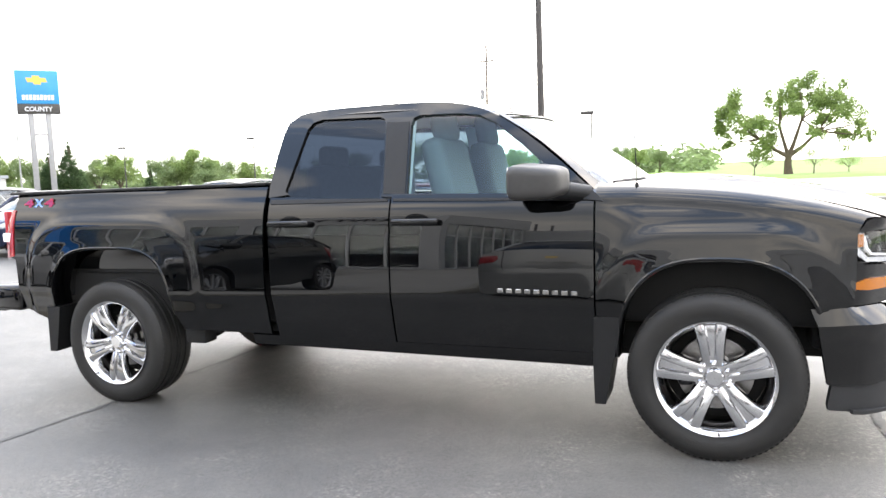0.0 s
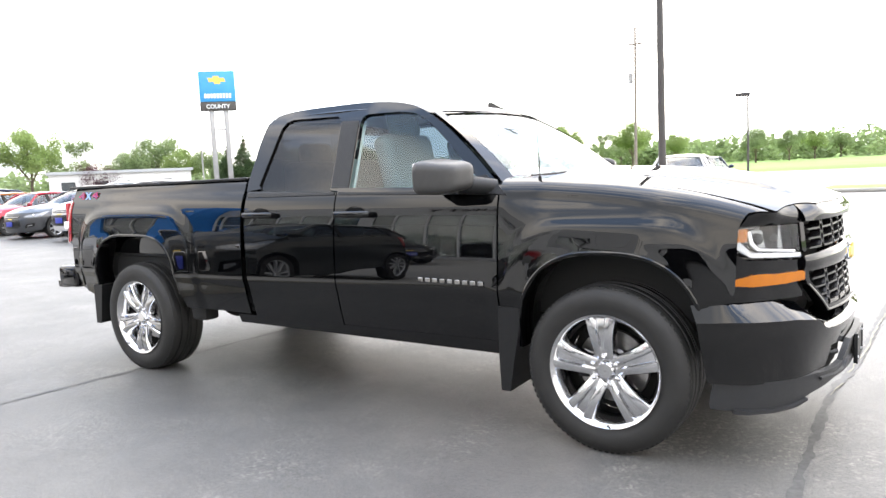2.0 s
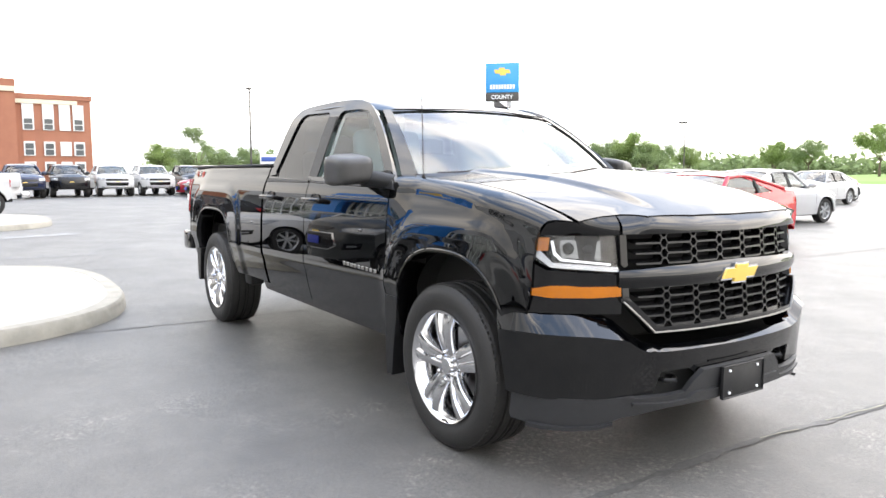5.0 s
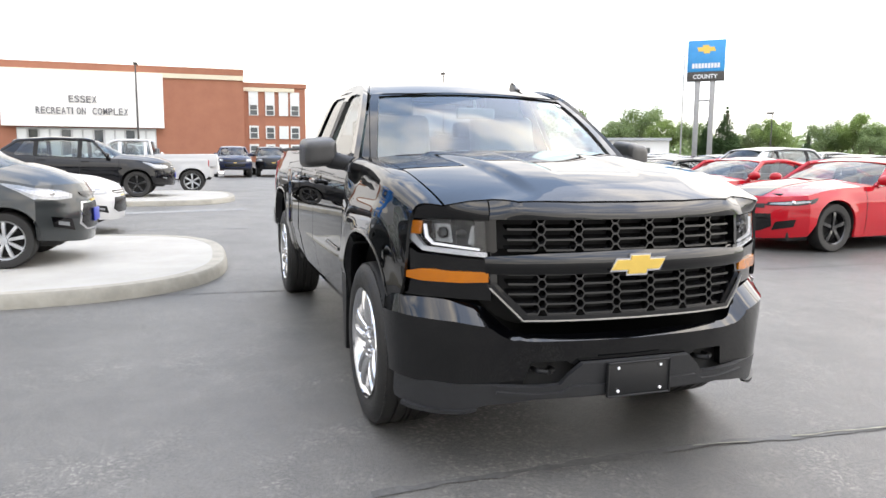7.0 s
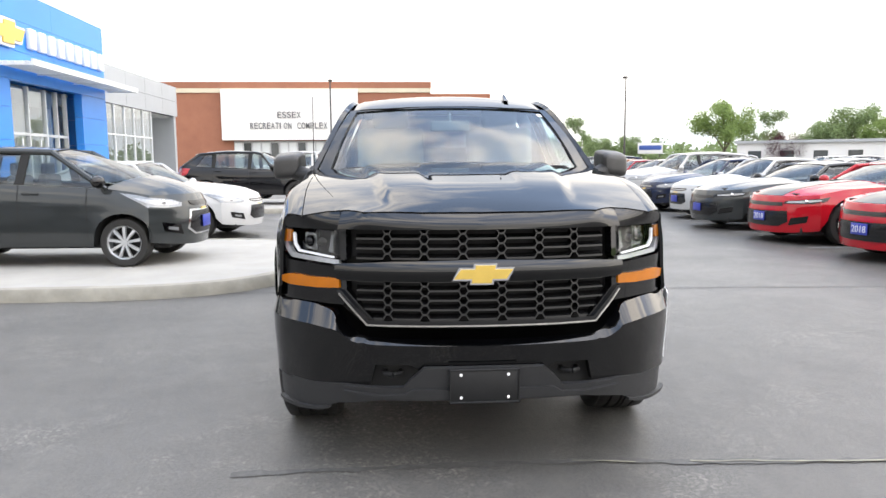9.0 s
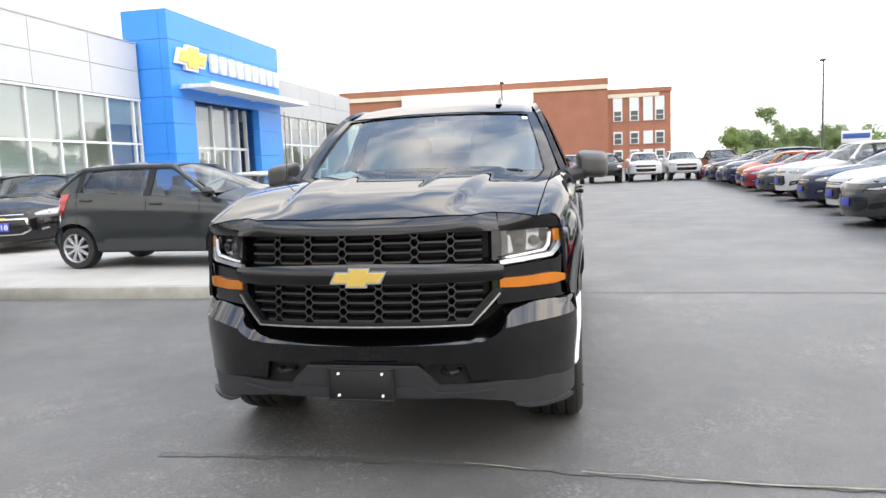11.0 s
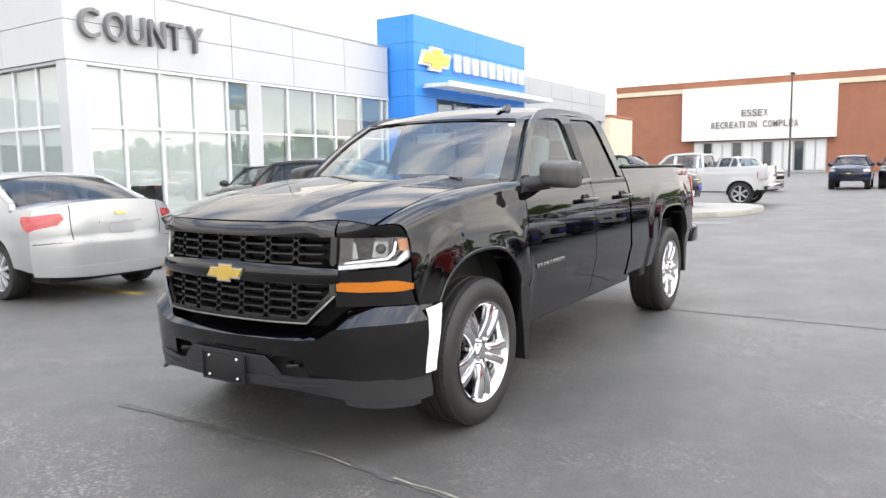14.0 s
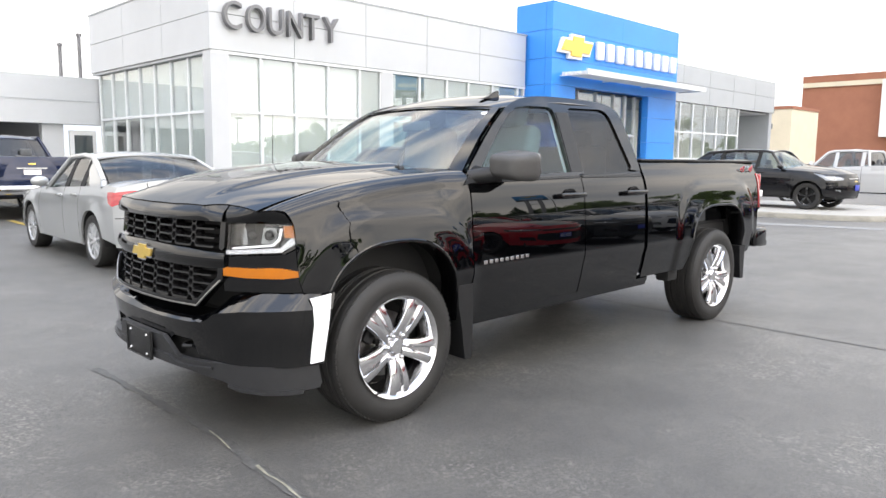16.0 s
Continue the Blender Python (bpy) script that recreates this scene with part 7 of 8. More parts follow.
def repeat(ob, x, y, z, rz, label="", group=""):
    c = copy_thing(ob, pose(x, y, z, 0, 0, rz))
    return tagged(c, label, "", group)


# the near ones
place(build_car("hatchback_car", "hatch", "paint_charcoal", "small charcoal grey hatchback parked on the concrete island", spokes=9), -5.78, -3.62, 0.13, 88)
place(build_car("sedan_car", "sedan", "paint_silver", "silver sedan parked with its tail to the pickup", tag=False, spokes=10), -1.68, -8.35, 0, -91)
place(build_car("sedan_car", "sedan", "paint_black", "black sedan parked nose out by the showroom glazing", tag=2, spokes=10), -7.95, -9.45, 0.13, 24)
white_sedan = place(build_car("sedan_car", "sedan", "paint_white", "white sedan parked beyond the hatchback", tag=False), -10.3, -3.9, 0, 84)
black_suv = place(build_car("crossover_car", "suv", "paint_black", "black crossover with red-rimmed dark wheels on the far island", rim="rim_black", spokes=5), -19.2, -3.35, 0.13, 88)
white_pickup = place(build_car("pickup", "pickup", "paint_white", "white pickup parked nose to the building", "pickup truck", spokes=6, tag=False), -24.2, -5.6, 0, -92)
repeat(white_pickup, -38.0, -3.6, 0, 60, "white pickup parked at an angle by the brick building")
dark_pickup = place(build_car("pickup", "pickup", "paint_navy", "dark blue pickup parked nose to the workshop", "pickup truck", spokes=6, tag=False), -2.35, -17.9, 0, -92)
repeat(dark_pickup, -41.5, 0.2, 0, 0, "dark blue pickup facing out of its bay")
black_pickup = place(build_car("pickup", "pickup", "paint_black", "black pickup facing out of its bay", "pickup truck", spokes=6, tag=False), -42.6, 2.5, 0, 0)
repeat(white_pickup, -43, 4.9, 0, 0, "white pickup facing out of its bay")
repeat(white_pickup, -43.4, 7.3, 0, 2, "white pickup facing out of its bay")
repeat(black_pickup, -44, 9.8, 0, 0)
# the row along the lane: noses towards the lane
ROW = "cars parked in the row along the lane"
red_coupe = place(build_car("coupe_car", "coupe", "paint_red", "red coupe with black hood stripe and dark wheels", rim="rim_black", spokes=5, tag=2, group=ROW, lamp="black_gloss"), -5.45, 6.75, 0, -85)
repeat(red_coupe, -8.05, 6.7, 0, -85)
black_coupe = place(build_car("coupe_car", "coupe", "paint_charcoal", "dark grey coupe with dark wheels", rim="rim_black", spokes=5, group=ROW, lamp="black_gloss"), -10.6, 6.7, 0, -86)
row_y = lambda x: 6.75 + 0.058 * (-5.45 - x)
row_white = place(build_car("sedan_car", "sedan", "paint_white", "white sedan with a blue display plate parked in a row", group=ROW), -13.2, row_y(-13.2), 0, -86)
row_dark = place(build_car("sedan_car", "sedan", "paint_navy", "dark blue sedan parked in a row", group=ROW), -15.9, row_y(-15.9), 0, -86)
white_suv = place(build_car("crossover_car", "suv", "paint_white", "white crossover parked in a row", group=ROW), -18.8, row_y(-18.8), 0, -86)
dark_suv = place(build_car("crossover_car", "suv", "paint_navy", "dark blue crossover standing on the far side of the car park"), -6.8, 29.5, 0, -60)
silver_suv = place(build_car("crossover_car", "suv", "paint_silver", "silver crossover standing in the back rows", group="cars parked in the back rows"), -50.8, 16.5, 0, 90)
grey_sedan = place(build_car("sedan_car", "sedan", "paint_grey", "dark grey sedan parked in a row", group=ROW), -22.0, row_y(-22), 0, -86)
maroon_sedan = place(build_car("sedan_car", "sedan", "paint_maroon", "maroon sedan parked in a row", group=ROW), -25.4, row_y(-25.4), 0, -86)
orange_hatch = place(build_car("hatchback_car", "hatch", "paint_orange", "orange hatchback parked in a row", group=ROW), -28.1, row_y(-28.1), 0, -86)
for i, c in enumerate([dark_suv, grey_sedan, black_suv, grey_sedan, maroon_sedan]):
    x = -30.7 - 2.6 * i
    repeat(c, x, row_y(x), 0, -86, "black crossover parked in a row" if c is black_suv else "dark blue crossover parked in a row" if c is dark_suv else "", ROW)
# further rows
rnd = random.Random(12)
for r, (y, x0, n, a) in enumerate(((16.5, -8.5, 13, 90), (26.0, -14, 13, -90), (33.0, -16, 12, 90), (44.0, -24, 12, -90))):
    for i in range(n):
        c = rnd.choice([row_white, white_sedan, silver_suv, white_sedan, row_white, row_dark, maroon_sedan, white_sedan, grey_sedan, red_coupe if r == 0 else white_suv])
        lb = {white_sedan: "white sedan parked in the back rows", row_white: "white sedan parked in the back rows", white_suv: "white crossover parked in the back rows", silver_suv: "silver crossover parked in the back rows"}.get(c, "")
        repeat(c, x0 - 2.8 * i, y, 0, a + rnd.uniform(-3, 3), lb, "cars parked in the back rows")
place(build_car("crossover_car", "suv", "paint_white", "white crossover standing by the lamp post", tag=False), -5.1, 17.6, 0, -82)
repeat(white_suv, -12.6, 52, 0, 10, "white crossover standing by the road")


# ---- poles, sign, trees ----
M["pole_dark"] = material("pole_dark", (0.07, 0.065, 0.062), 0.55, 0.3, vary=0.15, scale=2)
M["pole_wood"] = material("pole_wood", (0.22, 0.19, 0.16), 0.9, vary=0.25, scale=3)
M["pole_grey"] = material("pole_grey", (0.32, 0.32, 0.32), 0.5, 0.4, vary=0.1, scale=3)
M["sign_blue"] = material("sign_blue", (0.03, 0.28, 0.62), 0.35, vary=0.06, scale=0.8)
M["band_blue"] = material("band_blue", (0.03, 0.08, 0.3), 0.5, vary=0.1, scale=4)
M["bark"] = material("bark", (0.13, 0.10, 0.075), 0.95, vary=0.3, scale=4, bump=0.6, bump_scale=10)


def leaf_material(name, c1, c2):
    m = material(name, c1, 0.7, color2=c2, scale=0.8)
    n, l = m.node_tree.nodes, m.node_tree.links
    p = n["Principled BSDF"]
    g = n.new("ShaderNodeNewGeometry")
    r = n.new("ShaderNodeMapRange")
    r.inputs["To Min"].default_value, r.inputs["To Max"].default_value = 0.65, 1.35
    l.new(g.outputs["Random Per Island"], r.inputs["Value"])
    x = n.new("ShaderNodeMix")
    x.data_type, x.blend_type = "RGBA", "MULTIPLY"
    x.inputs["Factor"].default_value = 1.0
    old = p.inputs["Base Color"].links[0].from_socket
    l.new(old, x.inputs[6])
    l.new(r.outputs["Result"], x.inputs[7])
    l.new(x.outputs[2], p.inputs["Base Color"])
    tb, mx = n.new("ShaderNodeBsdfTranslucent"), n.new("ShaderNodeMixShader")
    l.new(x.outputs[2], tb.inputs["Color"])
    mx.inputs["Fac"].default_value = 0.5
    l.new(p.outputs["BSDF"], mx.inputs[1])
    l.new(tb.outputs["BSDF"], mx.inputs[2])
    l.new(mx.outputs["Shader"], n["Material Output"].inputs["Surface"])
    return m


M["leaf"] = leaf_material("leaf", (0.26, 0.335, 0.16), (0.18, 0.25, 0.105))
M["leaf_bright"] = leaf_material("leaf_bright", (0.28, 0.37, 0.13), (0.19, 0.27, 0.085))
M["leaf_dark"] = leaf_material("leaf_dark", (0.075, 0.13, 0.05), (0.045, 0.085, 0.03))
M["leaf_purple"] = leaf_material("leaf_purple", (0.085, 0.022, 0.035), (0.05, 0.014, 0.022))


def leaf_cloud(blobs, count, size, rnd):
    """Many small leaf faces scattered through the shells of the given blobs (x, y, z, r)."""
    verts, faces = [], []
    tot = sum(b[3] ** 2 for b in blobs)
    for bx, by, bz, br in blobs:
        for _ in range(int(count * br * br / tot)):
            d = Vector((rnd.gauss(0, 1), rnd.gauss(0, 1), rnd.gauss(0, 1))).normalized()
            c = Vector((bx, by, bz)) + d * br * (0.30 + 0.78 * rnd.random() ** 0.8)
            a = Vector((rnd.gauss(0, 1), rnd.gauss(0, 1), rnd.gauss(0, 0.6))).normalized()
            b = a.cross(Vector((rnd.gauss(0, 1), rnd.gauss(0, 1), rnd.gauss(0, 1)))).normalized()
            s = size * rnd.uniform(0.6, 1.3)
            i = len(verts)
            verts += [c - a * s, c + b * s * 0.5, c + a * s, c - b * s * 0.5]
            faces.append((i, i + 1, i + 2, i + 3))
    me = bpy.data.meshes.new("crown")
    me.from_pydata([tuple(v) for v in verts], [], faces)
    return me


def build_tree(h, w, seed, leaf, label, lean=0.0, conifer=False, open_crown=False, leaves=2600, name="tree"):
    rnd = random.Random(seed)
    root = holder(name, label, "tree")
    bm = bmesh.new()
    th = h * (0.9 if conifer else 0.2 if open_crown else 0.30)
    segs = 5
    p = Vector((0, 0, -0.1))
    r = h * 0.028
    for i in range(segs):
        q = Vector((rnd.uniform(-1, 1) * 0.015 * h, rnd.uniform(-1, 1) * 0.015 * h, th * (i + 1) / segs))
        tube(bm, p, q, r, r * 0.9, 10)
        p, r = q, r * 0.9
    blobs = []
    if conifer:
        for i in range(14):
            t = i / 13
            k = w / 2 * (1 - t) * 0.75 + 0.1
            for j in range(5):
                a = rnd.uniform(0, 6.28)
                blobs.append((math.cos(a) * k * 0.75, math.sin(a) * k * 0.75, h * (0.12 + 0.85 * t), k * 0.55 + 0.12))
    else:
        n = 9
        for i in range(n):
            a = 2 * math.pi * i / n + rnd.uniform(-0.3, 0.3)
            rise = rnd.uniform(0.08, 0.95) if open_crown else rnd.uniform(0.25, 0.95)
            reach = w / 2 * rnd.uniform(0.55, 0.85) * math.sin(math.pi * (0.25 + 0.62 * rise))
            e = Vector((math.cos(a) * reach, math.sin(a) * reach, th + (h * 0.90 - th) * rise))
            mid = p.lerp(e, 0.5) + Vector((0, 0, 0.05 * h))
            tube(bm, p - Vector((0, 0, 0.02 * h)), mid, r * 0.6, r * 0.4, 8)
            tube(bm, mid, e, r * 0.4, r * 0.12, 6)
            for k in range(4):
                bl = e + Vector((rnd.uniform(-1, 1), rnd.uniform(-1, 1), rnd.uniform(-0.7, 0.8))) * w * 0.13
                blobs.append((bl.x, bl.y, bl.z, w * rnd.uniform(0.07, 0.13) * (1.15 if open_crown else 1.3)))
            m2 = mid + Vector((rnd.uniform(-1, 1), rnd.uniform(-1, 1), rnd.uniform(-0.3, 1.0))) * w * 0.10
            if not open_crown:
                blobs.append((m2.x, m2.y, m2.z, w * 0.14))
        for k in range(5):
            blobs.append((rnd.uniform(-0.12, 0.12) * w, rnd.uniform(-0.12, 0.12) * w, h * rnd.uniform(0.72, 0.93), w * rnd.uniform(0.09, 0.14)))
    part("trunk", bm, "bark", root)
    me = leaf_cloud(blobs, leaves * 3, h * 0.0165, rnd)
    me.materials.append(M[leaf])
    cr = new("crown", me)
    cr.parent = root
    tagged(cr, kind="stuff")
    return root


def at_bearing(cx, cy, az, dist):
    return cx + dist * math.cos(radians(az)), cy + dist * math.sin(radians(az))


# the lone oak at the field's edge
def build_oak():
    """A wide old tree: short forked trunk, bent limbs, separate leafy lobes with gaps between them."""
    rnd = random.Random(4)
    root = holder("tree", "broad bright green tree standing alone at the field's edge", "tree")
    bm = bmesh.new()
    tube(bm, (0.1, 0, -0.2), (0.0, 0, 1.3), 0.62, 0.46, 12)
    tube(bm, (0.0, 0, 1.25), (0.1, 0, 2.5), 0.46, 0.42, 12)
    fork = Vector((0.1, 0, 2.4))
    lobes = [(-7.3, 0.5, 8.0, 2.0), (-6.5, -1.0, 9.6, 1.4), (-8.2, 1.0, 6.1, 1.3), (-5.6, -1.5, 6.5, 1.7), (-7.4, 0.0, 4.2, 1.1), (-3.2, 2.5, 6.7, 1.9), (-2.2, -2.2, 5.0, 1.6), (-3.0, 1.0, 3.3, 1.7), (-1.0, 2.0, 8.4, 1.6), (-1.2, -1.5, 10.0, 1.3),
             (1.4, 0.0, 11.3, 1.8), (2.6, 1.5, 9.8, 2.1), (0.8, -2.5, 8.2, 1.7), (4.2, -1.5, 8.8, 1.9), (5.8, 0.5, 9.3, 1.5), (6.6, -0.5, 7.4, 1.8), (4.0, 2.5, 6.6, 1.6), (8.2, 0.3, 5.8, 1.3), (7.0, 2.0, 4.6, 1.4), (8.9, -0.4, 4.4, 0.8), (3.0, -3.0, 5.4, 1.2)]
    mains = [Vector(p) for p in ((-3.4, 0.3, 4.6), (-1.0, 0.5, 6.2), (1.6, -0.2, 6.8), (3.6, 0.4, 5.2))]
    for p in mains:
        mid = fork.lerp(p, 0.5) + Vector((0, 0, -0.25))
        tube(bm, fork - Vector((0, 0, 0.2)), mid, 0.30, 0.24, 10)
        tube(bm, mid, p, 0.24, 0.17, 10)
    for x, y, z, r in lobes:
        e = Vector((x, y, z))
        p = min(mains, key=lambda q: (q - e).length)
        mid = p.lerp(e, 0.5) + Vector((rnd.uniform(-0.4, 0.4), rnd.uniform(-0.4, 0.4), rnd.uniform(-0.2, 0.5)))
        tube(bm, p, mid, 0.14, 0.09, 8)
        tube(bm, mid, e, 0.09, 0.03, 6)
    part("trunk", bm, "bark", root)
    blobs = []
    for x, y, z, r in lobes:
        for _ in range(10):
            d = Vector((rnd.gauss(0, 1), rnd.gauss(0, 1), rnd.gauss(0, 0.7))).normalized() * r * rnd.uniform(0.2, 1.2)
            blobs.append((x + d.x, y + d.y, z + d.z, r * rnd.uniform(0.30, 0.55)))
    me = leaf_cloud(blobs, 26000, 0.17, rnd)
    me.materials.append(M["leaf_bright"])
    cr = new("crown", me)
    cr.parent = root
    tagged(cr, kind="stuff")
    return root


oak = build_oak()
x, y = at_bearing(0.07, -4.46, 86.2, 92)
oak.matrix_basis = pose(x, y, 0.55) @ Matrix.Diagonal((0.87, 0.87, 0.90, 1))
shrub = build_tree(3.2, 4.6, 21, "leaf_bright", "low green shrub under the lone tree", leaves=1200, name="shrub")
shrub.matrix_basis = pose(x + 2.5, y - 2, 0.55)
copy_thing(shrub, pose(x - 3.5, y - 1, 0.55, 0, 0, 70))
copy_thing(shrub, pose(x + 6.0, y - 1, 0.55, 0, 0, 150) @ Matrix.Diagonal((0.7, 0.7, 0.6, 1)))
protos = [
    build_tree(9.5, 9.0, 11, "leaf_bright", "round leafy bright green tree", leaves=4200),
    build_tree(9.0, 7.5, 12, "leaf", "leafy green tree with an uneven crown", open_crown=True, leaves=2600),
    build_tree(9.0, 6.0, 13, "leaf_dark", "tall dark green spire-shaped tree", conifer=True, leaves=3600),
    build_tree(9.0, 9.5, 14, "leaf", "broad leafy green tree", leaves=4200),
    build_tree(5.0, 7.0, 15, "leaf_purple", "round purple-leaved ornamental tree", leaves=2600),
    build_tree(9.0, 5.0, 16, "leaf_dark", "slender dark green conifer", conifer=True, leaves=2600),
]
used = set()
# prototype, bearing and height angle from the lane, distance
for k, cx, cy, az, el, dist in ((0, 3.9, -0.35, 155.4, 4.25, 125), (1, 3.9, -0.35, 152.6, 3.5, 130), (4, 3.9, -0.35, 151.6, 1.85, 118), (3, 3.9, -0.35, 147.4, 3.6, 135), (3, 3.9, -0.35, 149.2, 2.4, 140), (0, 3.5, -1.7, 144.7, 2.4, 130), (2, 3.5, -1.7, 140.6, 3.7, 120), (3, 3.5, -1.7, 142.6, 2.3, 125), (0, 3.5, -1.7, 137.3, 2.35, 130), (3, 3.5, -1.7, 138.6, 2.2, 132), (5, 3.5, -1.7, 135.2, 1.8, 135), (0, 3.5, -1.7, 133.2, 1.7, 140), (3, 3.5, -1.7, 131.3, 1.9, 138), (0, 0.07, -4.46, 130.5, 2.6, 140), (3, 0.07, -4.46, 132.4, 2.1, 140), (3, 0.07, -4.46, 128.6, 1.9, 145), (0, 0.07, -4.46, 126.4, 1.7, 150), (2, 0.07, -4.46, 139.8, 2.9, 120), (1, 3.9, -0.35, 166.0, 3.2, 120), (0, 3.9, -0.35, 168.4, 1.8, 140), (3, 3.9, -0.35, 164.0, 1.6, 150), (3, 3.9, -0.35, 162.0, 1.7, 150), (0, 2.1, -3.5, 121.4, 1.9, 150), (3, 2.1, -3.5, 119.2, 1.8, 150), (0, 2.1, -3.5, 114.9, 2.6, 140), (1, 2.1, -3.5, 112.0, 2.1, 140), (0, 1.5, -3.9, 109.4, 2.5, 150), (3, 2.1, -3.5, 110.5, 1.5, 170), (3, 1.5, -3.9, 100.8, 1.7, 150), (3, 1.5, -3.9, 98.6, 1.5, 160), (0, 1.5, -3.9, 97.0, 1.3, 170), (3, 1.5, -3.9, 95.4, 1.1, 180), (0, 2.1, -3.5, 106.5, 1.6, 160)):
    x, y = at_bearing(cx, cy, az, dist)
    h = 1.35 + dist * math.tan(radians(el))
    p = protos[k]
    s = h / (9.5 if k == 0 else 5.0 if k == 4 else 9.0)
    m = pose(x, y, field_z(x, y), 0, 0, (az * 37) % 360) @ Matrix.Diagonal((s, s, s, 1))
    if k not in used:
        used.add(k)
        p.matrix_basis = m
    else:
        copy_thing(p, m)
# far woods along the horizon
rnd = random.Random(5)
verts_blobs = []
for i in range(230):
    az = 92 + 76 * i / 229
    d = rnd.uniform(175, 230)
    x, y = at_bearing(2, -2, az, d)
    hh = rnd.uniform(0.6, 3.2) * (1.3 if az > 120 else 1.0)
    verts_blobs.append((x, y, field_z(x, y) + hh, rnd.uniform(2.5, 4.2)))
me = leaf_cloud(verts_blobs, 26000, 0.85, rnd)
me.materials.append(M["leaf"])
woods = new("far_woods", me)
tagged(woods, "line of green trees and hedges along the horizon", "trees", kind="stuff")


def lamp_post(x, y, h, r, label, mat="pole_dark", arm=True, base=False, az=0):
    root = holder("lamp_post", label, "lamp post", m=pose(x, y, field_z(x, y), 0, 0, az))
    bm = bmesh.new()
    tube(bm, (0, 0, 0.0), (0, 0, h), r, r * 0.6, 14)
    part("pole", bm, mat, root)
    if base:
        bm = bmesh.new()
        tube(bm, (0, 0, 0), (0, 0, 0.78), 0.31, 0.30, 24)
        part("concrete_base", bm, "concrete", root, "round concrete footing")
        bm = bmesh.new()
        tube(bm, (0, 0, 0.78), (0, 0, 0.90), 0.305, 0.29, 24)
        part("base_cap", bm, "band_blue", root, "blue painted top")
    if arm:
        bm = bmesh.new()
        box(bm, (-0.15, -0.22, h - 0.1), (0.75, 0.22, h + 0.12), 0.04)
        part("lamp_head", bm, mat, root)
    return root


lamp_post(-4.82, 15.6, 12.3, 0.105, "tall dark lamp post on a round concrete footing", base=True)
lamp_post(-83.9, -8.1, 11.1, 0.13, "slim dark lamp post by the brick building", az=180)
lamp_post(-86.6, 28.2, 11.8, 0.13, "slim dark lamp post in the back car park", az=180)
lamp_post(-9.2, 48.7, 5.8, 0.08, "slim dark lamp post at the car park's edge", az=180)
x, y = at_bearing(3.5, -1.7, 137.6, 95)
lamp_post(x, y, 6.6, 0.09, "slim lamp post among the parked cars", az=180)
x, y = at_bearing(0.07, -4.46, 125.9, 90)
lamp_post(x, y, 7.0, 0.09, "slim lamp post among the parked cars", az=180)
pole = holder("utility_pole", "weathered wooden utility pole with a cross-arm", "utility pole", m=pose(-18.7, 53.6, 0) @ Matrix.Diagonal((0.77, 0.77, 0.785, 1)))
bm = bmesh.new()
tube(bm, (0, 0, 0), (0.2, 0, 15.6), 0.17, 0.11, 12)
part("pole", bm, "pole_wood", pole)
bm = bmesh.new()
box(bm, (-0.6, -0.06, 13.9), (1.0, 0.06, 14.05), 0.01)
tube(bm, (-0.4, 0, 14.0), (-0.4, 0, 14.35), 0.04)
tube(bm, (0.8, 0, 14.0), (0.8, 0, 14.35), 0.04)
part("cross_arm", bm, "pole_wood", pole)
bm = bmesh.new()
tube(bm, (-0.35, 0, 10.1), (-0.35, 0, 11.1), 0.22, 0.22, 14)
part("transformer", bm, "pole_grey", pole)
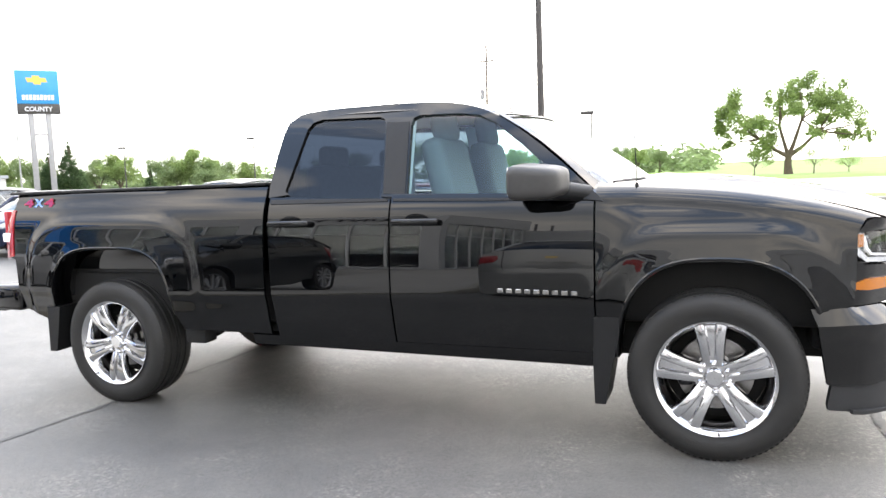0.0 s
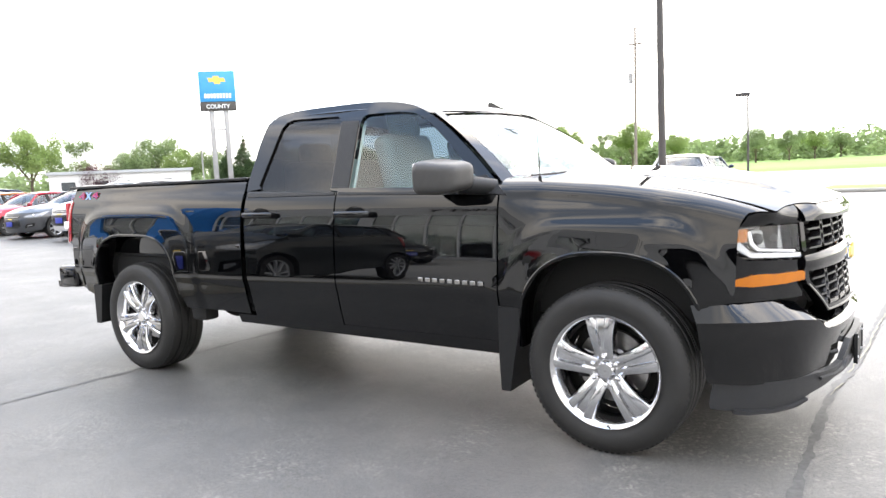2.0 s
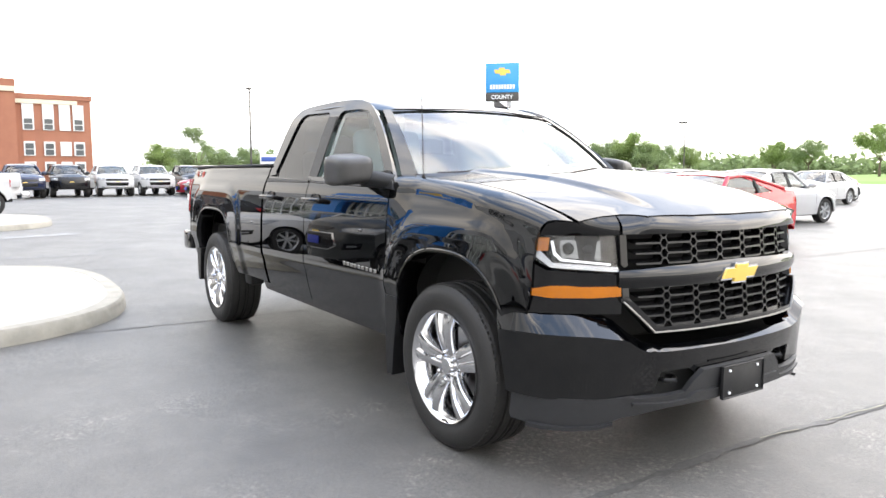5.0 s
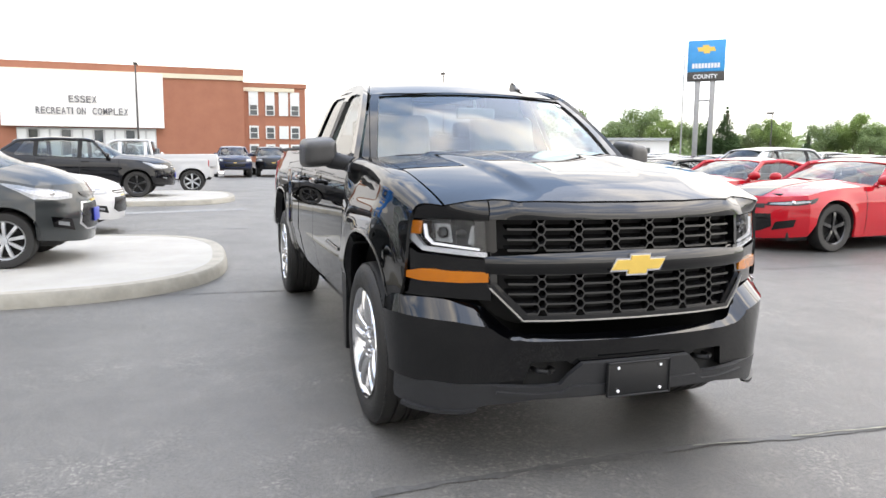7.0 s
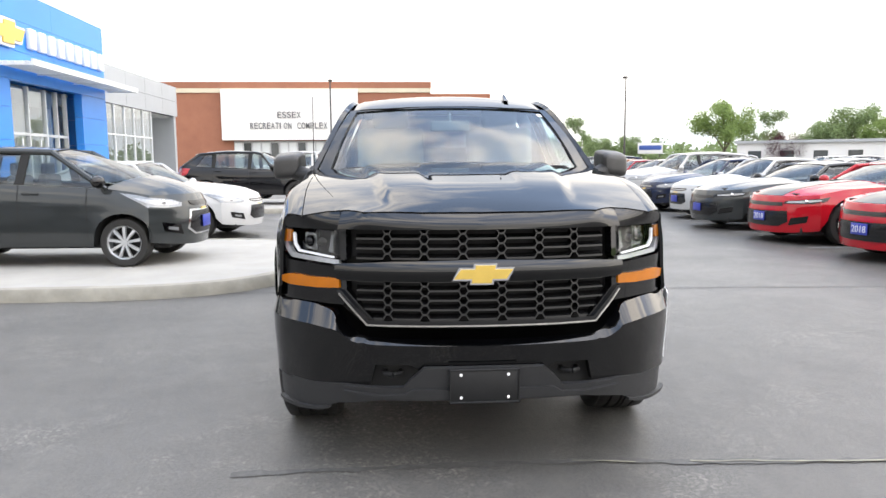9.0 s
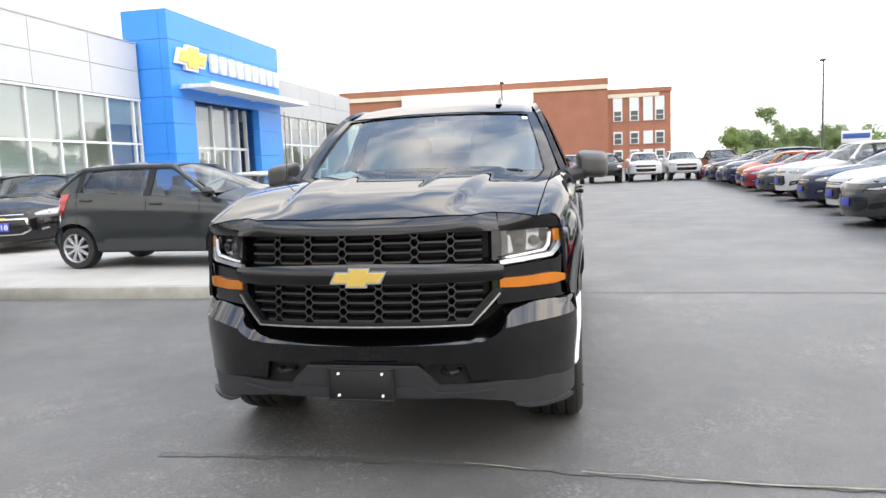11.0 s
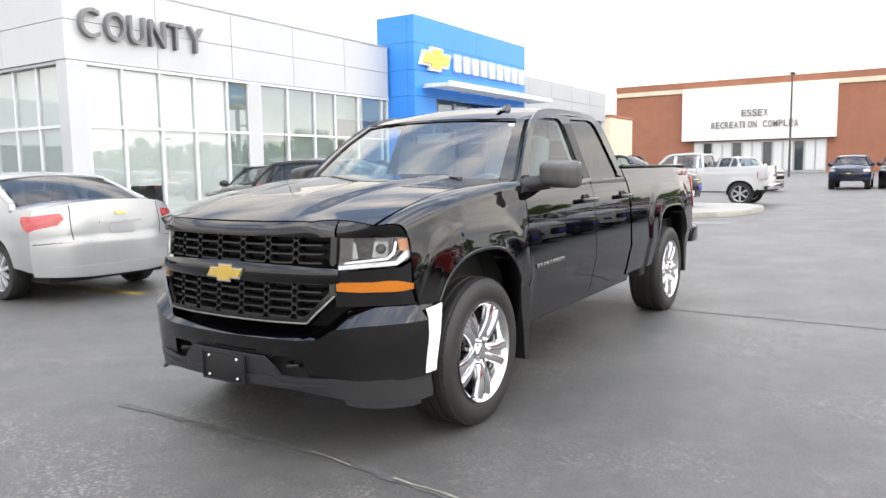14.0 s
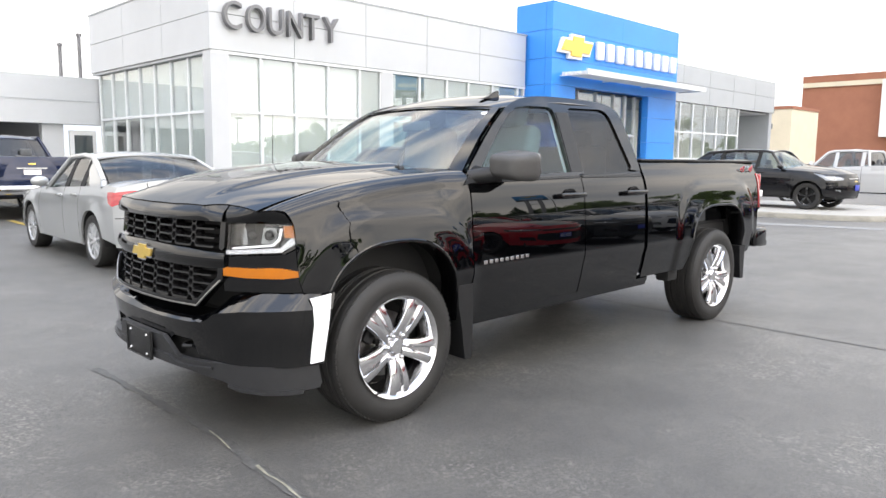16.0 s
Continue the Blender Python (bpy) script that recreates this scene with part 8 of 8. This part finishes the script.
# pylon sign of the dealership
sg_x, sg_y = at_bearing(3.48, -1.70, 142.2, 116)
pylon = holder("pylon_sign", "tall blue pylon sign on two grey legs", "sign", m=pose(sg_x, sg_y, 0, 0, 0, 142.2 + 90 - 6))
bm = bmesh.new()
box(bm, (-2.6, -0.4, 13.9), (2.6, 0.4, 18.4), 0.08)
cab = part("sign_cabinet", bm, "sign_blue", pylon, "blue illuminated cabinet")
bm = bmesh.new()
box(bm, (-2.6, -0.4, 12.55), (2.6, 0.4, 13.85), 0.05)
low_cab = part("name_panel", bm, "pole_dark", pylon, "dark name panel")
bowtie_c = bmesh.new()
o = [(-1.3, -0.3), (-0.5, -0.3), (-0.55, -0.6), (0.35, -0.6), (0.4, -0.3), (1.1, -0.3), (1.3, 0.3), (0.5, 0.3), (0.55, 0.6), (-0.35, 0.6), (-0.4, 0.3), (-1.1, 0.3)]
for sy in (-1, 1):
    f = bowtie_c.faces.new([bowtie_c.verts.new((u, sy * 0.43, 17.1 + v)) for u, v in (o if sy < 0 else reversed(o))])
part("badge", bowtie_c, "gold", cab, smooth=False)
for i in range(9):
    bm = bmesh.new()
    box(bm, (-1.95 + i * 0.44, -0.45, 14.4), (-1.62 + i * 0.44, 0.45, 15.1))
    part("word_block", bm, "letter_white", cab, smooth=False)
for sy in (-1, 1):
    text_mesh("letters", "COUNTY", 0.85, 0.1, "letter_white", low_cab, pose(sy * 1.7, sy * 0.45, 12.9, 90, 0, 0 if sy < 0 else 180), width=3.4, bold=0.02)
for xx in (-1.05, 1.05):
    bm = bmesh.new()
    box(bm, (xx - 0.36, -0.25, 0), (xx + 0.36, 0.25, 12.6), 0.04)
    part("leg", bm, "pole_grey", pylon)
bm = bmesh.new()
box(bm, (-0.85, -0.12, 9.6), (0.85, 0.12, 9.85))
part("cross_bar", bm, "pole_grey", pylon)
x, y = at_bearing(3.48, -1.70, 143.7, 112)
flag = holder("flag_pole", "bare slim grey flag pole", "pole", m=pose(x, y, 0))
bm = bmesh.new()
tube(bm, (0, 0, 0), (0, 0, 16.2), 0.12, 0.06, 10)
part("pole", bm, "pole_grey", flag)
# small roadside board and white shed between the trees
x, y = at_bearing(3.9, -0.35, 160.6, 120)
board = holder("billboard", "small white and blue roadside board", "sign", m=pose(x, y, 0, 0, 0, 70))
bm = bmesh.new()
box(bm, (-1.9, -0.1, 2.6), (1.9, 0.1, 4.3), 0.02)
bd = part("panel", bm, "far_white", board)
bm = bmesh.new()
box(bm, (-1.7, -0.14, 3.2), (1.7, 0.14, 3.9), 0.02)
part("writing_bar", bm, "band_blue", bd)
for xx in (-1.4, 1.4):
    bm = bmesh.new()
    tube(bm, (xx, 0, 0), (xx, 0, 2.6), 0.08)
    part("post", bm, "pole_dark", board)
